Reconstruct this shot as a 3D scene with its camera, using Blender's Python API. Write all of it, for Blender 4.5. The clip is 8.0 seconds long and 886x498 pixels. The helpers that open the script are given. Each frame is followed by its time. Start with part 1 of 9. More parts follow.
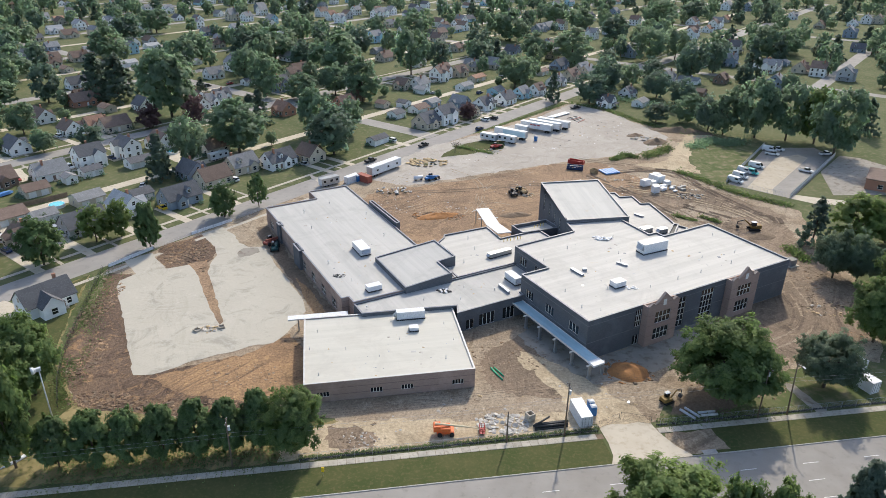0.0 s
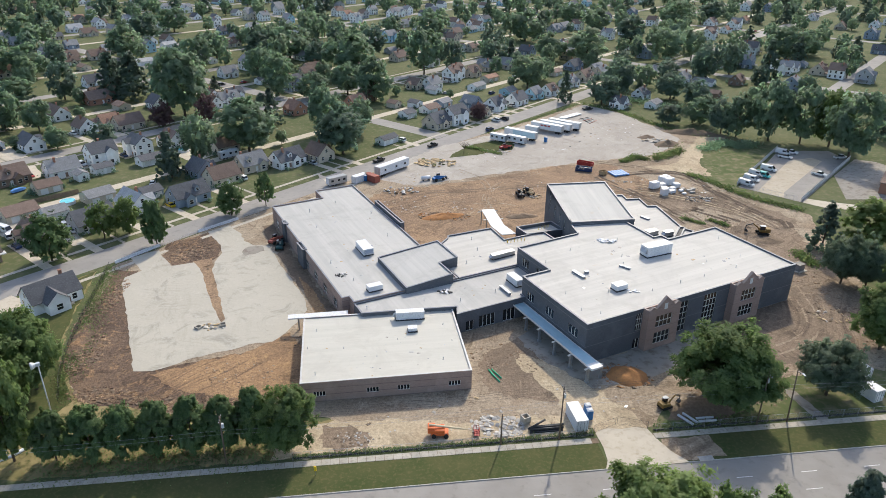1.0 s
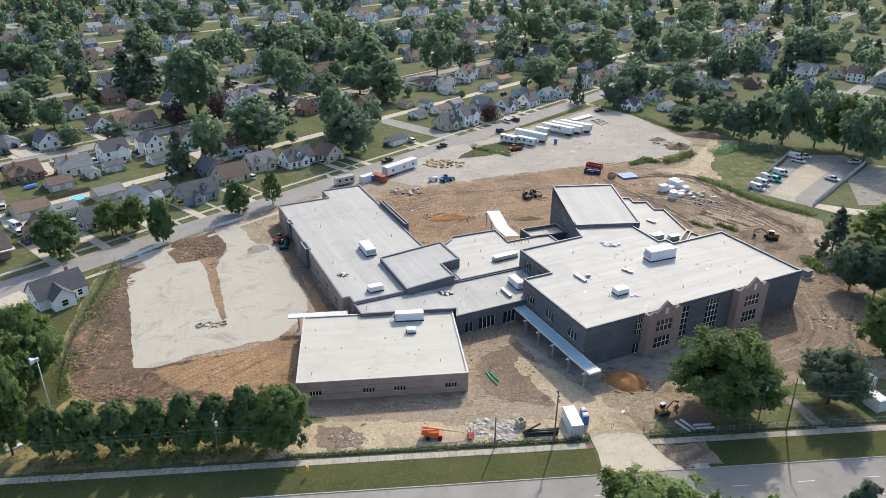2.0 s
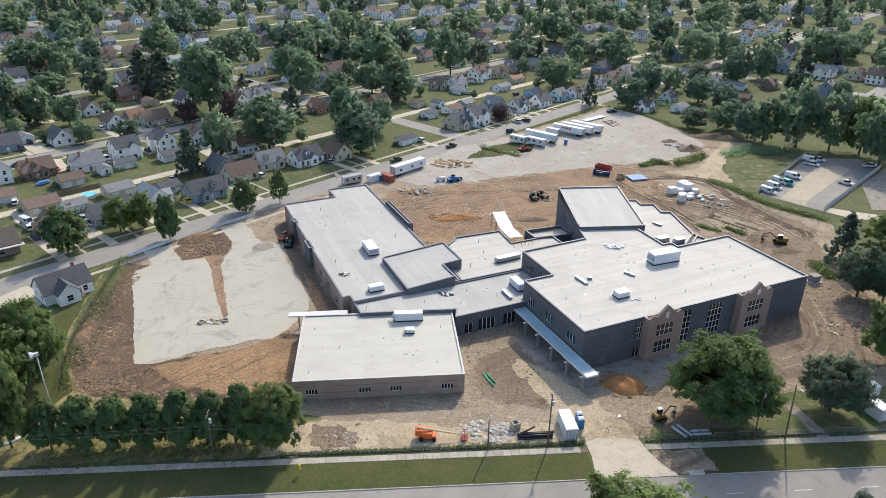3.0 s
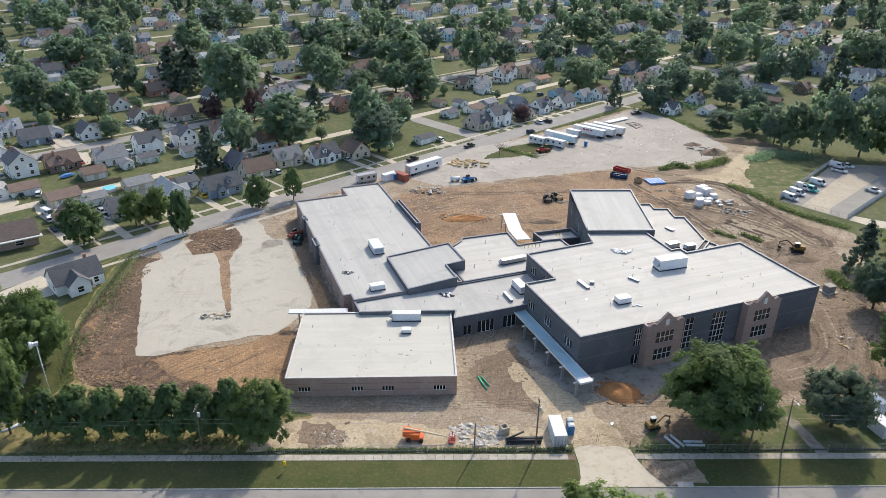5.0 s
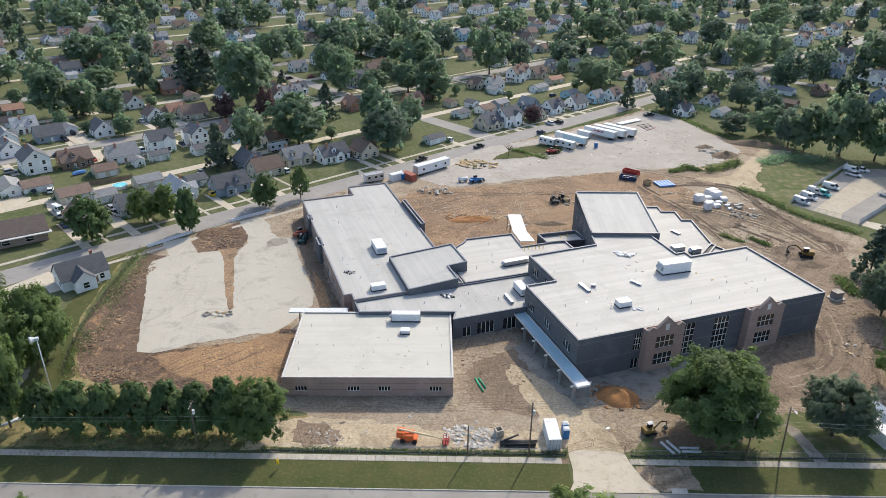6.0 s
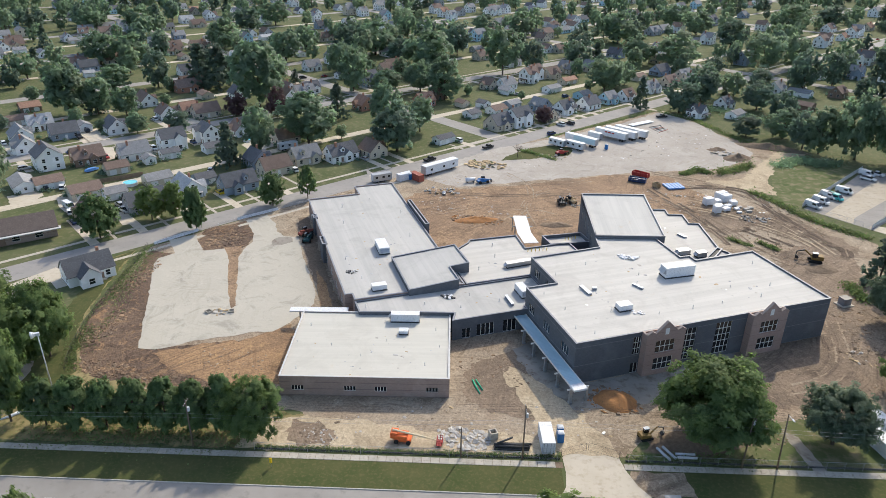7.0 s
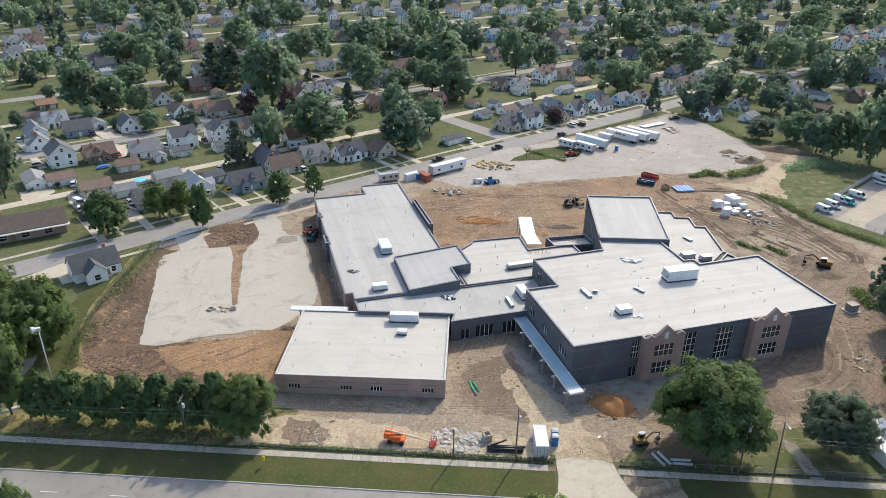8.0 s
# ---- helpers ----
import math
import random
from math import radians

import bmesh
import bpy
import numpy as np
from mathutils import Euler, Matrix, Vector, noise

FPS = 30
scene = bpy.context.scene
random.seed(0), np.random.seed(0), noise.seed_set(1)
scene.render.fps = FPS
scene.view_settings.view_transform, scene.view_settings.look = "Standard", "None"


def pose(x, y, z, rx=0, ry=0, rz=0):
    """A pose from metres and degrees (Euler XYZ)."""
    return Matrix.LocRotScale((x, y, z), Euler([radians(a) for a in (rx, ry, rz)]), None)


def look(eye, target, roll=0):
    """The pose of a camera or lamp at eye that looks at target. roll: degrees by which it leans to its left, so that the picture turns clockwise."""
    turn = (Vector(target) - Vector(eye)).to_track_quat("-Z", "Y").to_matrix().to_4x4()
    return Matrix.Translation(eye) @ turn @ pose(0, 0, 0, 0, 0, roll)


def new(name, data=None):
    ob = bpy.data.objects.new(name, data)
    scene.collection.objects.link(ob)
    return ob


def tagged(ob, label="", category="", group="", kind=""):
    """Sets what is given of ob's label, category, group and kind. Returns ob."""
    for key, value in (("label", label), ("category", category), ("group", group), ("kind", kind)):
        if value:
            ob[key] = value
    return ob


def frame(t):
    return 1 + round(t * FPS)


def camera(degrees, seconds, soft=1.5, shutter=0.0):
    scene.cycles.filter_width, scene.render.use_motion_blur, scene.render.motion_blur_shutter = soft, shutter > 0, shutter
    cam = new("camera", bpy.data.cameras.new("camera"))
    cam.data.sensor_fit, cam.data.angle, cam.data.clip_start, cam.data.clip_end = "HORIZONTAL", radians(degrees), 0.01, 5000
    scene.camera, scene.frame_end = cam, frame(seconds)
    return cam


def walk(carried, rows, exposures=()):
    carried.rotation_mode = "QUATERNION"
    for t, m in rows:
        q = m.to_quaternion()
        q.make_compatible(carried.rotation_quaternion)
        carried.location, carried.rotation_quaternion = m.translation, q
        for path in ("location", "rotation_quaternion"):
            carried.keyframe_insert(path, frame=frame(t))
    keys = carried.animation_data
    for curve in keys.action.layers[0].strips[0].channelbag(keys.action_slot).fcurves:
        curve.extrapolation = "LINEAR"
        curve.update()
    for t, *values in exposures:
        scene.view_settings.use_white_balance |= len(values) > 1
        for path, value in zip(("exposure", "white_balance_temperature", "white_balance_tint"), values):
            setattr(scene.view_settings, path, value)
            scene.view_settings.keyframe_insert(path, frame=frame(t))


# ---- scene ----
import itertools

cam = camera(65.2, 8.0, 0.75)
PATH = [
    (0, (-0.901, -0.376, 88.781), (-1.261, 17.734, 80.291), 0.6),
    (0.5, (1.07, -0.174, 88.885), (0.46, 17.916, 80.395), 0.6),
    (1, (3.035, 0.07, 88.987), (2.185, 18.15, 80.487), 0.6),
    (1.5, (4.976, 0.365, 89.097), (3.886, 18.435, 80.597), 0.6),
    (3, (10.929, 1.384, 89.482), (9.099, 19.384, 80.952), 0.7),
    (3.5, (12.934, 1.79, 89.566), (10.864, 19.75, 81.026), 0.6),
    (4, (14.916, 2.204, 89.642), (12.596, 20.134, 81.092), 0.7),
    (4.5, (16.879, 2.616, 89.717), (14.319, 20.506, 81.157), 0.7),
    (6, (22.717, 4.154, 90.055), (19.427, 21.914, 81.465), 0.7),
    (6.5, (24.627, 4.704, 90.107), (21.097, 22.414, 81.517), 0.7),
    (7, (26.604, 5.325, 90.179), (22.824, 22.985, 81.579), 0.7),
    (7.5, (28.56, 5.954, 90.256), (24.54, 23.554, 81.656), 0.7),
    (8, (30.497, 6.553, 90.323), (26.237, 24.093, 81.713), 0.7),
]
walk(cam, [(t, look(eye, target, roll)) for t, eye, target, roll in PATH])

# ---- world and sun ----
SUN_ELEV, SUN_AZ = radians(39.0), radians(15.0)      # azimuth from +y towards +x
world = bpy.data.worlds.new("sky")
scene.world = world
world.use_nodes = True
wn = world.node_tree
sky = wn.nodes.new("ShaderNodeTexSky")
sky.sky_type = "NISHITA"
sky.sun_disc = False
sky.sun_elevation, sky.sun_rotation = SUN_ELEV, SUN_AZ
sky.air_density, sky.dust_density, sky.ozone_density = 1.0, 1.8, 1.0
wn.links.new(sky.outputs[0], wn.nodes["Background"].inputs[0])
wn.nodes["Background"].inputs[1].default_value = 0.152
sun_data = bpy.data.lights.new("sun", "SUN")
sun_data.energy, sun_data.angle, sun_data.color = 2.3, radians(0.6), (1.0, 0.92, 0.77)
sun = new("sun", sun_data)
to_sun = Vector((math.sin(SUN_AZ) * math.cos(SUN_ELEV), math.cos(SUN_AZ) * math.cos(SUN_ELEV), math.sin(SUN_ELEV)))
sun.matrix_world = look(tuple(to_sun * 300), (0, 0, 0))
scene.view_settings.exposure = 0.62

# ---- materials ----
MATS = {}


def ramp_mix(nt, fac, a, b):
    m = nt.nodes.new("ShaderNodeMix")
    m.data_type = "RGBA"
    nt.links.new(fac, m.inputs[0])
    for sock, v in ((m.inputs[6], a), (m.inputs[7], b)):
        if isinstance(v, tuple):
            sock.default_value = (*v, 1)
        else:
            nt.links.new(v, sock)
    return m.outputs[2]


def noise_fac(nt, pos, scale, detail=4, lo=0.35, hi=0.65, rough=0.6, distort=0.0):
    n = nt.nodes.new("ShaderNodeTexNoise")
    n.inputs["Scale"].default_value, n.inputs["Detail"].default_value = scale, detail
    n.inputs["Roughness"].default_value, n.inputs["Distortion"].default_value = rough, distort
    nt.links.new(pos, n.inputs["Vector"])
    r = nt.nodes.new("ShaderNodeMapRange")
    r.inputs[1].default_value, r.inputs[2].default_value = lo, hi
    nt.links.new(n.outputs[0], r.inputs[0])
    return r.outputs[0]


def stretched(nt, pos, sx, sy, sz, turn=0.0):
    m = nt.nodes.new("ShaderNodeMapping")
    m.inputs["Scale"].default_value = (sx, sy, sz)
    m.inputs["Rotation"].default_value = (0, 0, radians(-turn))
    m.vector_type = "POINT"
    r = nt.nodes.new("ShaderNodeMapping")
    r.inputs["Rotation"].default_value = (0, 0, radians(-turn))
    m.inputs["Rotation"].default_value = (0, 0, 0)
    nt.links.new(pos, r.inputs[0])
    nt.links.new(r.outputs[0], m.inputs[0])
    return m.outputs[0]


def mat(name, a, b, scale=0.3, c=None, cscale=3.0, rough=0.85, metal=0.0, bump=0.0, bscale=4.0, vary=0.0,
        cband=(0.5, 0.7), local=False, spec=0.3):
    """A surface of two colours in patches, a third in finer marks, grain in relief, and a shade of its own per object."""
    m = bpy.data.materials.new(name)
    m.use_nodes = True
    nt = m.node_tree
    bsdf = nt.nodes["Principled BSDF"]
    if local:
        pos = nt.nodes.new("ShaderNodeTexCoord").outputs["Object"]
    else:
        pos = nt.nodes.new("ShaderNodeNewGeometry").outputs["Position"]
    col = ramp_mix(nt, noise_fac(nt, pos, scale), a, b)
    if c:
        col = ramp_mix(nt, noise_fac(nt, pos, cscale, 5, *cband), col, c)
    if vary:
        info = nt.nodes.new("ShaderNodeObjectInfo")
        h = nt.nodes.new("ShaderNodeHueSaturation")
        r = nt.nodes.new("ShaderNodeMapRange")
        r.inputs[3].default_value, r.inputs[4].default_value = 1 - vary, 1 + vary
        nt.links.new(info.outputs["Random"], r.inputs[0])
        nt.links.new(r.outputs[0], h.inputs["Value"])
        nt.links.new(col, h.inputs["Color"])
        col = h.outputs[0]
    nt.links.new(col, bsdf.inputs["Base Color"])
    bsdf.inputs["Roughness"].default_value, bsdf.inputs["Metallic"].default_value = rough, metal
    bsdf.inputs["Specular IOR Level"].default_value = spec
    if bump:
        n = nt.nodes.new("ShaderNodeTexNoise")
        n.inputs["Scale"].default_value, n.inputs["Detail"].default_value = bscale, 6
        nt.links.new(pos, n.inputs["Vector"])
        bp = nt.nodes.new("ShaderNodeBump")
        bp.inputs["Strength"].default_value, bp.inputs["Distance"].default_value = min(1, bump * 4), bump
        nt.links.new(n.outputs[0], bp.inputs["Height"])
        nt.links.new(bp.outputs[0], bsdf.inputs["Normal"])
    MATS[name] = m
    return m


def earth(name, a, b, c, d, turn, track=0.5, bump=0.12, grain=(0.6, 1.3)):
    """Graded building-site soil: large patches, wheel tracks that run one way, clods and pale dust."""
    m = bpy.data.materials.new(name)
    m.use_nodes = True
    nt = m.node_tree
    bsdf = nt.nodes["Principled BSDF"]
    pos = nt.nodes.new("ShaderNodeNewGeometry").outputs["Position"]
    col = ramp_mix(nt, noise_fac(nt, pos, 0.045, 5, 0.4, 0.62, distort=0.6), a, b)
    bend = nt.nodes.new("ShaderNodeTexNoise")
    bend.inputs["Scale"].default_value, bend.inputs["Detail"].default_value = 0.018, 2
    nt.links.new(pos, bend.inputs["Vector"])
    amp = nt.nodes.new("ShaderNodeVectorMath")
    amp.operation = "SCALE"
    amp.inputs["Scale"].default_value = 34.0
    nt.links.new(bend.outputs["Color"], amp.inputs[0])
    off = nt.nodes.new("ShaderNodeVectorMath")
    nt.links.new(pos, off.inputs[0])
    nt.links.new(amp.outputs[0], off.inputs[1])
    lanes = stretched(nt, off.outputs[0], 0.035, 0.75, 0.3, turn)
    lane = noise_fac(nt, lanes, 1.0, 6, 0.5, 0.63, 0.7, 0.7)
    cover = noise_fac(nt, pos, 0.03, 3, 0.42, 0.6)
    mul = nt.nodes.new("ShaderNodeMath")
    mul.operation = "MULTIPLY"
    nt.links.new(cover, mul.inputs[1])
    soft = nt.nodes.new("ShaderNodeMath")
    soft.operation = "MULTIPLY"
    soft.inputs[1].default_value = track
    nt.links.new(lane, soft.inputs[0])
    nt.links.new(soft.outputs[0], mul.inputs[0])
    col = ramp_mix(nt, mul.outputs[0], col, c)
    across = noise_fac(nt, stretched(nt, off.outputs[0], 0.05, 1.5, 0.3, turn + 62), 1.0, 7, 0.5, 0.66, 0.75, 0.5)
    part_of = noise_fac(nt, pos, 0.055, 3, 0.48, 0.6)
    both = nt.nodes.new("ShaderNodeMath")
    both.operation = "MULTIPLY"
    nt.links.new(across, both.inputs[0])
    nt.links.new(part_of, both.inputs[1])
    less = nt.nodes.new("ShaderNodeMath")
    less.operation = "MULTIPLY"
    less.inputs[1].default_value = track * 0.8
    nt.links.new(both.outputs[0], less.inputs[0])
    col = ramp_mix(nt, less.outputs[0], col, tuple(v * 0.85 for v in c))
    col = ramp_mix(nt, noise_fac(nt, pos, 0.13, 6, 0.53, 0.66, 0.7, 1.0), col, tuple(v * 0.72 for v in b))
    col = ramp_mix(nt, noise_fac(nt, pos, 0.30, 7, 0.54, 0.68, 0.75, 1.5), col, d)
    fine = noise_fac(nt, pos, 1.6, 6, 0.3, 0.75, 0.75)
    h = nt.nodes.new("ShaderNodeHueSaturation")
    r = nt.nodes.new("ShaderNodeMapRange")
    r.inputs[3].default_value, r.inputs[4].default_value = grain
    nt.links.new(fine, r.inputs[0])
    nt.links.new(r.outputs[0], h.inputs["Value"])
    nt.links.new(col, h.inputs["Color"])
    nt.links.new(h.outputs[0], bsdf.inputs["Base Color"])
    bsdf.inputs["Roughness"].default_value = 0.95
    bsdf.inputs["Specular IOR Level"].default_value = 0.14
    add = nt.nodes.new("ShaderNodeMath")
    add.operation = "ADD"
    low = nt.nodes.new("ShaderNodeMath")
    low.operation = "MULTIPLY"
    low.inputs[1].default_value = 0.3
    nt.links.new(mul.outputs[0], low.inputs[0])
    nt.links.new(low.outputs[0], add.inputs[0])
    nt.links.new(noise_fac(nt, pos, 0.8, 8, 0.2, 0.8, 0.8), add.inputs[1])
    bp = nt.nodes.new("ShaderNodeBump")
    bp.inputs["Strength"].default_value, bp.inputs["Distance"].default_value = 0.8, bump
    nt.links.new(add.outputs[0], bp.inputs["Height"])
    nt.links.new(bp.outputs[0], bsdf.inputs["Normal"])
    MATS[name] = m
    return m


def membrane(name, a, b, dirt, turn):
    """Single-ply roof sheets: faint lengths laid one way, ponding stains, scuffs and footprints."""
    m = bpy.data.materials.new(name)
    m.use_nodes = True
    nt = m.node_tree
    bsdf = nt.nodes["Principled BSDF"]
    pos = nt.nodes.new("ShaderNodeNewGeometry").outputs["Position"]
    sheets = stretched(nt, pos, 0.02, 0.42, 0.1, turn)
    col = ramp_mix(nt, noise_fac(nt, sheets, 1.0, 3, 0.35, 0.65), a, b)
    half = nt.nodes.new("ShaderNodeMath")
    half.operation = "MULTIPLY"
    half.inputs[1].default_value = 0.6
    nt.links.new(noise_fac(nt, pos, 0.11, 6, 0.5, 0.75, 0.7, 0.8), half.inputs[0])
    col = ramp_mix(nt, half.outputs[0], col, dirt)
    col = ramp_mix(nt, noise_fac(nt, pos, 1.3, 6, 0.60, 0.80, 0.75), col, dirt)
    seam = nt.nodes.new("ShaderNodeTexWave")
    seam.wave_profile, seam.bands_direction = "SAW", "Y"
    seam.inputs["Scale"].default_value, seam.inputs["Distortion"].default_value, seam.inputs["Detail"].default_value = 0.105, 0.25, 2
    turned = stretched(nt, pos, 1.0, 1.0, 1.0, turn)
    nt.links.new(turned, seam.inputs["Vector"])
    thin = nt.nodes.new("ShaderNodeMapRange")
    thin.inputs[1].default_value, thin.inputs[2].default_value, thin.inputs[4].default_value = 0.955, 0.99, 0.2
    nt.links.new(seam.outputs["Fac"], thin.inputs[0])
    col = ramp_mix(nt, thin.outputs[0], col, tuple(v * 0.75 for v in dirt))
    rust = nt.nodes.new("ShaderNodeMath")
    rust.operation = "MULTIPLY"
    rust.inputs[1].default_value = 0.5
    nt.links.new(noise_fac(nt, pos, 0.21, 4, 0.68, 0.78, 0.6, 0.5), rust.inputs[0])
    col = ramp_mix(nt, rust.outputs[0], col, (0.50, 0.40, 0.26))
    nt.links.new(col, bsdf.inputs["Base Color"])
    bsdf.inputs["Roughness"].default_value = 0.75
    bsdf.inputs["Specular IOR Level"].default_value = 0.3
    bp = nt.nodes.new("ShaderNodeBump")
    bp.inputs["Strength"].default_value, bp.inputs["Distance"].default_value = 0.5, 0.02
    nt.links.new(noise_fac(nt, pos, 0.9, 5, 0.2, 0.8), bp.inputs["Height"])
    nt.links.new(bp.outputs[0], bsdf.inputs["Normal"])
    MATS[name] = m
    return m


def courses(name, a, b, band, period, share, step=0.2, rough=0.9):
    """Masonry: courses in relief, mottled units, and bands of another tone at a fixed spacing up the wall."""
    m = bpy.data.materials.new(name)
    m.use_nodes = True
    nt = m.node_tree
    bsdf = nt.nodes["Principled BSDF"]
    pos = nt.nodes.new("ShaderNodeNewGeometry").outputs["Position"]
    units = stretched(nt, pos, 2.0, 2.0, 5.0)
    col = ramp_mix(nt, noise_fac(nt, units, 1.0, 3, 0.3, 0.7), a, b)
    sep = nt.nodes.new("ShaderNodeSeparateXYZ")
    nt.links.new(pos, sep.inputs[0])
    fr = nt.nodes.new("ShaderNodeMath")
    fr.operation = "WRAP"
    fr.inputs[1].default_value, fr.inputs[2].default_value = period, 0.0
    nt.links.new(sep.outputs[2], fr.inputs[0])
    lt = nt.nodes.new("ShaderNodeMath")
    lt.operation = "LESS_THAN"
    lt.inputs[1].default_value = share
    nt.links.new(fr.outputs[0], lt.inputs[0])
    col = ramp_mix(nt, lt.outputs[0], col, band)
    col = ramp_mix(nt, noise_fac(nt, pos, 0.25, 4, 0.5, 0.8), col, tuple(min(1, v * 1.25) for v in b))
    nt.links.new(col, bsdf.inputs["Base Color"])
    bsdf.inputs["Roughness"].default_value = rough
    bsdf.inputs["Specular IOR Level"].default_value = 0.14
    w = nt.nodes.new("ShaderNodeMath")
    w.operation = "WRAP"
    w.inputs[1].default_value, w.inputs[2].default_value = step, 0.0
    nt.links.new(sep.outputs[2], w.inputs[0])
    g = nt.nodes.new("ShaderNodeMath")
    g.operation = "GREATER_THAN"
    g.inputs[1].default_value = step * 0.1
    nt.links.new(w.outputs[0], g.inputs[0])
    bp = nt.nodes.new("ShaderNodeBump")
    bp.inputs["Strength"].default_value, bp.inputs["Distance"].default_value = 0.5, 0.012
    nt.links.new(g.outputs[0], bp.inputs["Height"])
    nt.links.new(bp.outputs[0], bsdf.inputs["Normal"])
    MATS[name] = m
    return m


def foliage(name, a, b, c, gloss=0.03, thin=0.6):
    m = bpy.data.materials.new(name)
    m.use_nodes = True
    nt = m.node_tree
    nt.nodes.remove(nt.nodes["Principled BSDF"])
    geo = nt.nodes.new("ShaderNodeNewGeometry")
    col = ramp_mix(nt, geo.outputs["Random Per Island"], a, b)
    col = ramp_mix(nt, noise_fac(nt, geo.outputs["Position"], 0.35, 4, 0.45, 0.75), col, c)
    h = nt.nodes.new("ShaderNodeHueSaturation")
    r = nt.nodes.new("ShaderNodeMapRange")
    # Tone varies over the crowns; its overall lift stands in for haze.
    r.inputs[3].default_value, r.inputs[4].default_value = 1.08, 1.72
    nt.links.new(noise_fac(nt, geo.outputs["Position"], 0.07, 2, 0.35, 0.65), r.inputs[0])
    nt.links.new(r.outputs[0], h.inputs["Value"])
    nt.links.new(col, h.inputs["Color"])
    dif, tra = nt.nodes.new("ShaderNodeBsdfDiffuse"), nt.nodes.new("ShaderNodeBsdfTranslucent")
    glo = nt.nodes.new("ShaderNodeBsdfGlossy")
    glo.inputs["Roughness"].default_value = 0.62
    glo.inputs["Color"].default_value = (0.5, 0.5, 0.5, 1)
    nt.links.new(h.outputs[0], dif.inputs[0])
    nt.links.new(h.outputs[0], tra.inputs[0])
    m1, m2 = nt.nodes.new("ShaderNodeMixShader"), nt.nodes.new("ShaderNodeMixShader")
    m1.inputs[0].default_value, m2.inputs[0].default_value = thin, gloss
    nt.links.new(dif.outputs[0], m1.inputs[1])
    nt.links.new(tra.outputs[0], m1.inputs[2])
    nt.links.new(m1.outputs[0], m2.inputs[1])
    nt.links.new(glo.outputs[0], m2.inputs[2])
    nt.links.new(m2.outputs[0], nt.nodes["Material Output"].inputs[0])
    MATS[name] = m
    return m


def plain(name, col, rough=0.5, metal=0.0, wear=0.12):
    """Painted or moulded stuff with slight fading and grime."""
    dark = tuple(v * (1 - wear * 2) for v in col)
    return mat(name, col, tuple(v * (1 - wear) for v in col), 0.7, dark, 5.0, rough, metal, cband=(0.55, 0.8))


mat("lawn", (0.085, 0.108, 0.045), (0.13, 0.138, 0.068), 0.05, (0.19, 0.17, 0.1), 0.5, 0.95, bump=0.08, bscale=3, cband=(0.5, 0.72), spec=0.1)
mat("verge", (0.062, 0.08, 0.028), (0.095, 0.098, 0.04), 0.16, (0.145, 0.125, 0.058), 1.5, 0.95, bump=0.07, bscale=7, cband=(0.5, 0.8), spec=0.1)
mat("straw", (0.33, 0.265, 0.14), (0.20, 0.17, 0.075), 0.16, (0.085, 0.09, 0.035), 0.45, 0.95, bump=0.08, bscale=5, cband=(0.5, 0.66), spec=0.1)
mat("weed_ground", (0.085, 0.115, 0.042), (0.14, 0.145, 0.068), 0.12, (0.22, 0.19, 0.115), 0.35, 0.95, bump=0.1, bscale=3, cband=(0.48, 0.66), spec=0.1)
mat("asphalt", (0.265, 0.245, 0.22), (0.31, 0.288, 0.26), 0.15, (0.215, 0.20, 0.18), 0.5, 0.85, bump=0.006, bscale=30, cband=(0.56, 0.75))
mat("street_concrete", (0.275, 0.258, 0.238), (0.325, 0.305, 0.28), 0.12, (0.225, 0.212, 0.2), 0.5, 0.9, bump=0.006, bscale=20, cband=(0.55, 0.75))
mat("slab", (0.43, 0.385, 0.315), (0.49, 0.445, 0.375), 0.5, (0.32, 0.285, 0.23), 1.6, 0.9, bump=0.006, bscale=20, vary=0.1)
mat("drive", (0.50, 0.44, 0.345), (0.55, 0.49, 0.395), 0.2, (0.43, 0.365, 0.275), 0.7, 0.9, bump=0.008, bscale=14)
mat("kerb", (0.50, 0.47, 0.42), (0.42, 0.40, 0.36), 0.5, (0.30, 0.28, 0.25), 2.0, 0.9)
earth("soil_tan", (0.42, 0.345, 0.255), (0.32, 0.24, 0.165), (0.20, 0.15, 0.105), (0.53, 0.43, 0.315), 25, 0.9, 0.16, (0.55, 1.35))
earth("soil_brown", (0.33, 0.25, 0.18), (0.23, 0.175, 0.128), (0.14, 0.105, 0.08), (0.38, 0.29, 0.20), 55, 0.95, 0.25, (0.6, 1.25))
earth("soil_dark", (0.20, 0.14, 0.10), (0.125, 0.09, 0.07), (0.30, 0.19, 0.11), (0.42, 0.26, 0.14), 62, 0.9, 0.3, (0.45, 1.45))
earth("soil_clay", (0.385, 0.262, 0.165), (0.285, 0.195, 0.13), (0.165, 0.118, 0.085), (0.47, 0.32, 0.19), 40, 0.9, 0.2, (0.52, 1.36))
earth("soil_orange", (0.42, 0.265, 0.145), (0.31, 0.20, 0.12), (0.18, 0.12, 0.08), (0.52, 0.33, 0.165), 40, 0.95, 0.2, (0.55, 1.36))
earth("gravel_yard", (0.40, 0.36, 0.31), (0.45, 0.41, 0.36), (0.35, 0.305, 0.255), (0.48, 0.44, 0.39), 60, 0.7, 0.04, (0.88, 1.08))
earth("gravel_lot", (0.465, 0.43, 0.36), (0.49, 0.455, 0.382), (0.405, 0.37, 0.30), (0.51, 0.475, 0.405), 115, 0.6, 0.02, (0.93, 1.05))
mat("grey_pad", (0.27, 0.245, 0.21), (0.33, 0.30, 0.255), 0.15, (0.18, 0.145, 0.11), 0.5, 0.95, bump=0.04, bscale=4, cband=(0.5, 0.7))
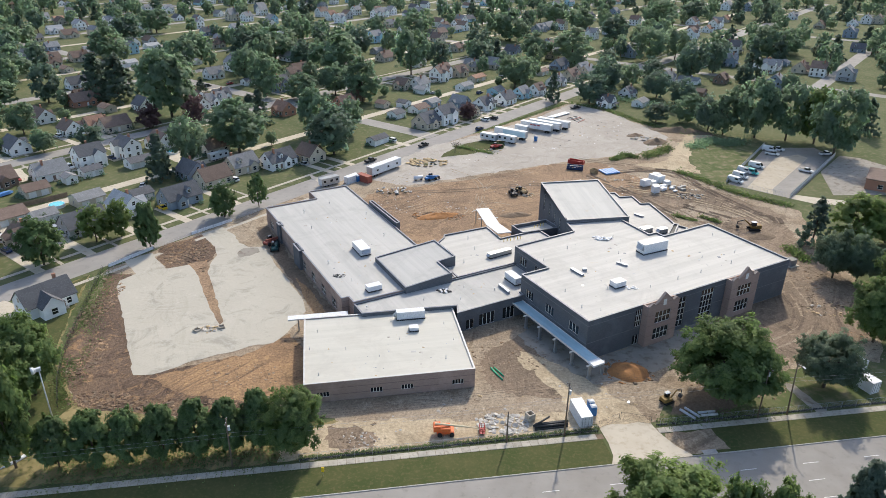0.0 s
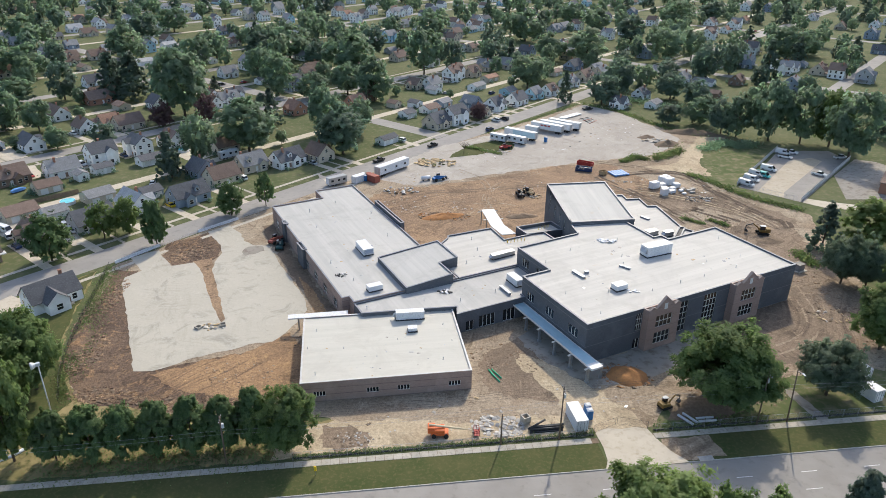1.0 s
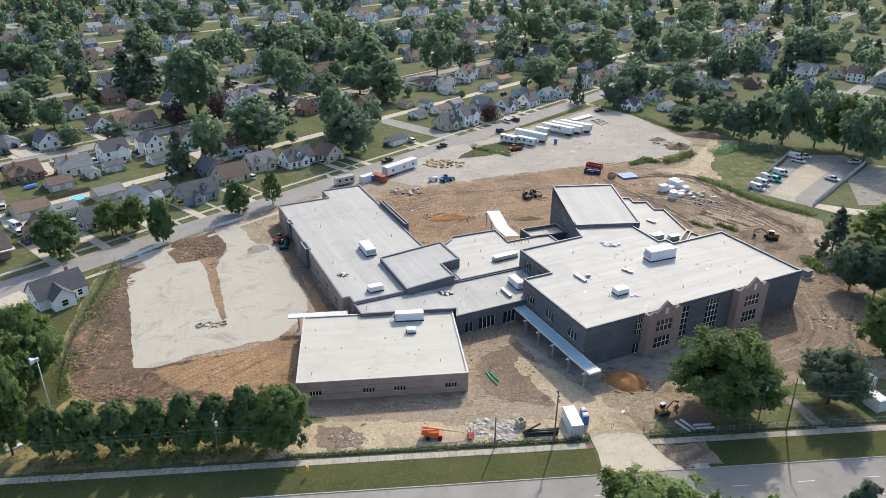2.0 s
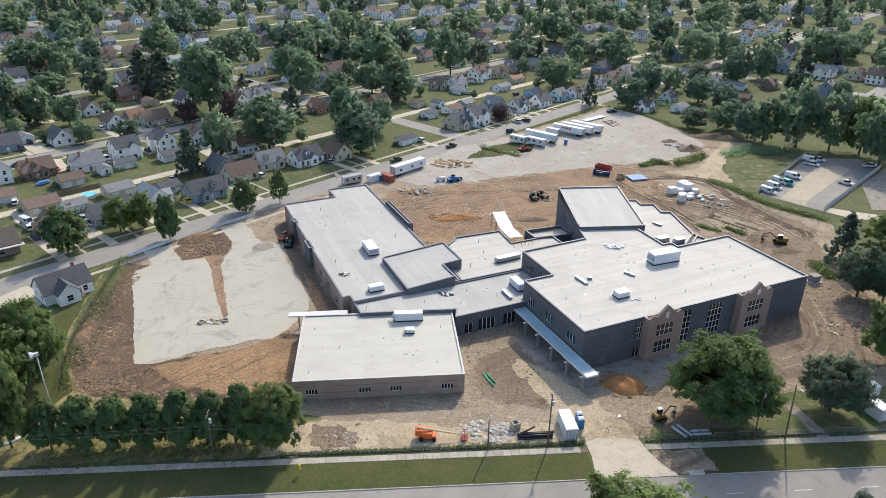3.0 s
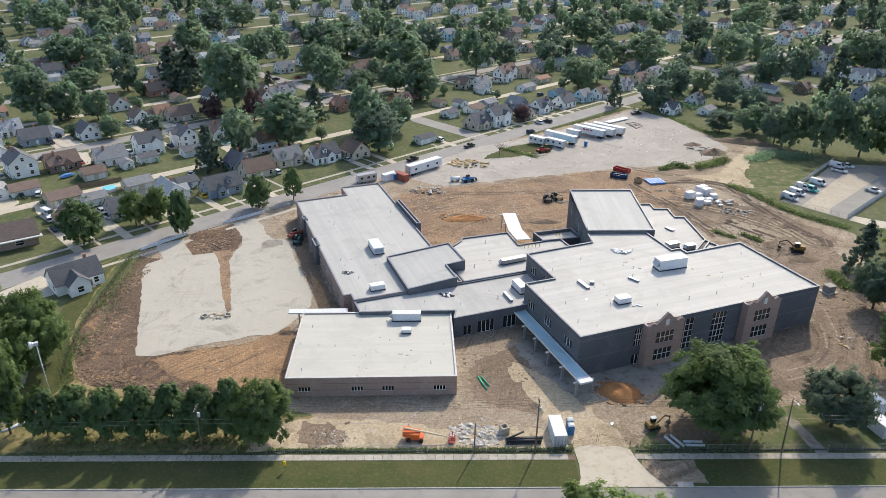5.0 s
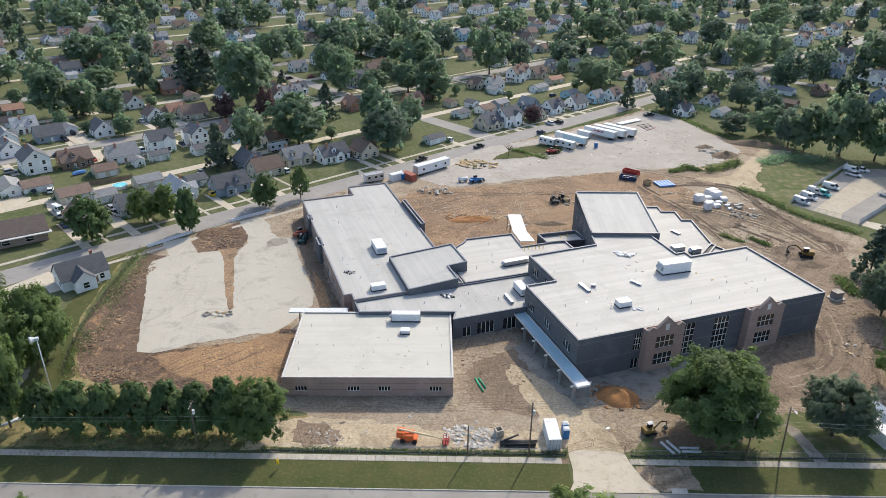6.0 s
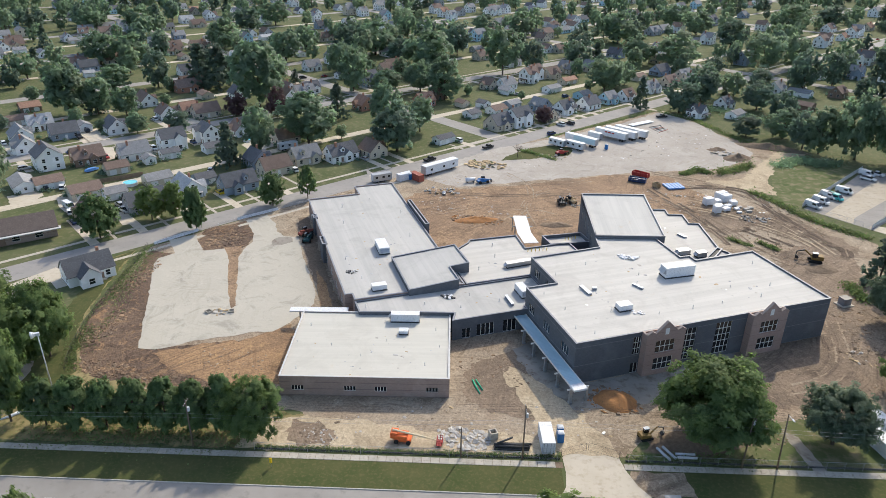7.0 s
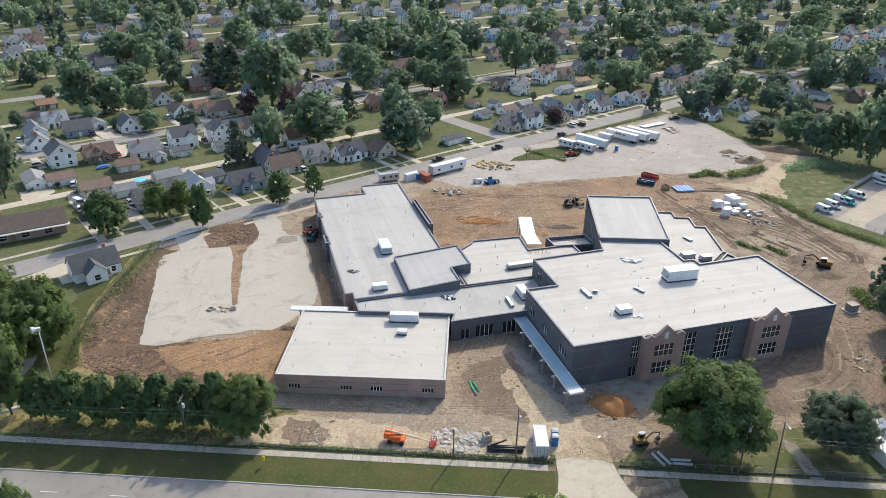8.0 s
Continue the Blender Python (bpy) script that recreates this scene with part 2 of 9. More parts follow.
mat("clay_heap", (0.42, 0.20, 0.075), (0.29, 0.14, 0.06), 0.5, (0.24, 0.13, 0.06), 1.5, 0.95, bump=0.15, bscale=3)
mat("paint_white", (0.75, 0.74, 0.71), (0.68, 0.67, 0.64), 2.0, rough=0.7)
membrane("membrane", (0.555, 0.53, 0.485), (0.475, 0.455, 0.415), (0.36, 0.34, 0.305), 30.2)
membrane("membrane_front", (0.555, 0.53, 0.465), (0.50, 0.48, 0.42), (0.40, 0.375, 0.325), 11.4)
membrane("membrane_hall", (0.555, 0.535, 0.49), (0.47, 0.455, 0.42), (0.38, 0.365, 0.335), 101.4)
membrane("membrane_grey", (0.49, 0.475, 0.445), (0.42, 0.41, 0.385), (0.32, 0.31, 0.29), 120.2)
mat("membrane_black", (0.05, 0.05, 0.052), (0.07, 0.07, 0.07), 0.5, rough=0.7)
mat("coping_dark", (0.24, 0.25, 0.275), (0.20, 0.21, 0.23), 0.6, rough=0.5)
mat("coping_bay", (0.36, 0.29, 0.25), (0.30, 0.24, 0.21), 0.8, rough=0.6)
mat("coping_light", (0.58, 0.57, 0.55), (0.50, 0.49, 0.47), 0.8, rough=0.5)
courses("brick_grey", (0.105, 0.112, 0.125), (0.14, 0.145, 0.155), (0.20, 0.20, 0.205), 5.4, 0.0)
courses("brick_banded", (0.105, 0.112, 0.125), (0.14, 0.145, 0.155), (0.21, 0.21, 0.215), 4.55, 0.14)
courses("brick_brown", (0.30, 0.225, 0.195), (0.37, 0.285, 0.245), (0.225, 0.17, 0.15), 1.6, 0.14)
courses("brick_mauve", (0.34, 0.24, 0.205), (0.41, 0.30, 0.255), (0.28, 0.20, 0.175), 2.7, 0.12)
mat("frame_alu", (0.74, 0.71, 0.66), (0.66, 0.63, 0.59), 2.0, rough=0.45)
g = mat("glass", (0.012, 0.015, 0.018), (0.02, 0.024, 0.028), 0.6, rough=0.06, spec=0.6)
mat("steel_roof", (0.44, 0.60, 0.66), (0.40, 0.55, 0.62), 0.4, rough=0.45)
mat("galv", (0.45, 0.46, 0.47), (0.37, 0.38, 0.39), 1.5, rough=0.45, metal=0.7)
mat("unit_white", (0.72, 0.73, 0.74), (0.66, 0.67, 0.69), 0.8, (0.52, 0.53, 0.55), 3.0, 0.5)
mat("dark_metal", (0.04, 0.042, 0.045), (0.07, 0.07, 0.07), 2.0, rough=0.5, metal=0.4)
mat("rubber", (0.02, 0.02, 0.02), (0.035, 0.033, 0.03), 3.0, rough=0.85)
mat("wood_pole", (0.20, 0.155, 0.115), (0.14, 0.11, 0.085), 1.5, rough=0.9)
mat("lumber", (0.50, 0.38, 0.22), (0.40, 0.29, 0.17), 1.0, rough=0.85, vary=0.2)
mat("rubble", (0.52, 0.49, 0.44), (0.42, 0.39, 0.35), 0.7, (0.32, 0.29, 0.25), 2.0, 0.95, bump=0.03, bscale=5, vary=0.2)
plain("orange", (0.80, 0.17, 0.045), 0.45)
plain("cream", (0.70, 0.58, 0.38), 0.5)
plain("ochre", (0.27, 0.165, 0.05), 0.65)
plain("teal_dark", (0.02, 0.08, 0.085), 0.5)
mat("yard_slab", (0.43, 0.365, 0.275), (0.48, 0.42, 0.33), 0.15, (0.34, 0.29, 0.22), 0.6, 0.9, bump=0.008, bscale=14)
plain("yellow", (0.68, 0.40, 0.04), 0.5)
plain("red", (0.36, 0.04, 0.035), 0.5)
plain("rust_red", (0.34, 0.10, 0.07), 0.7)
plain("blue", (0.035, 0.17, 0.42), 0.5)
plain("tarp_blue", (0.13, 0.30, 0.62), 0.5)
plain("green_pipe", (0.03, 0.42, 0.22), 0.5)
plain("teal", (0.05, 0.42, 0.42), 0.4)
plain("navy", (0.03, 0.055, 0.13), 0.4)
plain("silver", (0.45, 0.46, 0.47), 0.35, 0.4)
plain("car_white", (0.76, 0.76, 0.75), 0.3)
plain("car_black", (0.03, 0.03, 0.034), 0.3)
plain("car_yellow", (0.80, 0.55, 0.03), 0.4)
plain("wrap_white", (0.76, 0.76, 0.77), 0.55)
plain("lamp_grey", (0.62, 0.64, 0.66), 0.5)
mat("pool_water", (0.10, 0.52, 0.58), (0.16, 0.60, 0.64), 0.8, rough=0.08)
for key, col in (("w", (0.82, 0.82, 0.80)), ("b", (0.54, 0.48, 0.38)), ("g", (0.40, 0.41, 0.42)), ("s", (0.26, 0.31, 0.37)), ("n", (0.23, 0.16, 0.12)), ("l", (0.38, 0.56, 0.64)), ("k", (0.36, 0.19, 0.13))):
    courses("siding_" + key, tuple(v * 0.95 for v in col), col, tuple(v * 0.9 for v in col), 0.5, 0.0, 0.22, 0.75)
for key, col in (("g", (0.27, 0.27, 0.27)), ("d", (0.135, 0.137, 0.145)), ("n", (0.215, 0.155, 0.125)), ("o", (0.34, 0.205, 0.145)), ("e", (0.125, 0.10, 0.088)), ("l", (0.40, 0.40, 0.40))):
    mat("shingle_" + key, col, tuple(v * 0.8 for v in col), 0.5, tuple(v * 1.25 for v in col), 2.5, 0.95, bump=0.02, bscale=8, vary=0.12)
# Haze is put into the maple, light, dark and pine leaf colours.
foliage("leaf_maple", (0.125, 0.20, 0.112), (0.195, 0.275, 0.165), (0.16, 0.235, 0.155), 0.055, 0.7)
foliage("leaf_row", (0.065, 0.115, 0.04), (0.11, 0.165, 0.06), (0.085, 0.13, 0.06), 0.03, 0.45)
foliage("leaf_lime", (0.125, 0.185, 0.05), (0.19, 0.255, 0.08), (0.155, 0.215, 0.085))
foliage("leaf_oak", (0.08, 0.135, 0.04), (0.15, 0.205, 0.065), (0.11, 0.165, 0.07))
foliage("leaf_silver", (0.085, 0.13, 0.075), (0.135, 0.185, 0.11), (0.11, 0.155, 0.095), 0.05)
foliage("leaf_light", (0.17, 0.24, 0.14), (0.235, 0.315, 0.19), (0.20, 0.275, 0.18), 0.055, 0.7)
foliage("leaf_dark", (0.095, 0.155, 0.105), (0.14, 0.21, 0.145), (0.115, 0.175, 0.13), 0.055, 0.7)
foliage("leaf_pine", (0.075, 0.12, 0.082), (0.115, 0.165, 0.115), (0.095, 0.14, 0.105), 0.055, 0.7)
foliage("leaf_maroon", (0.10, 0.06, 0.065), (0.14, 0.085, 0.085), (0.09, 0.07, 0.07))
foliage("leaf_weed", (0.085, 0.135, 0.045), (0.13, 0.18, 0.065), (0.17, 0.18, 0.085))
earth("soil_pale", (0.54, 0.44, 0.305), (0.46, 0.365, 0.245), (0.36, 0.28, 0.19), (0.58, 0.49, 0.35), 8, 0.6, 0.06)
earth("soil_mud", (0.155, 0.115, 0.085), (0.12, 0.09, 0.068), (0.10, 0.075, 0.058), (0.21, 0.155, 0.11), 30, 0.5, 0.15, (0.5, 1.4))
earth("soil_dust", (0.52, 0.45, 0.345), (0.46, 0.39, 0.29), (0.37, 0.30, 0.215), (0.56, 0.49, 0.385), 110, 0.6, 0.05)
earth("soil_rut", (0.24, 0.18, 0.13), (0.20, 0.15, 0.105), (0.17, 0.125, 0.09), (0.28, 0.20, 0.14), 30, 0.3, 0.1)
mat("bark", (0.13, 0.10, 0.075), (0.09, 0.07, 0.055), 2.0, rough=0.95, bump=0.03, bscale=6)

# ---- building helpers ----
def box(bm, x0, y0, z0, x1, y1, z1, m=None):
    vs = [bm.verts.new(m @ Vector(p) if m else p) for p in
          ((x0, y0, z0), (x1, y0, z0), (x1, y1, z0), (x0, y1, z0), (x0, y0, z1), (x1, y0, z1), (x1, y1, z1), (x0, y1, z1))]
    fs = []
    for q in ((3, 2, 1, 0), (4, 5, 6, 7), (0, 1, 5, 4), (1, 2, 6, 5), (2, 3, 7, 6), (3, 0, 4, 7)):
        fs.append(bm.faces.new([vs[i] for i in q]))
    return fs


def prism(bm, poly, z0, z1):
    lo = [bm.verts.new((x, y, z0)) for x, y in poly]
    hi = [bm.verts.new((x, y, z1)) for x, y in poly]
    bm.faces.new(list(reversed(lo)))
    bm.faces.new(hi)
    for i in range(len(poly)):
        j = (i + 1) % len(poly)
        bm.faces.new((lo[i], lo[j], hi[j], hi[i]))


def tube(bm, a, b, r0, r1, n=8, caps=True):
    a, b = Vector(a), Vector(b)
    d = (b - a).normalized()
    s = d.cross(Vector((0, 0, 1)) if abs(d.z) < 0.95 else Vector((1, 0, 0))).normalized()
    t = d.cross(s)
    ra = [bm.verts.new(a + r0 * (math.cos(k) * s + math.sin(k) * t)) for k in (2 * math.pi * i / n for i in range(n))]
    rb = [bm.verts.new(b + r1 * (math.cos(k) * s + math.sin(k) * t)) for k in (2 * math.pi * i / n for i in range(n))]
    for i in range(n):
        j = (i + 1) % n
        bm.faces.new((ra[j], ra[i], rb[i], rb[j]))
    if caps:
        bm.faces.new(ra)
        bm.faces.new(list(reversed(rb)))


def mesh_of(bm, mats, smooth=False):
    me = bpy.data.meshes.new("mesh")
    bmesh.ops.recalc_face_normals(bm, faces=bm.faces)
    bm.to_mesh(me)
    bm.free()
    for k in ([mats] if isinstance(mats, str) else mats):
        me.materials.append(MATS[k])
    if smooth:
        me.polygons.foreach_set("use_smooth", [True] * len(me.polygons))
    return me


def part(name, bm, mats, parent=None, label="", smooth=False):
    me = mesh_of(bm, mats, smooth) if isinstance(bm, bmesh.types.BMesh) else bm
    ob = new(name, me)
    if parent:
        ob.parent = parent
    return tagged(ob, label)


def thing(name, label, category, group="", m=None):
    ob = new(name)
    ob.empty_display_size = 0.5
    if m:
        ob.matrix_world = m
    return tagged(ob, label, category, group)


def solid(name, bm, mats, label, category="", group="", kind="", smooth=False):
    return tagged(part(name, bm, mats, None, "", smooth), label, category, group, kind)


class Plan:
    """A turned ground plan: origin, and the angle of its first axis."""

    def __init__(self, x, y, degrees):
        self.o, self.a = (x, y), radians(degrees)
        self.c, self.s, self.deg = math.cos(self.a), math.sin(self.a), degrees

    def __call__(self, a, b):
        return (self.o[0] + a * self.c - b * self.s, self.o[1] + a * self.s + b * self.c)

    def m(self, a, b, z=0, turn=0):
        x, y = self(a, b)
        return pose(x, y, z, 0, 0, self.deg + turn)

    def inv(self, x, y):
        dx, dy = x - self.o[0], y - self.o[1]
        return (dx * self.c + dy * self.s, -dx * self.s + dy * self.c)


def ragged(poly, step=3.0, amount=0.7, seed=1):
    """The outline with its edges broken up, as soil and gravel end."""
    rnd = random.Random(seed)
    out = []
    for (x0, y0), (x1, y1) in zip(poly, poly[1:] + poly[:1]):
        n = max(1, int(math.hypot(x1 - x0, y1 - y0) / step))
        for k in range(n):
            f = k / n
            j = amount if k else amount * 0.3
            out.append((x0 + (x1 - x0) * f + rnd.uniform(-j, j), y0 + (y1 - y0) * f + rnd.uniform(-j, j)))
    return out


def sheet(name, poly, z, material, label, category):
    bm = bmesh.new()
    vs = [bm.verts.new((x, y, z)) for x, y in poly]
    f = bm.faces.new(vs)
    f.normal_update()
    if f.normal.z < 0:
        f.normal_flip()
    bmesh.ops.triangulate(bm, faces=[f], ngon_method="EAR_CLIP")
    for q in bm.faces:
        q.normal_update()
        if q.normal.z < 0:
            q.normal_flip()
    me = bpy.data.meshes.new("mesh")
    bm.to_mesh(me)
    bm.free()
    me.materials.append(MATS[material])
    return tagged(new(name, me), label, category, kind="structure")


# ---- ground and roads ----
M = Plan(0, 0, 10.2)          # the main road's axis
U = Plan(0, 0, 53.6)          # the residential grid
sheet("ground", [(-2600, -900), (2600, -900), (2600, 3600), (-2600, 3600)], -0.03, "lawn", "dry summer lawn grass over flat land", "ground")

site = [(-99, 171), (-94, 146), (-85, 119), (-77.5, 109.5), (-55, 107), (-24, 109), (-22, 101.5), (8, 106.5), (29.5, 109.5), (43, 111), (49, 117),
        (72, 124), (95, 132), (112, 160), (112, 190), (118, 226), (103, 246), (90, 266), (98, 300), (108, 322), (86, 345), (76, 368), (61, 383), (36, 350), (8, 318), (-14, 298),
        (-40, 258), (-66, 219), (-85, 193)]
sheet("site_soil", ragged(site, 2.5, 0.6, 2), 0.0, "soil_tan", "bare tan graded soil of a building site with wheel tracks", "soil")
sheet("dark_soil", ragged([(-97, 169), (-92, 146), (-83, 119), (-76, 110.5), (-56, 108.5), (-40, 112), (-37, 124), (-48, 130.5), (-64, 124), (-66, 126), (-88, 168)], 1.5, 0.5, 3),
      0.02, "soil_dark", "dark brown churned topsoil strip beside the gravel lot", "soil")
sheet("island_soil", ragged([(-88.1, 179.0), (-87.4, 184.5), (-84.7, 190.4), (-80.7, 196.4), (-76.1, 191.2), (-72.1, 185.8), (-71.3, 179.4), (-72.0, 177.0), (-74.7, 175.8), (-79.1, 174.1), (-82.0, 172.1), (-84.8, 175.2)], 1.5, 0.3, 23), 0.03, "soil_dark",
      "dark topsoil heaped between the arms of the gravel lot", "soil")
sheet("clay_strip", ragged([(-77.9, 176.1), (-72.6, 177.6), (-69.3, 170.6), (-64.8, 160.8), (-60.6, 151.9), (-57.5, 145.9), (-57.3, 142.0), (-60.8, 146.6), (-66.0, 155.8), (-70.1, 163.4), (-74.1, 170.6)], 1.2, 0.25, 25), 0.035, "soil_clay",
      "strip of orange clay between the two arms of the gravel lot", "soil")
sheet("gravel_patch", ragged([(-65.5, 183.4), (-64.6, 186.8), (-60.7, 187.4), (-59.1, 184.3), (-61.3, 181.6), (-63.5, 180.5)], 1.0, 0.3, 26), 0.066, "grey_pad", "patch of darker wet gravel on the new car park", "gravel")
sheet("clay_soil", ragged([(-66, 121), (-48, 131), (-40, 140), (-34, 132), (-31.5, 116), (-45, 114), (-60, 117)], 1.5, 0.9, 4), 0.04, "soil_orange",
      "orange-brown clay soil worked by wheels", "soil")
sheet("trench_soil", ragged([(-44.8, 168.3), (-40.1, 162.5), (-36.2, 155.8), (-33.4, 150.3), (-36.3, 149.6), (-39.2, 155.4)], 1.0, 0.3, 27), 0.078, "soil_orange", "orange clay along the trench beside the wing", "soil")
sheet("court_soil", ragged([(-12, 184), (-6, 190), (9, 197), (24, 200), (26, 214), (44, 219), (60, 226), (73, 232), (70, 258), (58, 276), (36, 272), (7, 254), (-14, 244), (-30, 240), (-36, 226), (-28, 208), (-18, 190)], 2.0, 1.0, 5),
      0.02, "soil_clay", "orange-brown clay soil of the yard behind the school", "soil")
sheet("entry_soil", ragged([(58, 150), (70, 132), (98, 142), (108, 165), (108, 190), (96, 205), (80, 205), (75, 190), (88, 166)], 2.0, 1.0, 6), 0.02, "soil_brown",
      "brown soil with curved wheel tracks round the building", "soil")
sheet("gravel_yard", ragged([(-33, 250), (-19, 244), (7, 258), (52, 280), (78, 290), (94, 306), (97, 318), (88, 340), (80, 360), (62, 381), (38, 347), (10, 316), (-12, 296), (-26, 274)], 2.0, 0.7, 7),
      0.03, "gravel_yard", "beige gravel laydown yard with tyre marks", "gravel")
LOT = [(-69.9, 121.7), (-80.0, 140.6), (-91.2, 160.5), (-92.2, 164.5), (-89.4, 168.9), (-96.5, 176.7), (-90.4, 182.4), (-86.9, 177.6), (-82.4, 172.4), (-79.7, 173.6), (-76.9, 175.1), (-73.9, 171.4), (-69.5, 163.5), (-64.7, 154.4), (-60.2, 146.6), (-57.8, 143.0), (-57.5, 144.7), (-61.0, 151.8), (-65.2, 160.7), (-70.3, 171.2), (-71.1, 175.9), (-71.0, 181.8), (-73.3, 187.3), (-76.8, 191.5), (-80.9, 196.8), (-76.0, 202.2), (-70.6, 196.9), (-67.1, 190.7), (-63.5, 187.8), (-58.4, 187.7), (-55.3, 182.0), (-51.6, 174.9), (-45.6, 165.1), (-40.4, 156.2), (-38.4, 150.5), (-38.8, 146.2), (-40.4, 142.2), (-41.4, 138.4), (-43.0, 135.6), (-48.2, 133.9), (-52.5, 130.9), (-55.9, 129.3), (-59.2, 127.7), (-62.9, 124.2), (-65.9, 122.2)]
sheet("gravel_lot", ragged(LOT, 1.6, 0.25, 8), 0.06, "gravel_lot", "pale compacted gravel base of a new car park", "gravel")
sheet("straw_strip", ragged([(-80, 88), (-22, 98.3), (-22, 108), (-55, 108), (-76, 111), (-90, 128), (-96, 146), (-102, 168), (-106, 160), (-92, 118), (-84, 100)], 2.0, 0.5, 9), 0.01,
      "straw", "dry straw-coloured grass under the row of trees", "grass")
sheet("west_grass", ragged([(-80, 100), (-77.5, 110.5), (-90.5, 128), (-96.5, 146), (-102, 168), (-106, 160), (-94, 120), (-86, 101)], 1.5, 0.5, 28), 0.016, "verge", "green and yellow grass strip along the west fence", "grass")
# Darker grey than a lit lane: the trees' shade is in the colour.
sheet("shaded_lane", ragged([(-91.9, 105.4), (-91.0, 109.2), (-89.7, 112.4), (-87.3, 108.6), (-86.4, 103.8), (-86.9, 99.8)], 1.0, 0.3, 29), 0.022, "grey_pad", "grey lane under the trees, their shade put into its colour", "lane")
sheet("weed_field", ragged([(98.0, 284.6), (105.0, 299.8), (124.2, 306.1), (137.0, 305.0), (115.2, 274.1), (100.0, 252.8), (93.8, 257.0)], 2.0, 0.5, 24), 0.047, "weed_ground",
      "rough weedy grass beside the paved yard", "grass")
sheet("bare_patch", ragged([M(59, 100.6), M(78, 100.6), M(110, 100.6), M(128, 101), M(128, 112), M(108, 116), M(88, 113), M(72, 110), M(62, 106)], 1.5, 0.5, 11), 0.03, "weed_ground", "patchy worn grass and earth beneath the large trees", "grass")
# Ground round the big trunk, darker than the grass about it.
sheet("bare_earth", ragged([M(62, 103), M(74, 102), M(84, 106), M(90, 112), M(80, 113), M(66, 109)], 1.2, 0.8, 51), 0.036, "soil_rut", "patch of dark brown ground beneath a large tree", "soil")
sheet("dusty_track", ragged([M(46.6, 101.2), M(57.2, 101.0), M(56.0, 106.5), M(52.5, 112.0), M(49.5, 117.5), M(44.0, 124.5), M(38.0, 129.5), M(36.5, 126.0), M(41.0, 115.5), M(43.5, 107.0)], 1.2, 0.7, 61), 0.062, "soil_pale",
      "pale dusty track worn by lorries at the entrance", "soil")
sheet("worn_path", ragged([(69.6, 125.0), (72.4, 123.6), (74.0, 118.5), (76.2, 113.2), (73.4, 112.8), (71.6, 118.0)], 1.2, 0.3, 62), 0.046, "grey_pad", "grey worn path across the rough grass", "path")
sheet("churned_soil", ragged([(84, 196), (95, 190), (106, 200), (108, 214), (98, 222), (88, 214)], 2.0, 1.4, 63), 0.034, "soil_brown", "dark churned soil where the excavator works", "soil")
sheet("churned_soil", ragged([(62, 232), (76, 224), (84, 232), (98, 226), (110, 214), (112, 222), (98, 238), (84, 246), (70, 242)], 2.0, 1.4, 64), 0.033, "soil_brown", "dark soil turned over by wheels", "soil")
sheet("sandy_strip", ragged([M(-15, 100.7), M(10, 100.6), M(45.5, 100.7), M(45, 105.5), M(36, 107.5), M(22, 107), M(10, 109.5), M(-5, 110), M(-16, 108)], 1.4, 0.7, 65), 0.026, "soil_pale",
      "pale sandy soil in front of the low wing", "soil")
sheet("bare_patch", ragged([(71.0, 272.5), (87.0, 280.9), (95.7, 299.2), (106.7, 319.9), (118.0, 326.4), (119.3, 320.6), (104.3, 303.2), (96.6, 282.9), (95.9, 263.9), (87.6, 266.2), (79.6, 270.1)], 2.0, 1.2, 66), 0.052, "soil_pale", "pale bare soil where the weeds thin out", "soil")
sheet("churned_soil", ragged([(5.3, 130.0), (6.3, 137.4), (13.2, 144.7), (20.5, 134.2), (26.4, 119.5), (23.7, 115.7), (16.9, 117.1), (11.1, 118.2), (7.0, 120.0)], 1.0, 0.8, 67), 0.038, "soil_brown", "brown churned soil between the wings", "soil")
sheet("churned_soil", ragged([(-25.4, 106.2), (-19.4, 107.0), (-15.8, 105.3), (-15.5, 101.3), (-21.8, 99.7), (-24.2, 100.2)], 0.8, 0.9, 68), 0.038, "soil_brown", "dark disturbed soil with broken stone", "soil")
# main road, four lanes
def strip(plan, a0, a1, b0, b1, z, name, material, label, category):
    return sheet(name, [plan(a0, b0), plan(a1, b0), plan(a1, b1), plan(a0, b1)], z, material, label, category)


strip(M, -420, 520, 74.2, 91.2, 0.0, "main_road", "asphalt", "grey four-lane asphalt road", "road")
strip(M, -420, 46, 91.35, 98.2, 0.05, "verge", "verge", "mown grass verge, part dry, beside the road", "grass")
strip(M, 60, 520, 91.35, 98.2, 0.05, "verge", "verge", "mown grass verge, part dry, beside the road", "grass")
sheet("worn_verge", ragged([M(57, 92), M(62, 91.6), M(69, 92), M(68, 98), M(58.5, 98)], 1.2, 0.4, 12), 0.056, "soil_tan", "worn bare earth at the side of the drive", "soil")
sheet("drive", [M(45.2, 91.25), M(61.2, 91.25), M(59, 94.5), M(57.6, 98.3), M(57.0, 101.3), M(54.5, 101.9), M(52, 101.6), M(49.5, 102.1), M(47.2, 101.7), M(46.5, 101), M(46.7, 97), M(46.3, 93.5)], 0.065, "drive",
      "pale concrete entrance drive dusted with soil", "drive")


def kerb(plan, a0, a1, b, name="kerb", w=0.18, h=0.14):
    bm = bmesh.new()
    box(bm, a0, b, -0.05, a1, b + w, h, plan.m(0, 0))
    return solid(name, bm, "kerb", "concrete kerb along the road edge", "kerb", kind="structure")


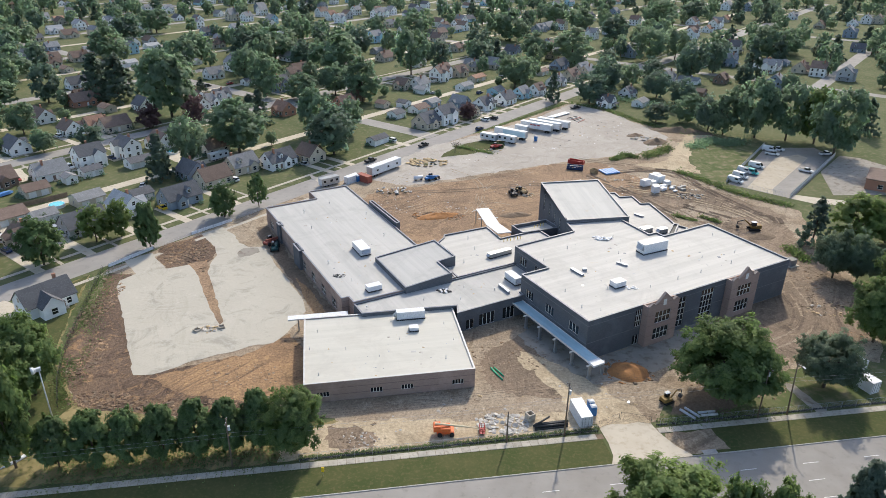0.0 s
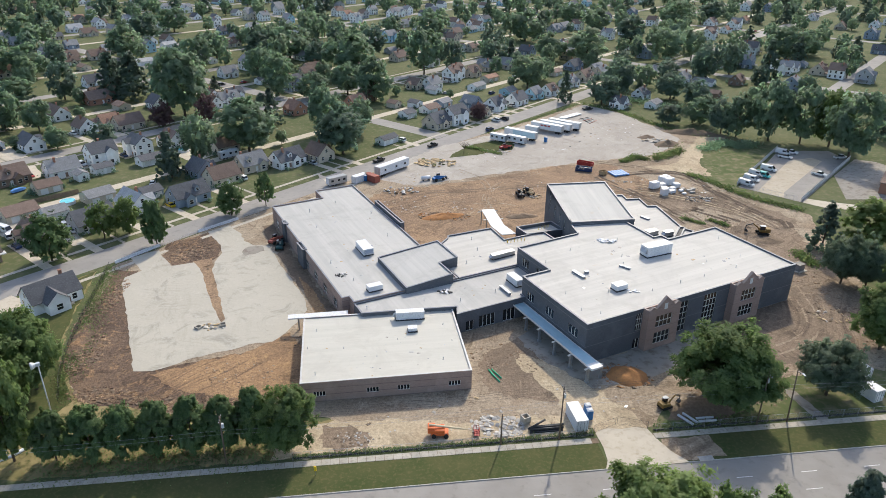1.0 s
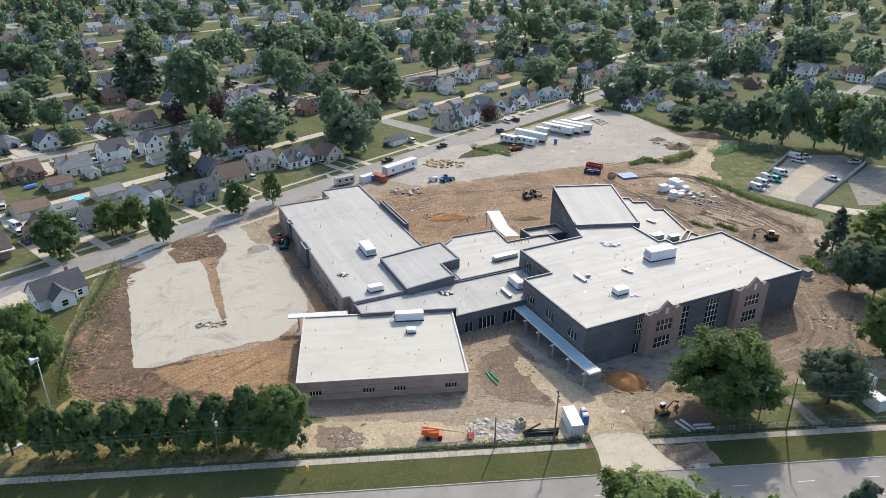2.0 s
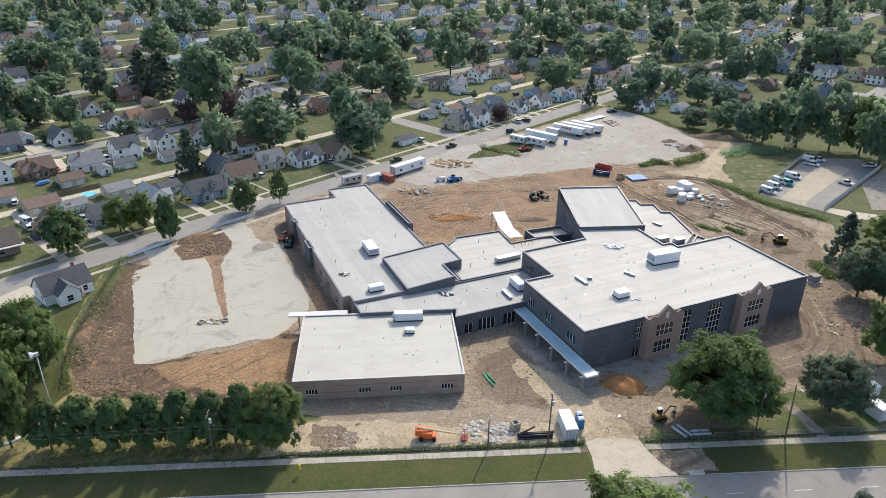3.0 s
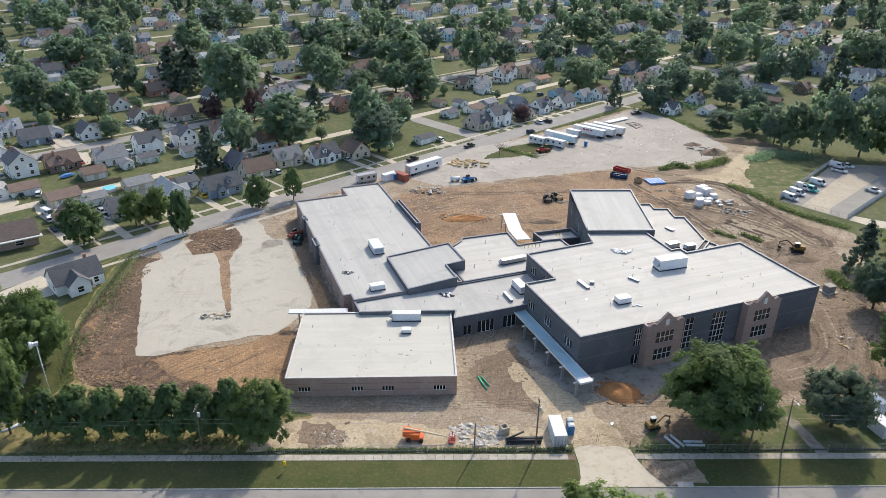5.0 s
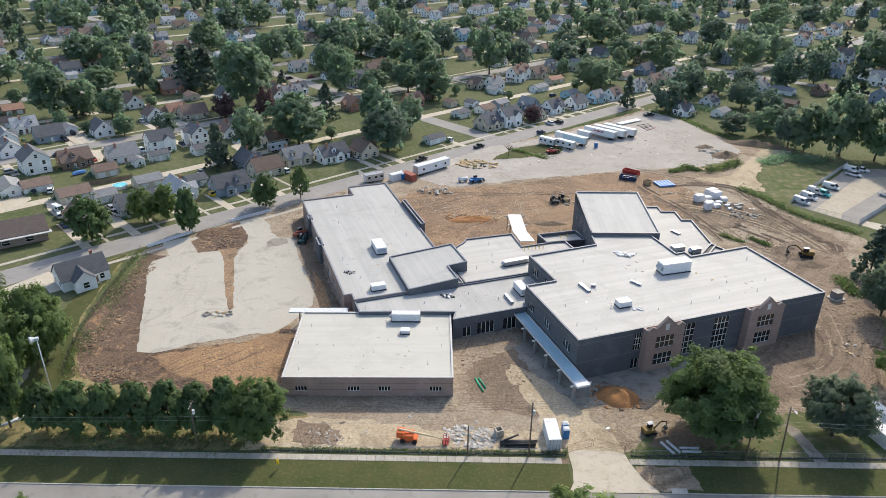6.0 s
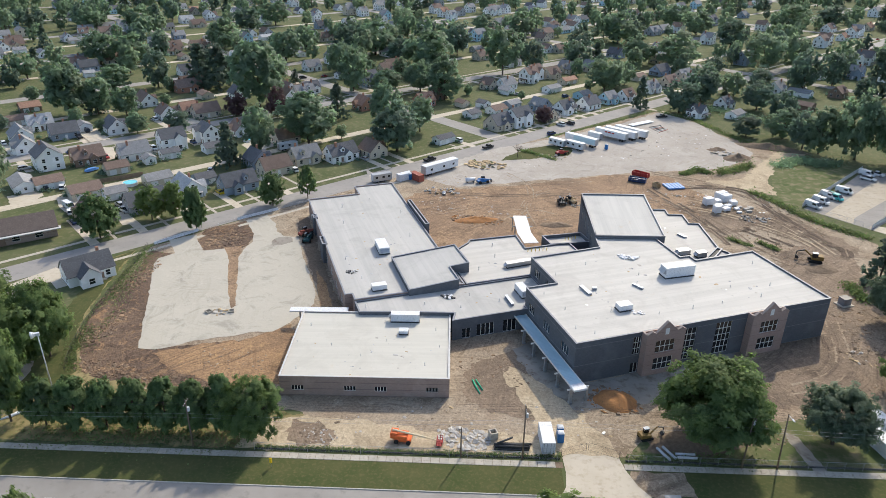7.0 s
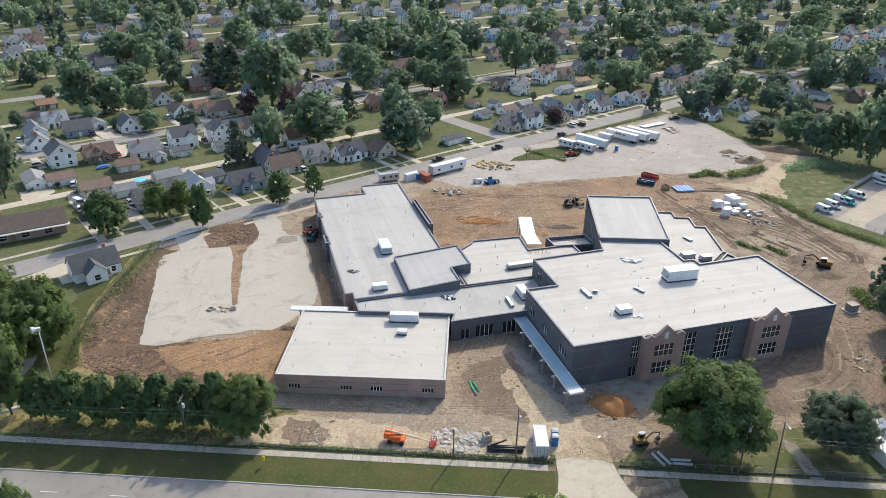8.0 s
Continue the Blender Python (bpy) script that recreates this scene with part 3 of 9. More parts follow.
kerb(M, -420, 45.5, 91.18)
kerb(M, 61, 520, 91.18)
kerb(M, -420, 520, 73.9)
for b in (82.5, 86.6, 78.4):
    for k in range(-14, 20):
        a = 80.1 + 12.35 * k + (0 if b > 84 else -1.6)
        if abs(a - 70) < 170:
            strip(M, a, a + 3.1, b - 0.07, b + 0.07, 0.012, "lane_mark", "paint_white", "white painted lane dash", "road marking")

# the residential streets
ST_Z = 0.02
def street(plan, a0, a1, b, w, z=ST_Z):
    strip(plan, a0, a1, b - w / 2, b + w / 2, z, "street", "street_concrete", "pale concrete residential street", "street")


def walkway(plan, a0, a1, b, w=1.5, along=True):
    p = [plan(a0, b - w / 2), plan(a1, b - w / 2), plan(a1, b + w / 2), plan(a0, b + w / 2)] if along else \
        [plan(b - w / 2, a0), plan(b + w / 2, a0), plan(b + w / 2, a1), plan(b - w / 2, a1)]
    sheet("footpath", p, 0.035, "slab", "pale concrete footpath beside the street", "footpath")
V0 = 188.5
for b, w in ((V0, 10.5), (300, 9), (410, 9), (520, 9), (630, 9), (740, 9), (850, 9)):
    street(U, -260, 1050, b, w, ST_Z + 0.0005 * (b > 200))
    if b < 380:
        walkway(U, -260, 1050, b + w / 2 + 4.2)
        if b > V0:
            walkway(U, -260, 1050, b - w / 2 - 4.2)
street(U, 474, 1050, 80, 9)
for a in (-6, 243, 478, 714, 950):
    strip(U, a - 4.5, a + 4.5, 194 if a < 300 else 20, 1000, ST_Z + 0.006, "street", "street_concrete", "pale concrete residential street", "street")
for b in (243, 355, 465, 575):
    strip(U, -260, 1000, b - 2.6, b + 2.6, ST_Z + 0.012, "alley", "drive", "dusty gravel alley between back gardens", "alley")
walkway(U, -80, 205, V0 - 9.6)
# yard of the neighbouring firm
sheet("yard_paving", [(102.6, 252.3), (116.2, 270.6), (136.1, 301.5), (158.1, 302.7), (161.2, 289.6), (120.3, 237.5)], 0.05, "asphalt", "worn grey asphalt parking yard", "paving")
sheet("yard_slab", [(108.4, 248.2), (134.5, 286.6), (146.4, 292.0), (148.7, 287.3), (117.6, 247.4), (115.5, 241.9)], 0.056, "yard_slab", "pale concrete lane through the parking yard", "paving")
sheet("yard_asphalt", [(145.2, 268.5), (164.0, 291.4), (170.8, 288.5), (177.3, 276.7), (159.0, 243.5), (137.5, 241.8)], 0.055, "grey_pad", "weathered grey asphalt yard", "paving")
sheet("yard_lane", [(120.3, 237.5), (127.0, 232.2), (141.1, 230.8), (143.4, 235.3), (130.9, 238.6), (123.1, 241.7)], 0.053, "drive", "pale concrete lane outside the yard", "drive")
sheet("side_lane", [(-123.0, 136.4), (-120.7, 143.8), (-116.9, 152.7), (-112.8, 150.9), (-110.6, 146.5), (-113.6, 143.7), (-115.3, 134.0), (-116.8, 130.0)], 0.043, "drive", "pale concrete lane beside the white house", "drive")
sheet("grass_island", ragged([(-8, 279.5), (-7, 285), (2.2, 300), (10.4, 306), (21, 305), (19, 293), (10, 289), (3.5, 284)], 1.5, 0.4, 52), 0.05, "verge", "small rough grass island at the yard entrance", "grass")
sheet("apron", ragged([(-155.4, 199.9), (-149.0, 210.1), (-143.3, 207.3), (-145.5, 202.2), (-135.6, 185.7), (-141.8, 188.2), (-149.5, 193.7)], 2.0, 0.25, 80), 0.038, "drive", "pale concrete apron behind a house", "drive")
sheet("apron", ragged([(-179.4, 255.8), (-172.6, 255.8), (-161.3, 244.2), (-163.5, 240.7)], 2.0, 0.25, 81), 0.038, "drive", "pale concrete apron behind a house", "drive")
sheet("apron", ragged([(-204.9, 276.7), (-198.2, 280.3), (-182.7, 265.3), (-186.7, 260.8)], 2.0, 0.25, 82), 0.038, "drive", "pale concrete apron behind a house", "drive")
sheet("apron", ragged([(-121.5, 273.2), (-116.5, 298.4), (-103.6, 282.8), (-111.2, 264.1)], 2.0, 0.25, 83), 0.038, "drive", "pale concrete apron behind a house", "drive")
sheet("apron", ragged([(-172.1, 196.0), (-165.5, 204.4), (-160.3, 199.9), (-159.1, 191.4), (-162.4, 187.5)], 2.0, 0.25, 84), 0.038, "drive", "pale concrete apron behind a house", "drive")
sheet("apron", ragged([(-126.5, 219.6), (-125.7, 227.4), (-122.1, 224.4), (-122.8, 216.9)], 2.0, 0.25, 85), 0.038, "drive", "pale concrete apron behind a house", "drive")
sheet("apron", ragged([(-132.6, 198.1), (-122.7, 190.2), (-115.5, 184.7), (-117.0, 183.4), (-132.3, 195.6)], 2.0, 0.25, 86), 0.038, "drive", "pale concrete apron behind a house", "drive")
sheet("apron", ragged([(-58.8, 255.5), (-52.5, 250.1), (-47.6, 245.9), (-50.2, 242.7), (-56.7, 250.4)], 2.0, 0.25, 87), 0.038, "drive", "pale concrete apron behind a house", "drive")
walkway(U, 216, 238, 196.5)

# ---- the school ----
B = Plan(28.5, 130.7, 30.2)
D = Plan(-28.5, 146.9, 30.2)
A = Plan(-30.9, 113.3, 11.4)
C = Plan(30.9, 180.0, 11.4)
school = thing("school_building", "large low school under construction with flat grey roofs and dark brick", "school")


def inset(poly, t):
    out = []
    n = len(poly)
    for i in range(n):
        p, q, r = Vector(poly[i - 1]), Vector(poly[i]), Vector(poly[(i + 1) % n])
        d0, d1 = (q - p).normalized(), (r - q).normalized()
        n0, n1 = Vector((-d0.y, d0.x)), Vector((-d1.y, d1.x))
        k = 1 + n0.dot(n1)
        out.append(tuple(q + (n0 + n1) * (t / max(k, 0.3))))
    return out


def wing(plan, poly, top, roof, wall_mat, roof_mat, coping="coping_dark", openings=None, z0=0.0, slope=None, t=0.28, wall_mats=None):
    """One block: a mitred wall per side with openings right through it, a roof deck below the parapet, and a coping."""
    openings = openings or {}
    outer = [plan(*p) for p in poly]
    inner = inset(outer, t)
    rise = slope if isinstance(slope, tuple) else (slope or 0.0, 0.0)
    lift = lambda x, y: rise[0] * (plan.inv(x, y)[0] - poly[0][0]) + rise[1] * (plan.inv(x, y)[1] - poly[0][1])
    for i in range(len(poly)):
        j = (i + 1) % len(poly)
        o0, o1, i0, i1 = Vector(outer[i]), Vector(outer[j]), Vector(inner[i]), Vector(inner[j])
        length = (o1 - o0).length
        d = (o1 - o0) / length
        nrm = Vector((-d.y, d.x)) * t
        cuts = [o for o in openings.get(i, [])]
        ss = sorted({0.0, length, *[v for o in cuts for v in o[:2]]})
        zs = sorted({z0, top, *[v for o in cuts for v in o[2:4]]})
        bm = bmesh.new()
        for sa, sb in zip(ss, ss[1:]):
            for za, zb in zip(zs, zs[1:]):
                if any(o[0] - 1e-4 <= sa and sb <= o[1] + 1e-4 and o[2] - 1e-4 <= za and zb <= o[3] + 1e-4 for o in cuts):
                    continue
                oa, ob = o0 + d * sa, o0 + d * sb
                ia = i0 if sa == 0 else oa + nrm
                ib = i1 if sb == length else ob + nrm
                vs = []
                for z in (za, zb):
                    for p in (oa, ob, ib, ia):
                        vs.append(bm.verts.new((p.x, p.y, z + (lift(p.x, p.y) if z == top else 0))))
                for q in ((3, 2, 1, 0), (4, 5, 6, 7), (0, 1, 5, 4), (1, 2, 6, 5), (2, 3, 7, 6), (3, 0, 4, 7)):
                    bm.faces.new([vs[k] for k in q])
        bmesh.ops.remove_doubles(bm, verts=bm.verts, dist=0.001)
        wall = part("wall", bm, (wall_mats or {}).get(i, wall_mat), school)
        for o in cuts:
            window(plan, o0, d, nrm.normalized(), *o)
        # coping on this side
        bm = bmesh.new()
        e0, e1 = Vector(inset(outer, -0.06)[i]), Vector(inset(outer, -0.06)[j])
        f0, f1 = Vector(inset(outer, t + 0.05)[i]), Vector(inset(outer, t + 0.05)[j])
        vs = [bm.verts.new((p.x, p.y, top + h + lift(p.x, p.y))) for h in (0.004, 0.09) for p in (e0, e1, f1, f0)]
        for q in ((3, 2, 1, 0), (4, 5, 6, 7), (0, 1, 5, 4), (1, 2, 6, 5), (2, 3, 7, 6), (3, 0, 4, 7)):
            bm.faces.new([vs[k] for k in q])
        part("coping", bm, coping, school)
    bm = bmesh.new()
    pl = inset(outer, t + 0.004)
    vs = [[bm.verts.new((x, y, roof + h + lift(x, y))) for x, y in pl] for h in (-0.35, 0)]
    bm.faces.new(list(reversed(vs[0])))
    bm.faces.new(vs[1])
    for i in range(len(pl)):
        j = (i + 1) % len(pl)
        bm.faces.new((vs[0][i], vs[0][j], vs[1][j], vs[1][i]))
    part("roof", bm, roof_mat, school)


def window(plan, o0, d, n, s0, s1, za, zb, cols=3, rows=2, *rest):
    """Glazing set back in an opening: outer frame, bars, and dark panes."""
    base = o0 + d * s0 + n * 0.12
    m = Matrix(((d.x, n.x, 0, base.x), (d.y, n.y, 0, base.y), (0, 0, 1, za), (0, 0, 0, 1)))
    w, h = s1 - s0, zb - za
    bm = bmesh.new()
    f = 0.13
    def bars(size, n):
        c = [0.0]
        for k in range(n + 1):
            mid = size * k / n
            c += [min(size, max(0.0, mid - f / 2)), min(size, max(0.0, mid + f / 2))]
        return sorted(set(c))
    xs, zs = bars(w, cols), bars(h, rows)
    solid_x = [any(abs((a + b) / 2 - w * k / cols) <= f / 2 for k in range(cols + 1)) for a, b in zip(xs, xs[1:])]
    solid_z = [any(abs((a + b) / 2 - h * k / rows) <= f / 2 for k in range(rows + 1)) for a, b in zip(zs, zs[1:])]
    for p, (xa, xb) in enumerate(zip(xs, xs[1:])):
        for q, (zc, zd) in enumerate(zip(zs, zs[1:])):
            if solid_x[p] or solid_z[q]:
                box(bm, xa, 0, zc, xb, 0.12, zd, m)
    bmesh.ops.remove_doubles(bm, verts=bm.verts, dist=0.001)
    win = part("window", bm, "frame_alu", school, "pale aluminium window frame")
    for a in range(cols):
        for b in range(rows):
            bm = bmesh.new()
            box(bm, w * a / cols + f / 2, 0.05, h * b / rows + f / 2, w * (a + 1) / cols - f / 2, 0.07, h * (b + 1) / rows - f / 2, m)
            part("pane", bm, "glass", win)


# front single-storey wing
AW = [(c - 1.25, c + 1.25, 1.25, 2.45, 4, 1) for c in (3.7, 14.6, 21.0, 31.7)]
wing(A, [(0, 0), (35.3, 0), (35.3, 26.2), (0, 26.2)], 4.75, 4.55, "brick_brown", "membrane_front", "coping_light", {0: AW})
# link roof between the wings
wing(D, [(1.9, -8.4), (12, -11.5), (23.6, -15.5), (21.9, -18.7), (41.2, -18.7), (41.2, -17.0), (49.2, -17.0), (49.2, -3.2), (1.9, -3.2)], 5.45, 5.15, "brick_grey", "membrane_grey", "coping_dark",
     {3: [(2.5, 4.6, 0.05, 2.7, 2, 1), (6.2, 10.6, 0.05, 3.3, 4, 1), (13.0, 16.4, 0.05, 3.3, 3, 1)]})
# north-west classroom wing
wing(D, [(0, 0), (1.9, 0), (1.9, -3.1), (30.5, -3.1), (30.5, 20), (30.9, 75.2), (17.4, 75.2), (17.4, 67.8), (0.4, 67.3)], 5.87, 5.55, "brick_brown", "membrane_grey", "coping_dark",
     {8: [(k, k + 3.2, 0.6, 3.2, 3, 2) for k in (4, 12, 28, 36, 44, 52, 60)]})
for lo, hi, e in ((34.3, 55.0, 31.0),):
    wing(D, [(e, lo), (e + 1.3, lo), (e + 1.3, hi), (e, hi)], 6.9, 6.6, "brick_grey", "membrane_black")
wing(D, [(-0.7, 30.5), (0.7, 30.5), (0.7, 36.0), (-0.7, 36.0)], 6.1, 5.8, "brick_grey", "membrane_black")
wing(D, [(-0.3, 50.5), (1.0, 50.5), (1.0, 53.5), (-0.3, 53.5)], 6.1, 5.6, "brick_grey", "membrane_black")
# raised sloping roof between
wing(D, [(15.5, -4.0), (28.7, -4.0), (28.7, 3.5), (34.0, 3.5), (34.0, 15.4), (15.8, 15.4)], 6.9, 6.65, "brick_grey", "membrane_grey", "coping_dark", slope=0.075)
# middle block behind
wing(D, [(31.0, -3.1), (68, -3.1), (68, 12.4), (54.4, 12.4), (55.4, 21.5), (40.8, 22.2), (39.8, 20.6), (34.2, 16.5), (31, 16.5)], 5.75, 5.4, "brick_grey", "membrane", "coping_dark")
wing(D, [(62.3, 12.5), (74.5, 10.5), (74.5, 17.5), (62.3, 18.5)], 5.9, 4.9, "brick_grey", "membrane", "coping_dark")
# two-storey block
BW = {0: [(14.0, 15.8, 4.9, 9.4, 3, 3), (14.0, 15.8, 0.05, 2.7, 2, 1), (26.6, 30.0, 1.0, 9.2, 3, 5), (35.2, 39.4, 1.0, 9.2, 4, 5)],
      11: [(2.2, 5.2, 5.2, 7.5, 3, 1), (10.2, 13.4, 5.2, 7.5, 3, 1), (19.2, 22.6, 5.2, 7.5, 3, 1)],
      9: [(2.5, 5.6, 6.2, 8.6, 3, 1), (9.2, 12.2, 6.2, 8.6, 3, 1)]}
wing(B, [(0, 0), (67, 0), (67, 27), (48.8, 26.6), (48.8, 29.4), (46.0, 29.4), (46.5, 42.0), B.inv(*C(1.6, 6.1)), B.inv(*C(1.6, 0.1)), (8, 40.3), (8, 25.6), (0, 25.6)], 10.45, 10.1, "brick_banded", "membrane", "coping_dark", BW)
# tall hall
CW = {3: [(4.2, 5.2, 6.5, 11.4, 1, 4), (9.6, 10.6, 6.5, 10.4, 1, 4), (14.6, 15.6, 6.0, 9.6, 1, 4), (19.4, 20.4, 6.0, 9.4, 1, 3)]}
wing(C, [(1.6, 6.15), (21.0, 6.15), (21.0, 31.6), (1.6, 31.6)], 11.15, 10.85, "brick_grey", "membrane_hall", "coping_dark", CW, slope=(0.0, 0.106))
# stepped low block beyond
wing(C, [(21.3, 4), (26, -8.5), (39.6, 4.8), (37.3, 8), (37.3, 26), (34.3, 26), (34.3, 32.9), (29.9, 32.9), (29.9, 36.9), (21.3, 36.9)], 6.9, 6.5, "brick_grey", "membrane", "coping_dark")
wing(C, [(24.5, -8.0), (26.3, -9.2), (38.0, 7.4), (36.6, 8.2)], 7.1, 6.8, "brick_grey", "membrane_black", "coping_dark")


def bay(a0, a1):
    """A projecting gabled front in mauve brick with two tall windows and a niche."""
    mid, w = (a0 + a1) / 2, a1 - a0
    holes = [(w / 2 - 2.4, w / 2 + 2.4, 1.3, 4.3, 4, 2), (w / 2 - 2.4, w / 2 + 2.4, 5.7, 8.7, 4, 2)]
    wing(B, [(a0, -1.9), (a1, -1.9), (a1, -0.01), (a0, -0.01)], 10.5, 10.2, "brick_mauve", "membrane", "coping_bay", {0: holes})
    for y0, y1, nm in ((-1.98, -1.5, "gable"),):
        bm = bmesh.new()
        prof = [(a0, 10.62), (a0 + 1.1, 11.35), (a0 + 2.1, 10.75), (mid, 13.3), (a1 - 2.1, 10.75), (a1 - 1.1, 11.35), (a1, 10.62), (a1, 10.3), (a0, 10.3)]
        lo = [bm.verts.new((*B(a, y0), z)) for a, z in prof]
        hi = [bm.verts.new((*B(a, y1), z)) for a, z in prof]
        bm.faces.new(lo)
        bm.faces.new(list(reversed(hi)))
        for i in range(len(prof)):
            j = (i + 1) % len(prof)
            bm.faces.new((lo[i], hi[i], hi[j], lo[j]))
        part(nm, bm, "brick_mauve", school)
        bm = bmesh.new()
        for (p, zp), (q, zq) in zip(prof[:7], prof[1:7]):
            vs = [bm.verts.new((*B(a, y), z + h)) for h in (0.005, 0.12) for a, z, y in ((p, zp, y0 - .08), (q, zq, y0 - .08), (q, zq, y1 + .08), (p, zp, y1 + .08))]
            for f in ((3, 2, 1, 0), (4, 5, 6, 7), (0, 1, 5, 4), (1, 2, 6, 5), (2, 3, 7, 6), (3, 0, 4, 7)):
                bm.faces.new([vs[k] for k in f])
        part("coping", bm, "coping_bay", school)
    bm = bmesh.new()
    box(bm, mid - 0.45, -2.03, 10.2, mid + 0.45, -1.95, 11.7, B.m(0, 0))
    part("niche", bm, "paint_white", school, "white stone niche panel in the gable")


bay(15.9, 25.5)
bay(43.4, 53.0)

sheet("building_pad", ragged([B(-7.5, 24), B(-7, 2), B(-6.5, -7), B(2, -9), B(14, -10.5), B(28, -9.5), B(36, -6), B(42, -0.2), B(0.3, -0.2), B(-0.3, 24)], 1.6, 0.6, 41), 0.045,
      "grey_pad", "grey gravel apron round the new building", "gravel")
sheet("building_pad", ragged([D(23, -19), D(23, -29), D(33, -27), D(41, -24), D(41, -19)], 1.6, 0.5, 42), 0.049, "soil_tan", "rough yellowish soil in the corner between the wings", "soil")
sheet("building_pad", ragged([D(-0.4, 0), D(-4.5, 8), D(-5, 30), D(-4, 66), D(-0.4, 66)], 1.6, 0.6, 43), 0.072, "soil_rut", "strip of dark earth beside the long wing", "soil")
# covered walk in front of the two-storey block
canopy = thing("covered_walk", "blue-grey metal canopy on columns beside the brick wall", "canopy")
bm = bmesh.new()
box(bm, -3.3, -6.2, 3.75, -0.5, 24.2, 3.95, B.m(0, 0))
part("roof", bm, "steel_roof", canopy)
for k in range(2):
    bm = bmesh.new()
    e = -3.42 if k == 0 else -0.5
    box(bm, e, -6.3, 3.7, e + 0.12, 24.2, 4.12, B.m(0, 0))
    part("fascia", bm, "frame_alu", canopy)
bm = bmesh.new()
for k in range(60):
    box(bm, -3.28, -6.1 + k * 0.5, 3.95, -0.52, -6.05 + k * 0.5, 3.99, B.m(0, 0))
part("seams", bm, "steel_roof", canopy)
for e2 in (-5.6, 0.3, 6.3, 12.3, 17.9):
    bm = bmesh.new()
    box(bm, -3.7, e2 - 0.25, 0, -3.15, e2 + 0.25, 3.6, B.m(0, 0))
    box(bm, -3.75, e2 - 0.4, -0.02, -3.05, e2 + 0.4, 0.5, B.m(0, 0))
    part("column", bm, "galv", canopy)
    bm = bmesh.new()
    box(bm, -4.3, e2 - 0.15, 3.42, 0.6 if e2 < -5 else -0.4, e2 + 0.15, 3.7, B.m(0, 0))
    part("beam", bm, "frame_alu", canopy)
bm = bmesh.new()
box(bm, 0.0, -5.85, 0, 0.5, -5.35, 3.42, B.m(0, 0))
part("column", bm, "galv", canopy)

# White box over the roof's end: sunlight on the metal, put into colour.
bm = bmesh.new()
box(bm, -3.45, -6.9, 3.72, -0.4, -4.9, 4.16, B.m(0, 0))
part("end_cap", bm, "unit_white", canopy, "sunlit end of the canopy roof, the sunlight put into white")

# canopy behind the front wing
can2 = thing("side_canopy", "white flat entrance canopy on two posts", "canopy")
P2 = Plan(-40.2, 139.8, 12.5)
bm = bmesh.new()
box(bm, 0, 0, 3.45, 14.2, 1.9, 3.75, P2.m(0, 0))
part("roof", bm, "unit_white", can2)
for k in (2.2, 8.0):
    bm = bmesh.new()
    box(bm, k, 0.7, 0, k + 0.35, 1.1, 3.45, P2.m(0, 0))
    part("post", bm, "galv", can2)

# white ramped canopy at the back
can3 = thing("back_canopy", "white metal walkway canopy sloping up from the roof edge", "canopy")
bm = bmesh.new()
for (x0, y0, z0), (x1, y1, z1) in (((7.6, 210.6, 4.6), (10.6, 197.4, 4.6)), ((10.6, 197.4, 4.6), (13.6, 187.3, 6.3))):
    d = Vector((x1 - x0, y1 - y0)).normalized()
    n = Vector((-d.y, d.x)) * 2.1
    vs = [bm.verts.new((x + s * n.x, y + s * n.y, z + h)) for h in (0, 0.22) for x, y, z, s in ((x0, y0, z0, -1), (x1, y1, z1, -1), (x1, y1, z1, 1), (x0, y0, z0, 1))]
    for q in ((3, 2, 1, 0), (4, 5, 6, 7), (0, 1, 5, 4), (1, 2, 6, 5), (2, 3, 7, 6), (3, 0, 4, 7)):
        bm.faces.new([vs[k] for k in q])
part("roof", bm, "unit_white", can3)
for x, y in ((5.6, 209.4), (9.9, 210.4), (7.2, 202.6), (11.4, 203.4)):
    bm = bmesh.new()
    tube(bm, (x, y, 0), (x, y, 4.55), 0.18, 0.18)
    part("post", bm, "galv", can3)
for y, x in ((209.9, 7.75), (203, 9.3)):
    bm = bmesh.new()
    box(bm, -3.2, -0.12, 4.35, 3.2, 0.12, 4.6, pose(x, y, 0, 0, 0, 13))
    part("beam", bm, "galv", can3)

# ---- houses ----
HOMES = []


def gable_body(bm, L, W, h, rise):
    """Walls with gable ends; ridge along x."""
    a, b = L / 2, W / 2
    lo = [bm.verts.new(p) for p in ((-a, -b, -0.02), (a, -b, -0.02), (a, b, -0.02), (-a, b, -0.02))]
    hi = [bm.verts.new(p) for p in ((-a, -b, h), (a, -b, h), (a, b, h), (-a, b, h))]
    r0, r1 = bm.verts.new((-a, 0, h + rise)), bm.verts.new((a, 0, h + rise))
    bm.faces.new((lo[0], lo[1], hi[1], hi[0]))
    bm.faces.new((lo[2], lo[3], hi[3], hi[2]))
    bm.faces.new((lo[1], lo[2], hi[2], r1, hi[1]))
    bm.faces.new((lo[3], lo[0], hi[0], r0, hi[3]))


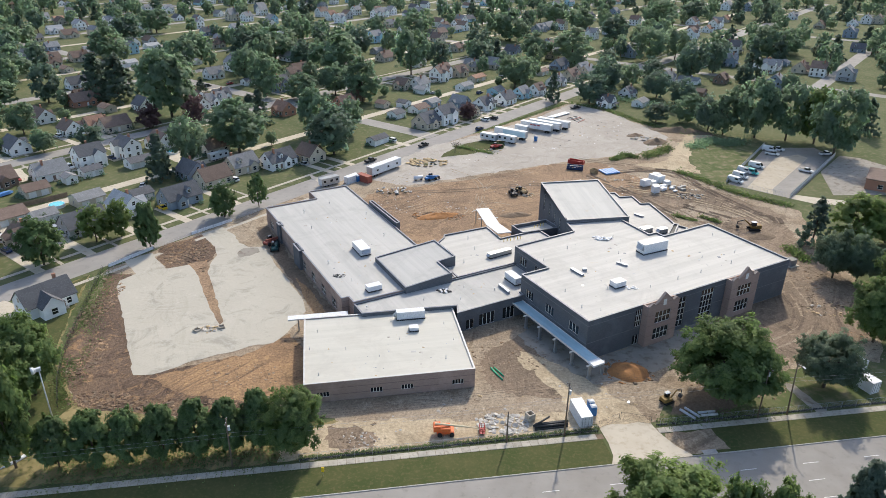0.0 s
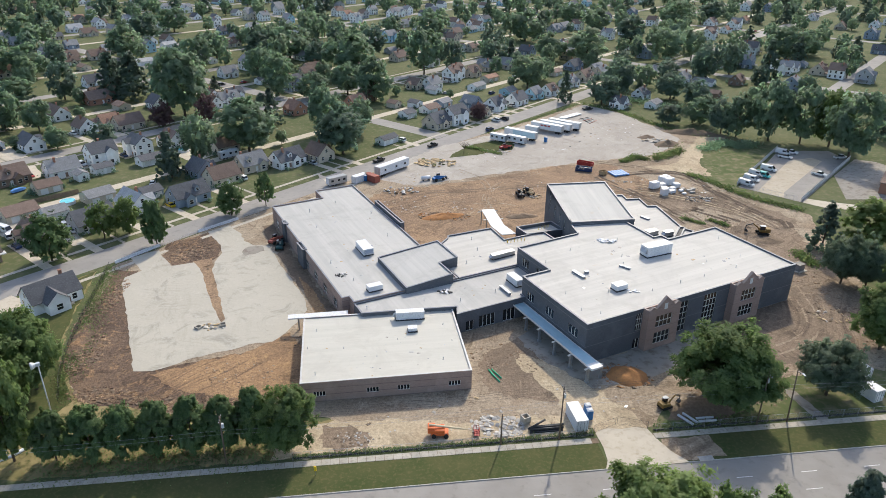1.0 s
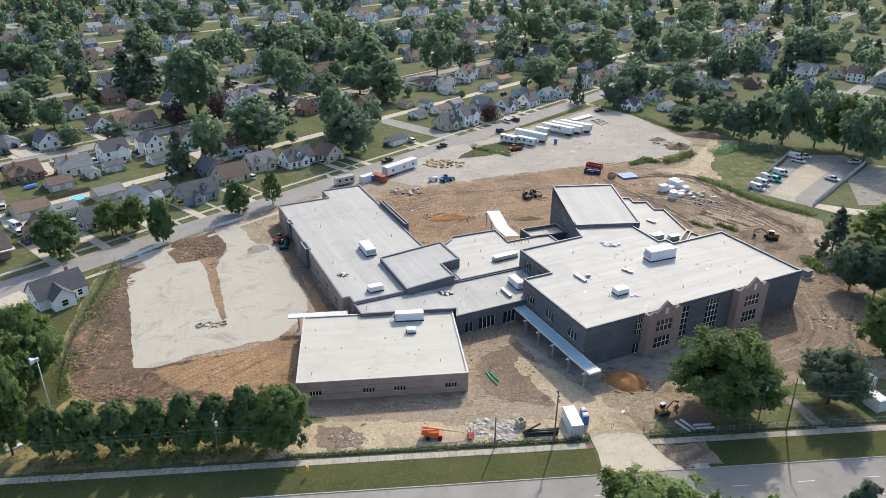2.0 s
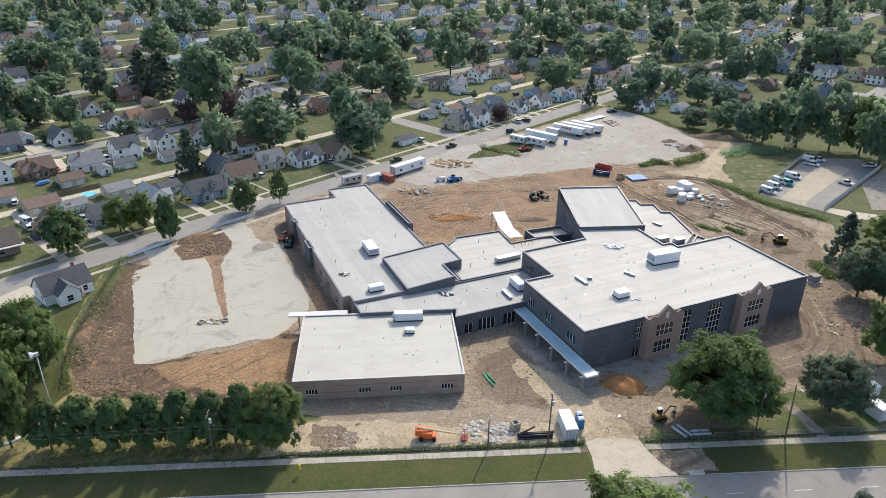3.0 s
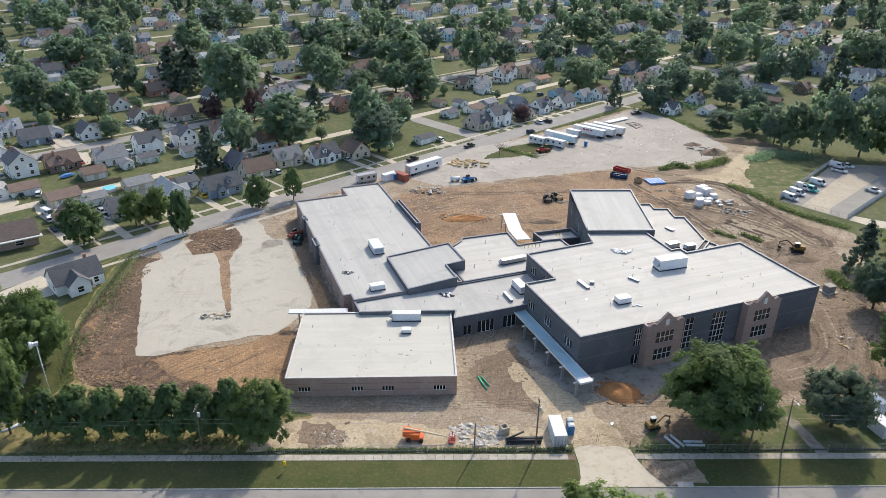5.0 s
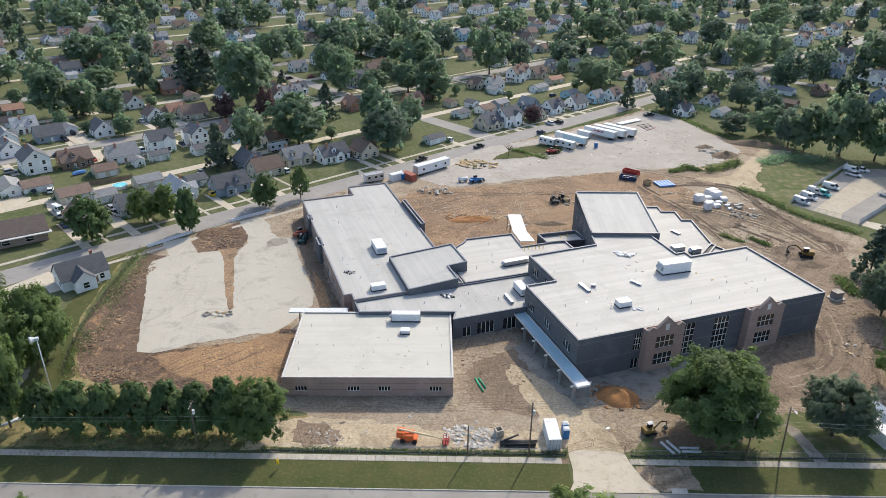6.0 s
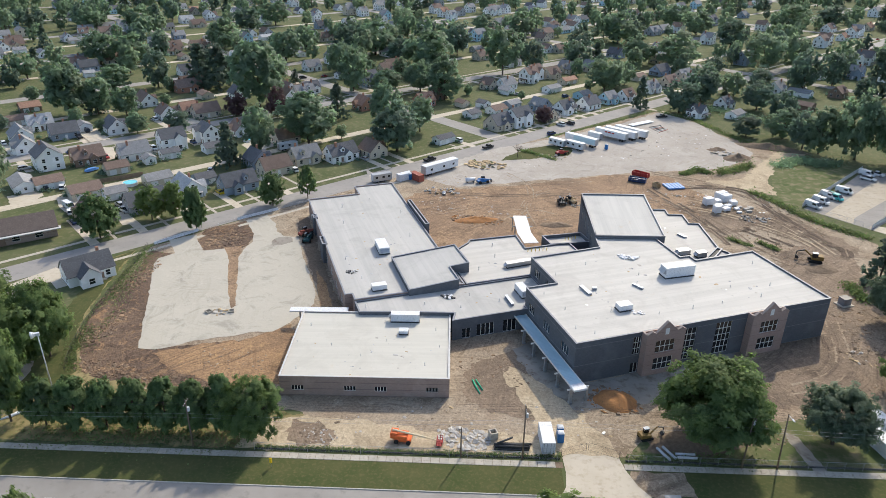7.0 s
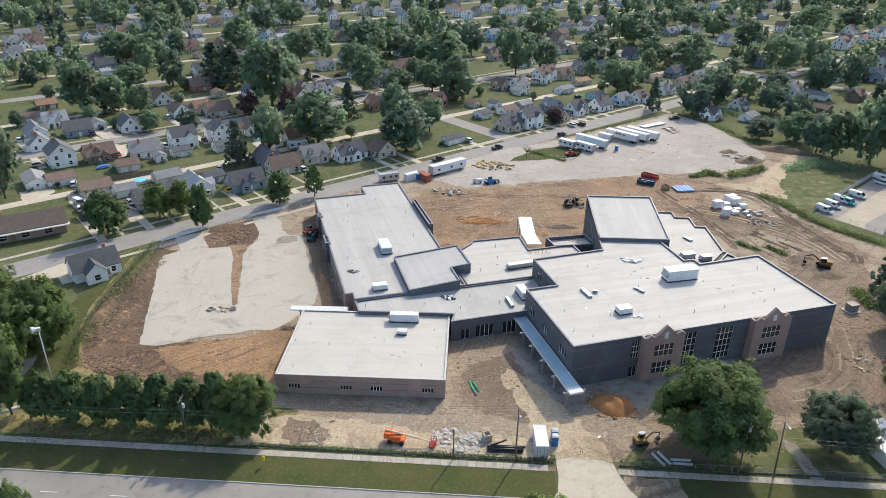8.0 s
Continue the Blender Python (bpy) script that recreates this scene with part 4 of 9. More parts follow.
def gable_roof(bm, L, W, h, rise, eave=0.4, t=0.16, x0=0.0, y0=0.0, m=None):
    a, b = L / 2 + eave * 0.7, W / 2
    drop = rise / b * eave
    for s in (-1, 1):
        pts = []
        for z in (0.02, t):
            for x, y, zz in ((-a, 0, h + rise), (a, 0, h + rise), (a, s * (b + eave), h - drop), (-a, s * (b + eave), h - drop)):
                p = Vector((x0 + x, y0 + y, zz + z))
                pts.append(bm.verts.new(m @ p if m else p))
        for q in ((3, 2, 1, 0), (4, 5, 6, 7), (0, 1, 5, 4), (1, 2, 6, 5), (2, 3, 7, 6), (3, 0, 4, 7)):
            bm.faces.new([pts[k] for k in q])


def house_window(bm_kind, x, y, z, w, h, face):
    """Frame with two panes on a wall that faces -y, +y, -x or +x."""
    turn = {"-y": 0, "+x": 90, "+y": 180, "-x": 270}[face]
    m = pose(x, y, z, 0, 0, turn)
    bm = bmesh.new()
    f = 0.1
    a, lo, mid, hi = w / 2 + f, -f, h / 2, h + f
    front = [[bm.verts.new(m @ Vector((x, -0.06, z))) for x in (-a, a)] for z in (lo, mid, hi)]
    back = [[bm.verts.new(m @ Vector((x, 0.03, z))) for x in (-a, a)] for z in (lo, mid, hi)]
    sashes = [bm.faces.new((front[k][0], front[k][1], front[k + 1][1], front[k + 1][0])) for k in (0, 1)]
    for k in (0, 1):
        bm.faces.new((front[k][0], front[k + 1][0], back[k + 1][0], back[k][0]))
        bm.faces.new((front[k][1], back[k][1], back[k + 1][1], front[k + 1][1]))
    bm.faces.new((front[0][0], back[0][0], back[0][1], front[0][1]))
    bm.faces.new((front[2][0], front[2][1], back[2][1], back[2][0]))
    for q in sashes:
        q.normal_update()
    bmesh.ops.inset_individual(bm, faces=sashes, thickness=0.08, depth=-0.03)
    for q in sashes:
        q.material_index = 1
    return bm


def home(kind, x, y, ridge, L, W, roof, wall, turn=None, ell=None):
    rnd = random.Random(int(x * 13 + y * 7))
    L, W = L * 1.05, W * 1.05
    HOMES.append((x, y, max(L, W) / 2))
    ang = 52.0 if x < -60 else 54.5
    if turn is not None:
        ang = turn
    ang += rnd.uniform(-1.5, 1.5) + (0 if ridge == "u" else 90)
    names = {"w": "white", "b": "beige", "g": "grey", "s": "slate-blue", "n": "brown", "l": "pale blue", "k": "red-brick"}
    roofs = {"g": "grey", "d": "dark grey", "n": "brown", "o": "orange-brown", "l": "pale grey"}
    what = {"garage": "detached garage", "cottage": "one-and-a-half-storey house", "two_storey": "two-storey house"}[kind]
    ob = thing("garage" if kind == "garage" else "house", f"{names[wall]} {what} with {roofs[roof]} shingle gable roof", "garage" if kind == "garage" else "house",
               "", pose(x, y, 0, 0, 0, ang))
    h = {"garage": 2.6, "cottage": 3.2, "two_storey": 5.7}[kind]
    rise = W * {"garage": 0.24, "cottage": 0.44, "two_storey": 0.4}[kind]
    bm = bmesh.new()
    gable_body(bm, L, W, h, rise)
    wing_side = -1 if ridge == "u" or rnd.random() < 0.5 else 1
    cross = kind != "garage" and rnd.random() < 0.75
    bm2 = bmesh.new()
    gable_roof(bm2, L, W, h, rise)
    if ell:
        cross, wing_side = True, ell[3]
    cx, cw, cd = ell[:3] if ell else (L * rnd.uniform(-0.25, 0.25), W * rnd.uniform(0.35, 0.5), rnd.uniform(0.9, 1.8))
    if cross:
        # a front gable running into the main roof
        crise = cw * 0.45
        m = pose(cx, wing_side * (W / 4 + cd / 2), 0, 0, 0, 90)
        sub = bmesh.new()
        gable_body(sub, W / 2 + cd, cw, h, crise)
        bmesh.ops.transform(sub, matrix=m, verts=sub.verts)
        tmp = bpy.data.meshes.new("tmp")
        sub.to_mesh(tmp)
        sub.free()
        bm.from_mesh(tmp)
        bpy.data.meshes.remove(tmp)
        gable_roof(bm2, W / 2 + cd, cw, h, crise, 0.3, 0.15, m=m)
    part("wall", bm, "siding_" + wall, ob)
    part("roof", bm2, "shingle_" + roof, ob)
    if kind == "garage":
        for k in ((0,) if L < 7 else (-1, 1)):
            bm = bmesh.new()
            box(bm, k * L / 4 - 1.25, -W / 2 - 0.05, 0, k * L / 4 + 1.25, -W / 2 + 0.02, 2.1)
            for j in range(1, 4):
                box(bm, k * L / 4 - 1.2, -W / 2 - 0.07, j * 0.52 - 0.02, k * L / 4 + 1.2, -W / 2 - 0.05, j * 0.52 + 0.02)
            part("garage_door", bm, "paint_white", ob)
        part("window", house_window(0, L / 2, 0, 1.1, 0.7, 0.9, "+x"), ("paint_white", "glass"), ob)
        part("window", house_window(0, -L / 2, 0, 1.1, 0.7, 0.9, "-x"), ("paint_white", "glass"), ob)
        return ob
    levels = (0.95, 3.6) if kind == "two_storey" else (0.95,)
    for z in levels:
        for face, sgn in (("-y", -1), ("+y", 1)):
            for k in (-0.33, 0.0, 0.33):
                if abs(L * k - cx) < cw / 2 + 0.7 and sgn == wing_side and cross:
                    continue
                if k == 0 and z < 1 and sgn == wing_side:
                    continue
                part("window", house_window(0, L * k, sgn * W / 2, z, 1.0, 1.35, face), ("paint_white", "glass"), ob)
        for face, sgn in (("-x", -1), ("+x", 1)):
            for k in (-0.25, 0.25):
                part("window", house_window(0, sgn * L / 2, W * k, z, 0.95, 1.3, face), ("paint_white", "glass"), ob)
    for face, sgn in (("-x", -1), ("+x", 1)):
        part("window", house_window(0, sgn * L / 2, 0, h + rise * 0.18, 0.9, 1.15, face), ("paint_white", "glass"), ob)
    if cross:
        part("window", house_window(0, cx, wing_side * (W / 2 + cd), 0.95, 1.3, 1.4, "-y" if wing_side < 0 else "+y"), ("paint_white", "glass"), ob)
    bm = bmesh.new()
    dx = cx + (cw / 2 + 0.8) * (1 if cx < 0 else -1) if cross else 0
    box(bm, dx - 0.5, wing_side * W / 2 - 0.06, 0, dx + 0.5, wing_side * W / 2 + 0.06, 2.1)
    part("door", bm, "paint_white" if wall != "w" else "siding_n", ob)
    bm = bmesh.new()
    box(bm, dx - 0.8, wing_side * (W / 2 + 0.55) - 0.55, 0, dx + 0.8, wing_side * (W / 2 + 0.55) + 0.55, 0.35)
    part("step", bm, "slab", ob)
    if kind == "cottage" and ell is None and rnd.random() < 0.5:
        # a small gabled dormer on the front slope
        px = -cx if cross else L * 0.2
        m = pose(px, wing_side * W * 0.24, 0, 0, 0, 90)
        bm = bmesh.new()
        gable_body(bm, W * 0.32, 1.7, h + rise * 0.62, 0.7)
        bmesh.ops.transform(bm, matrix=m, verts=bm.verts)
        for v in bm.verts:
            v.co.z = max(v.co.z, h + 0.1)
        dormer = part("dormer", bm, "siding_" + wall, ob)
        bm = bmesh.new()
        gable_roof(bm, W * 0.32, 1.7, h + rise * 0.62, 0.7, 0.22, 0.1, m=m)
        part("dormer_roof", bm, "shingle_" + roof, dormer)
        part("window", house_window(0, px, wing_side * W * 0.4, h + rise * 0.3, 0.8, 0.85, "-y" if wing_side < 0 else "+y"), ("paint_white", "glass"), ob)
    if rnd.random() < 0.7:
        bm = bmesh.new()
        px, py = L * rnd.uniform(-0.3, 0.3), W * rnd.choice((-0.12, 0.12))
        box(bm, px - 0.35, py - 0.35, h + rise * 0.5, px + 0.35, py + 0.35, h + rise + 0.8)
        box(bm, px - 0.42, py - 0.42, h + rise + 0.8, px + 0.42, py + 0.42, h + rise + 0.95)
        part("chimney", bm, "siding_k", ob)
    if rnd.random() < 0.45:
        bm = bmesh.new()
        s = -1 if rnd.random() < 0.5 else 1
        box(bm, s * (L / 2) - (0 if s > 0 else 2.2), -W * 0.32, 2.3, s * (L / 2) + (2.2 if s > 0 else 0), W * 0.32, 2.5)
        for py in (-W * 0.3, W * 0.3):
            box(bm, s * (L / 2 + 2.0) - 0.1, py - 0.1, 0, s * (L / 2 + 2.0) + 0.1, py + 0.1, 2.3)
        part("porch", bm, "shingle_" + roof, ob)
    return ob


home('cottage', -131.0, 187.3, 'v', 9, 7, 'n', 'b')
home('cottage', -118.4, 198.2, 'u', 12, 8, 'd', 'g')
home('cottage', -111.9, 213.9, 'v', 11, 8, 'l', 'w')
home('cottage', -97.0, 222.8, 'u', 12, 8, 'd', 's')
home('garage', -135.0, 204.9, 'u', 7, 6, 'g', 'w')
home('garage', -112.3, 226.0, 'u', 7, 6, 'd', 's')
home('garage', -146.5, 204.1, 'u', 10, 8, 'n', 'b')
home('garage', -128.8, 221.4, 'u', 9, 7, 'g', 'b')
home('cottage', -91.9, 242.9, 'u', 11, 8, 'n', 'b')
home('garage', -164.9, 208.4, 'u', 9, 7, 'n', 'w')
home('cottage', -102.3, 249.7, 'v', 9, 8, 'd', 's')
home('cottage', -85.8, 258.4, 'u', 11, 8, 'g', 'b')
home('garage', -172.8, 204.8, 'v', 12, 7, 'g', 'w')
home('cottage', -72.8, 265.3, 'u', 12, 8, 'd', 'w')
home('garage', -151.6, 229.0, 'u', 8, 7, 'n', 'b')
home('cottage', -61.5, 273.6, 'v', 9, 8, 'n', 'b')
home('garage', -145.6, 241.6, 'v', 5, 4, 'g', 'w')
home('garage', -141.8, 250.2, 'u', 7, 5, 'd', 'w')
home('cottage', -155.2, 245.8, 'u', 11, 8, 'g', 'w')
home('garage', -128.4, 262.6, 'u', 9, 6, 'd', 'w')
home('cottage', -169.5, 236.1, 'u', 11, 8, 'n', 'n')
home('two_storey', -180.7, 227.5, 'v', 11, 9, 'd', 'w')
home('garage', -36.6, 299.0, 'u', 9, 5, 'd', 'w')
home('cottage', -104.4, 281.5, 'u', 10, 8, 'n', 'b')
home('two_storey', -147.4, 261.2, 'u', 10, 8, 'd', 'w')
home('two_storey', -137.6, 274.1, 'v', 9, 7, 'd', 'w')
home('cottage', -129.4, 288.2, 'v', 9, 8, 'n', 'w')
home('cottage', -16.0, 328.4, 'u', 11, 9, 'd', 'b')
home('two_storey', -7.5, 336.4, 'u', 11, 8, 'd', 'w')
home('cottage', -203.0, 264.3, 'u', 11, 8, 'd', 's')
home('cottage', -187.1, 278.0, 'v', 11, 8, 'd', 'w')
home('cottage', -217.5, 255.1, 'v', 11, 8, 'g', 'w')
home('garage', -32.1, 345.4, 'u', 7, 6, 'd', 'w')
home('cottage', 4.7, 350.2, 'v', 8, 7, 'd', 'b')
home('garage', -202.6, 276.5, 'v', 7, 6, 'g', 'w')
home('garage', -21.3, 357.0, 'u', 9, 7, 'n', 'w')
home('cottage', -161.2, 313.4, 'u', 12, 8, 'n', 'b')
home('cottage', -178.2, 305.9, 'v', 9, 8, 'n', 'w')
home('cottage', -223.2, 273.7, 'u', 10, 8, 'l', 'w')
home('cottage', -89.9, 347.7, 'v', 9, 8, 'o', 'k')
home('cottage', -171.6, 314.9, 'u', 8, 7, 'o', 'b')
home('cottage', 12.8, 366.5, 'u', 10, 8, 'd', 'w')
home('cottage', -0.0, 369.3, 'v', 9, 7, 'g', 's')
home('garage', -41.1, 366.1, 'v', 6, 5, 'n', 'b')
home('garage', -30.1, 368.1, 'v', 6, 5, 'd', 'w')
home('cottage', -61.3, 363.3, 'u', 9, 8, 'o', 'k')
home('garage', -15.2, 370.8, 'u', 8, 6, 'g', 's')
home('cottage', 24.7, 379.1, 'u', 10, 8, 'd', 'w')
home('cottage', 79.6, 376.1, 'v', 8, 7, 'd', 'w')
home('cottage', -136.0, 356.3, 'v', 8, 7, 'n', 'w')
home('cottage', -57.9, 380.6, 'v', 8, 7, 'n', 'n')
home('garage', 98.5, 378.7, 'u', 9, 6, 'g', 'w')
home('cottage', -203.3, 327.0, 'v', 12, 8, 'n', 'w')
home('cottage', -131.5, 366.9, 'u', 11, 7, 'g', 'w')
home('cottage', 34.8, 394.9, 'u', 9, 7, 'g', 'l')
home('cottage', -164.5, 353.8, 'v', 9, 8, 'd', 'w')
home('garage', -181.2, 348.3, 'v', 8, 6, 'n', 'b')
home('garage', -252.3, 301.0, 'u', 9, 8, 'o', 'n')
home('garage', 20.8, 402.6, 'u', 8, 7, 'g', 'l')
home('garage', -22.2, 402.2, 'v', 7, 6, 'g', 'w')
home('cottage', 44.6, 404.1, 'u', 9, 7, 'n', 'w')
home('cottage', 95.7, 399.1, 'u', 8, 7, 'd', 'w')
home('garage', 2.7, 414.6, 'u', 10, 6, 'g', 'w')
home('cottage', -34.0, 412.8, 'v', 8, 7, 'n', 'b')
home('cottage', -24.2, 414.7, 'u', 10, 8, 'g', 'w')
home('cottage', -199.4, 361.5, 'u', 14, 8, 'n', 'k')
home('garage', 138.5, 407.1, 'v', 8, 6, 'n', 'n')
home('cottage', 58.5, 428.7, 'u', 10, 8, 'g', 'w')
home('garage', -198.6, 381.4, 'v', 8, 6, 'g', 'w')
home('two_storey', -13.1, 437.6, 'u', 9, 8, 'n', 'w')
home('garage', 10.4, 439.5, 'u', 11, 6, 'o', 'b')
home('garage', -126.9, 418.5, 'u', 9, 6, 'd', 'w')
home('cottage', 70.4, 448.1, 'u', 11, 8, 'n', 'b')
home('cottage', -0.9, 454.6, 'u', 10, 8, 'n', 'b')
home('cottage', -105.9, 441.9, 'u', 9, 7, 'n', 'b')
home('garage', 143.5, 441.1, 'v', 12, 6, 'g', 'w')
home('two_storey', 190.8, 426.5, 'u', 9, 9, 'g', 's')
home('cottage', 131.7, 447.6, 'u', 9, 8, 'g', 'w')
home('garage', 53.2, 462.2, 'u', 9, 6, 'n', 'b')
home('cottage', 83.0, 461.4, 'u', 11, 8, 'g', 'b')
home('cottage', -223.7, 402.2, 'u', 11, 8, 'd', 'w')
home('cottage', -154.7, 436.2, 'u', 10, 8, 'g', 'w')
home('cottage', 164.3, 443.8, 'u', 9, 7, 'n', 'n')
home('cottage', 8.7, 474.4, 'v', 11, 9, 'g', 'b')
home('cottage', 21.8, 483.2, 'v', 10, 9, 'g', 'b')
home('cottage', -304.9, 403.0, 'u', 14, 8, 'n', 'w')
home('two_storey', 208.2, 480.5, 'v', 8, 7, 'g', 'w')
home('garage', -181.0, 480.9, 'v', 5, 5, 'g', 'w')
home('cottage', 166.5, 497.2, 'u', 9, 6, 'g', 'w')
home('garage', -190.6, 479.0, 'v', 7, 6, 'g', 'w')
home('garage', -254.6, 448.2, 'v', 8, 6, 'n', 'b')
home('cottage', 231.7, 484.6, 'u', 12, 9, 'n', 'b')
home('two_storey', 190.5, 502.8, 'v', 8, 7, 'g', 's')
home('cottage', 207.6, 499.2, 'u', 9, 7, 'g', 'w')
home('cottage', -271.9, 464.5, 'u', 9, 6, 'n', 'b')
home('cottage', -11.6, 548.4, 'v', 8, 7, 'n', 'w')
home('cottage', -2.2, 550.4, 'u', 9, 7, 'n', 'b')
home('garage', 229.8, 508.1, 'u', 8, 7, 'g', 's')
home('two_storey', 70.5, 554.3, 'u', 9, 8, 'n', 'w')
home('cottage', -266.2, 487.8, 'u', 11, 8, 'n', 'b')
home('cottage', -82.7, 568.0, 'u', 11, 8, 'g', 'w')
home('two_storey', -70.9, 589.9, 'u', 11, 9, 'g', 'l')
home('cottage', -19.2, 600.3, 'v', 9, 8, 'n', 'b')
home('two_storey', 216.0, 571.1, 'v', 9, 7, 'n', 'w')
home('cottage', -397.6, 455.5, 'u', 12, 8, 'n', 'b')
home('cottage', -307.8, 529.2, 'u', 9, 7, 'g', 's')
home('cottage', -382.3, 493.1, 'v', 8, 7, 'g', 'w')
home('cottage', -385.7, 518.7, 'u', 10, 8, 'n', 'w')
home('cottage', -373.3, 530.6, 'u', 14, 8, 'n', 'b')
home('cottage', -15.9, 673.0, 'u', 10, 8, 'n', 'w')
home('two_storey', 209.2, 650.4, 'v', 9, 8, 'n', 'w')
home('cottage', -326.9, 592.1, 'u', 12, 8, 'n', 'b')
home('cottage', 82.4, 683.0, 'u', 14, 8, 'g', 's')
home('two_storey', 95.1, 684.3, 'v', 9, 8, 'n', 'w')
home('cottage', -3.5, 692.2, 'u', 9, 8, 'n', 'w')
home('two_storey', -241.3, 658.0, 'v', 8, 7, 'g', 'w')
home('cottage', 230.1, 677.9, 'u', 9, 7, 'o', 'w')
home('cottage', -350.9, 613.7, 'u', 12, 8, 'l', 'w')
home('two_storey', -118.3, 709.3, 'u', 8, 8, 'g', 'w')
home('two_storey', 244.1, 701.7, 'u', 9, 8, 'n', 'w')
home('two_storey', 173.1, 722.4, 'v', 9, 8, 'n', 'w')
home('cottage', -345.1, 648.7, 'u', 9, 8, 'n', 'w')
home('two_storey', -131.1, 730.6, 'u', 9, 8, 'o', 'w')
home('two_storey', -211.3, 711.6, 'u', 9, 8, 'g', 'w')
home('two_storey', -228.0, 717.7, 'u', 9, 9, 'g', 'b')
home('two_storey', -87.4, 751.2, 'u', 9, 8, 'g', 'w')
home('cottage', -377.7, 673.2, 'v', 9, 8, 'n', 'b')
home('two_storey', -112.5, 777.5, 'u', 9, 8, 'g', 'w')
home('cottage', 272.7, 754.6, 'u', 12, 8, 'o', 'b')
home('two_storey', -210.3, 765.0, 'u', 9, 8, 'g', 'w')
home('cottage', 171.9, 818.0, 'u', 9, 8, 'g', 's')
home('cottage', -395.7, 532.2, 'u', 11, 8, 'g', 'w')
home('cottage', -390.6, 551.5, 'u', 14, 8, 'g', 'w')
home('two_storey', -373.2, 554.7, 'v', 8, 7, 'g', 'w')
home('garage', -371.3, 487.2, 'u', 9, 7, 'g', 'b')
home('cottage', -291.2, 397.1, 'u', 11, 8, 'd', 's')
home('cottage', -291.0, 422.4, 'u', 11, 8, 'n', 'b')
home('two_storey', -342.2, 638.8, 'v', 9, 8, 'l', 'w')
home('garage', -393.4, 698.6, 'u', 9, 7, 'o', 'b')
home('cottage', -281.1, 478.9, 'u', 11, 8, 'n', 'b')
home('cottage', -267.9, 510.9, 'u', 12, 8, 'l', 'b')
home('cottage', -202.5, 370.9, 'u', 13, 8, 'n', 'k')
home('garage', -224.5, 470.7, 'u', 11, 7, 'l', 'w')
home('two_storey', -243.7, 520.5, 'v', 8, 8, 'g', 'l')
home('garage', -238.0, 543.6, 'u', 10, 7, 'l', 'w')
home('two_storey', -327.0, 666.6, 'u', 10, 8, 'g', 'w')
home('two_storey', -277.9, 628.0, 'v', 8, 8, 'g', 'w')
home('cottage', -312.8, 734.7, 'u', 13, 8, 'g', 'b')
home('two_storey', -311.0, 766.7, 'u', 9, 8, 'g', 'w')
home('two_storey', -249.9, 681.9, 'v', 8, 8, 'd', 'w')
home('cottage', -218.7, 617.4, 'u', 11, 8, 'd', 's')
home('cottage', -190.5, 552.2, 'u', 11, 8, 'n', 'b')
home('two_storey', -234.3, 740.7, 'u', 10, 9, 'g', 'w')
home('two_storey', -220.5, 796.7, 'u', 10, 9, 'g', 's')
home('two_storey', -182.4, 695.2, 'v', 9, 8, 'g', 'l')
home('cottage', -193.5, 489.6, 'v', 9, 7, 'd', 'w')
home('cottage', -104.9, 454.0, 'u', 12, 8, 'n', 'b')
home('two_storey', -104.8, 401.9, 'u', 9, 8, 'd', 's')
home('cottage', -131.4, 376.7, 'u', 9, 7, 'd', 'w')
home('cottage', -142.1, 369.4, 'v', 9, 8, 'n', 'w')
home('two_storey', -145.7, 758.7, 'u', 11, 9, 'n', 'w')
home('two_storey', -83.2, 761.5, 'u', 12, 9, 'g', 'w')
home('two_storey', -79.4, 550.1, 'u', 10, 9, 'g', 'w')
home('garage', -62.1, 537.3, 'u', 11, 7, 'g', 'g')
home('cottage', -79.3, 474.4, 'u', 11, 8, 'n', 'b')
home('cottage', -53.8, 504.9, 'u', 11, 8, 'n', 'b')
home('cottage', -66.9, 684.4, 'u', 11, 8, 'g', 'b')
home('two_storey', 0.1, 705.6, 'v', 9, 9, 'g', 'w')
home('two_storey', -74.9, 783.4, 'v', 8, 8, 'g', 'w')
home('two_storey', -17.3, 614.5, 'u', 10, 8, 'n', 'b')
home('cottage', -30.2, 487.0, 'u', 11, 8, 'g', 'w')
home('two_storey', -11.3, 447.5, 'u', 10, 8, 'n', 'w')
home('cottage', 72.6, 665.4, 'u', 13, 9, 'g', 'g')
home('cottage', 39.7, 540.3, 'v', 10, 8, 'd', 's')
home('cottage', 69.3, 526.4, 'u', 12, 8, 'g', 'b')
home('cottage', 72.9, 572.0, 'v', 10, 8, 'g', 'w')
home('cottage', 67.7, 483.4, 'u', 12, 8, 'd', 's')
home('cottage', 81.0, 470.3, 'u', 12, 8, 'g', 'b')
home('two_storey', 131.5, 748.4, 'u', 10, 9, 'd', 'g')
home('two_storey', 114.1, 626.1, 'v', 9, 8, 'g', 'w')
home('cottage', 135.0, 656.2, 'u', 12, 8, 'n', 'w')
home('two_storey', 127.9, 536.6, 'u', 11, 9, 'g', 's')
home('two_storey', 202.7, 636.2, 'u', 11, 9, 'n', 'w')
home('two_storey', 251.7, 714.3, 'v', 9, 9, 'g', 'w')
home('cottage', 233.7, 734.5, 'u', 14, 9, 'n', 'w')
home('garage', 172.3, 505.2, 'u', 11, 7, 'g', 'w')
home('two_storey', 212.5, 560.9, 'v', 11, 9, 'd', 'w')
home('two_storey', 338.3, 868.1, 'u', 11, 9, 'g', 's')
home('two_storey', 316.0, 874.5, 'u', 14, 10, 'g', 'w')
home('cottage', 216.4, 493.1, 'v', 10, 8, 'g', 'w')
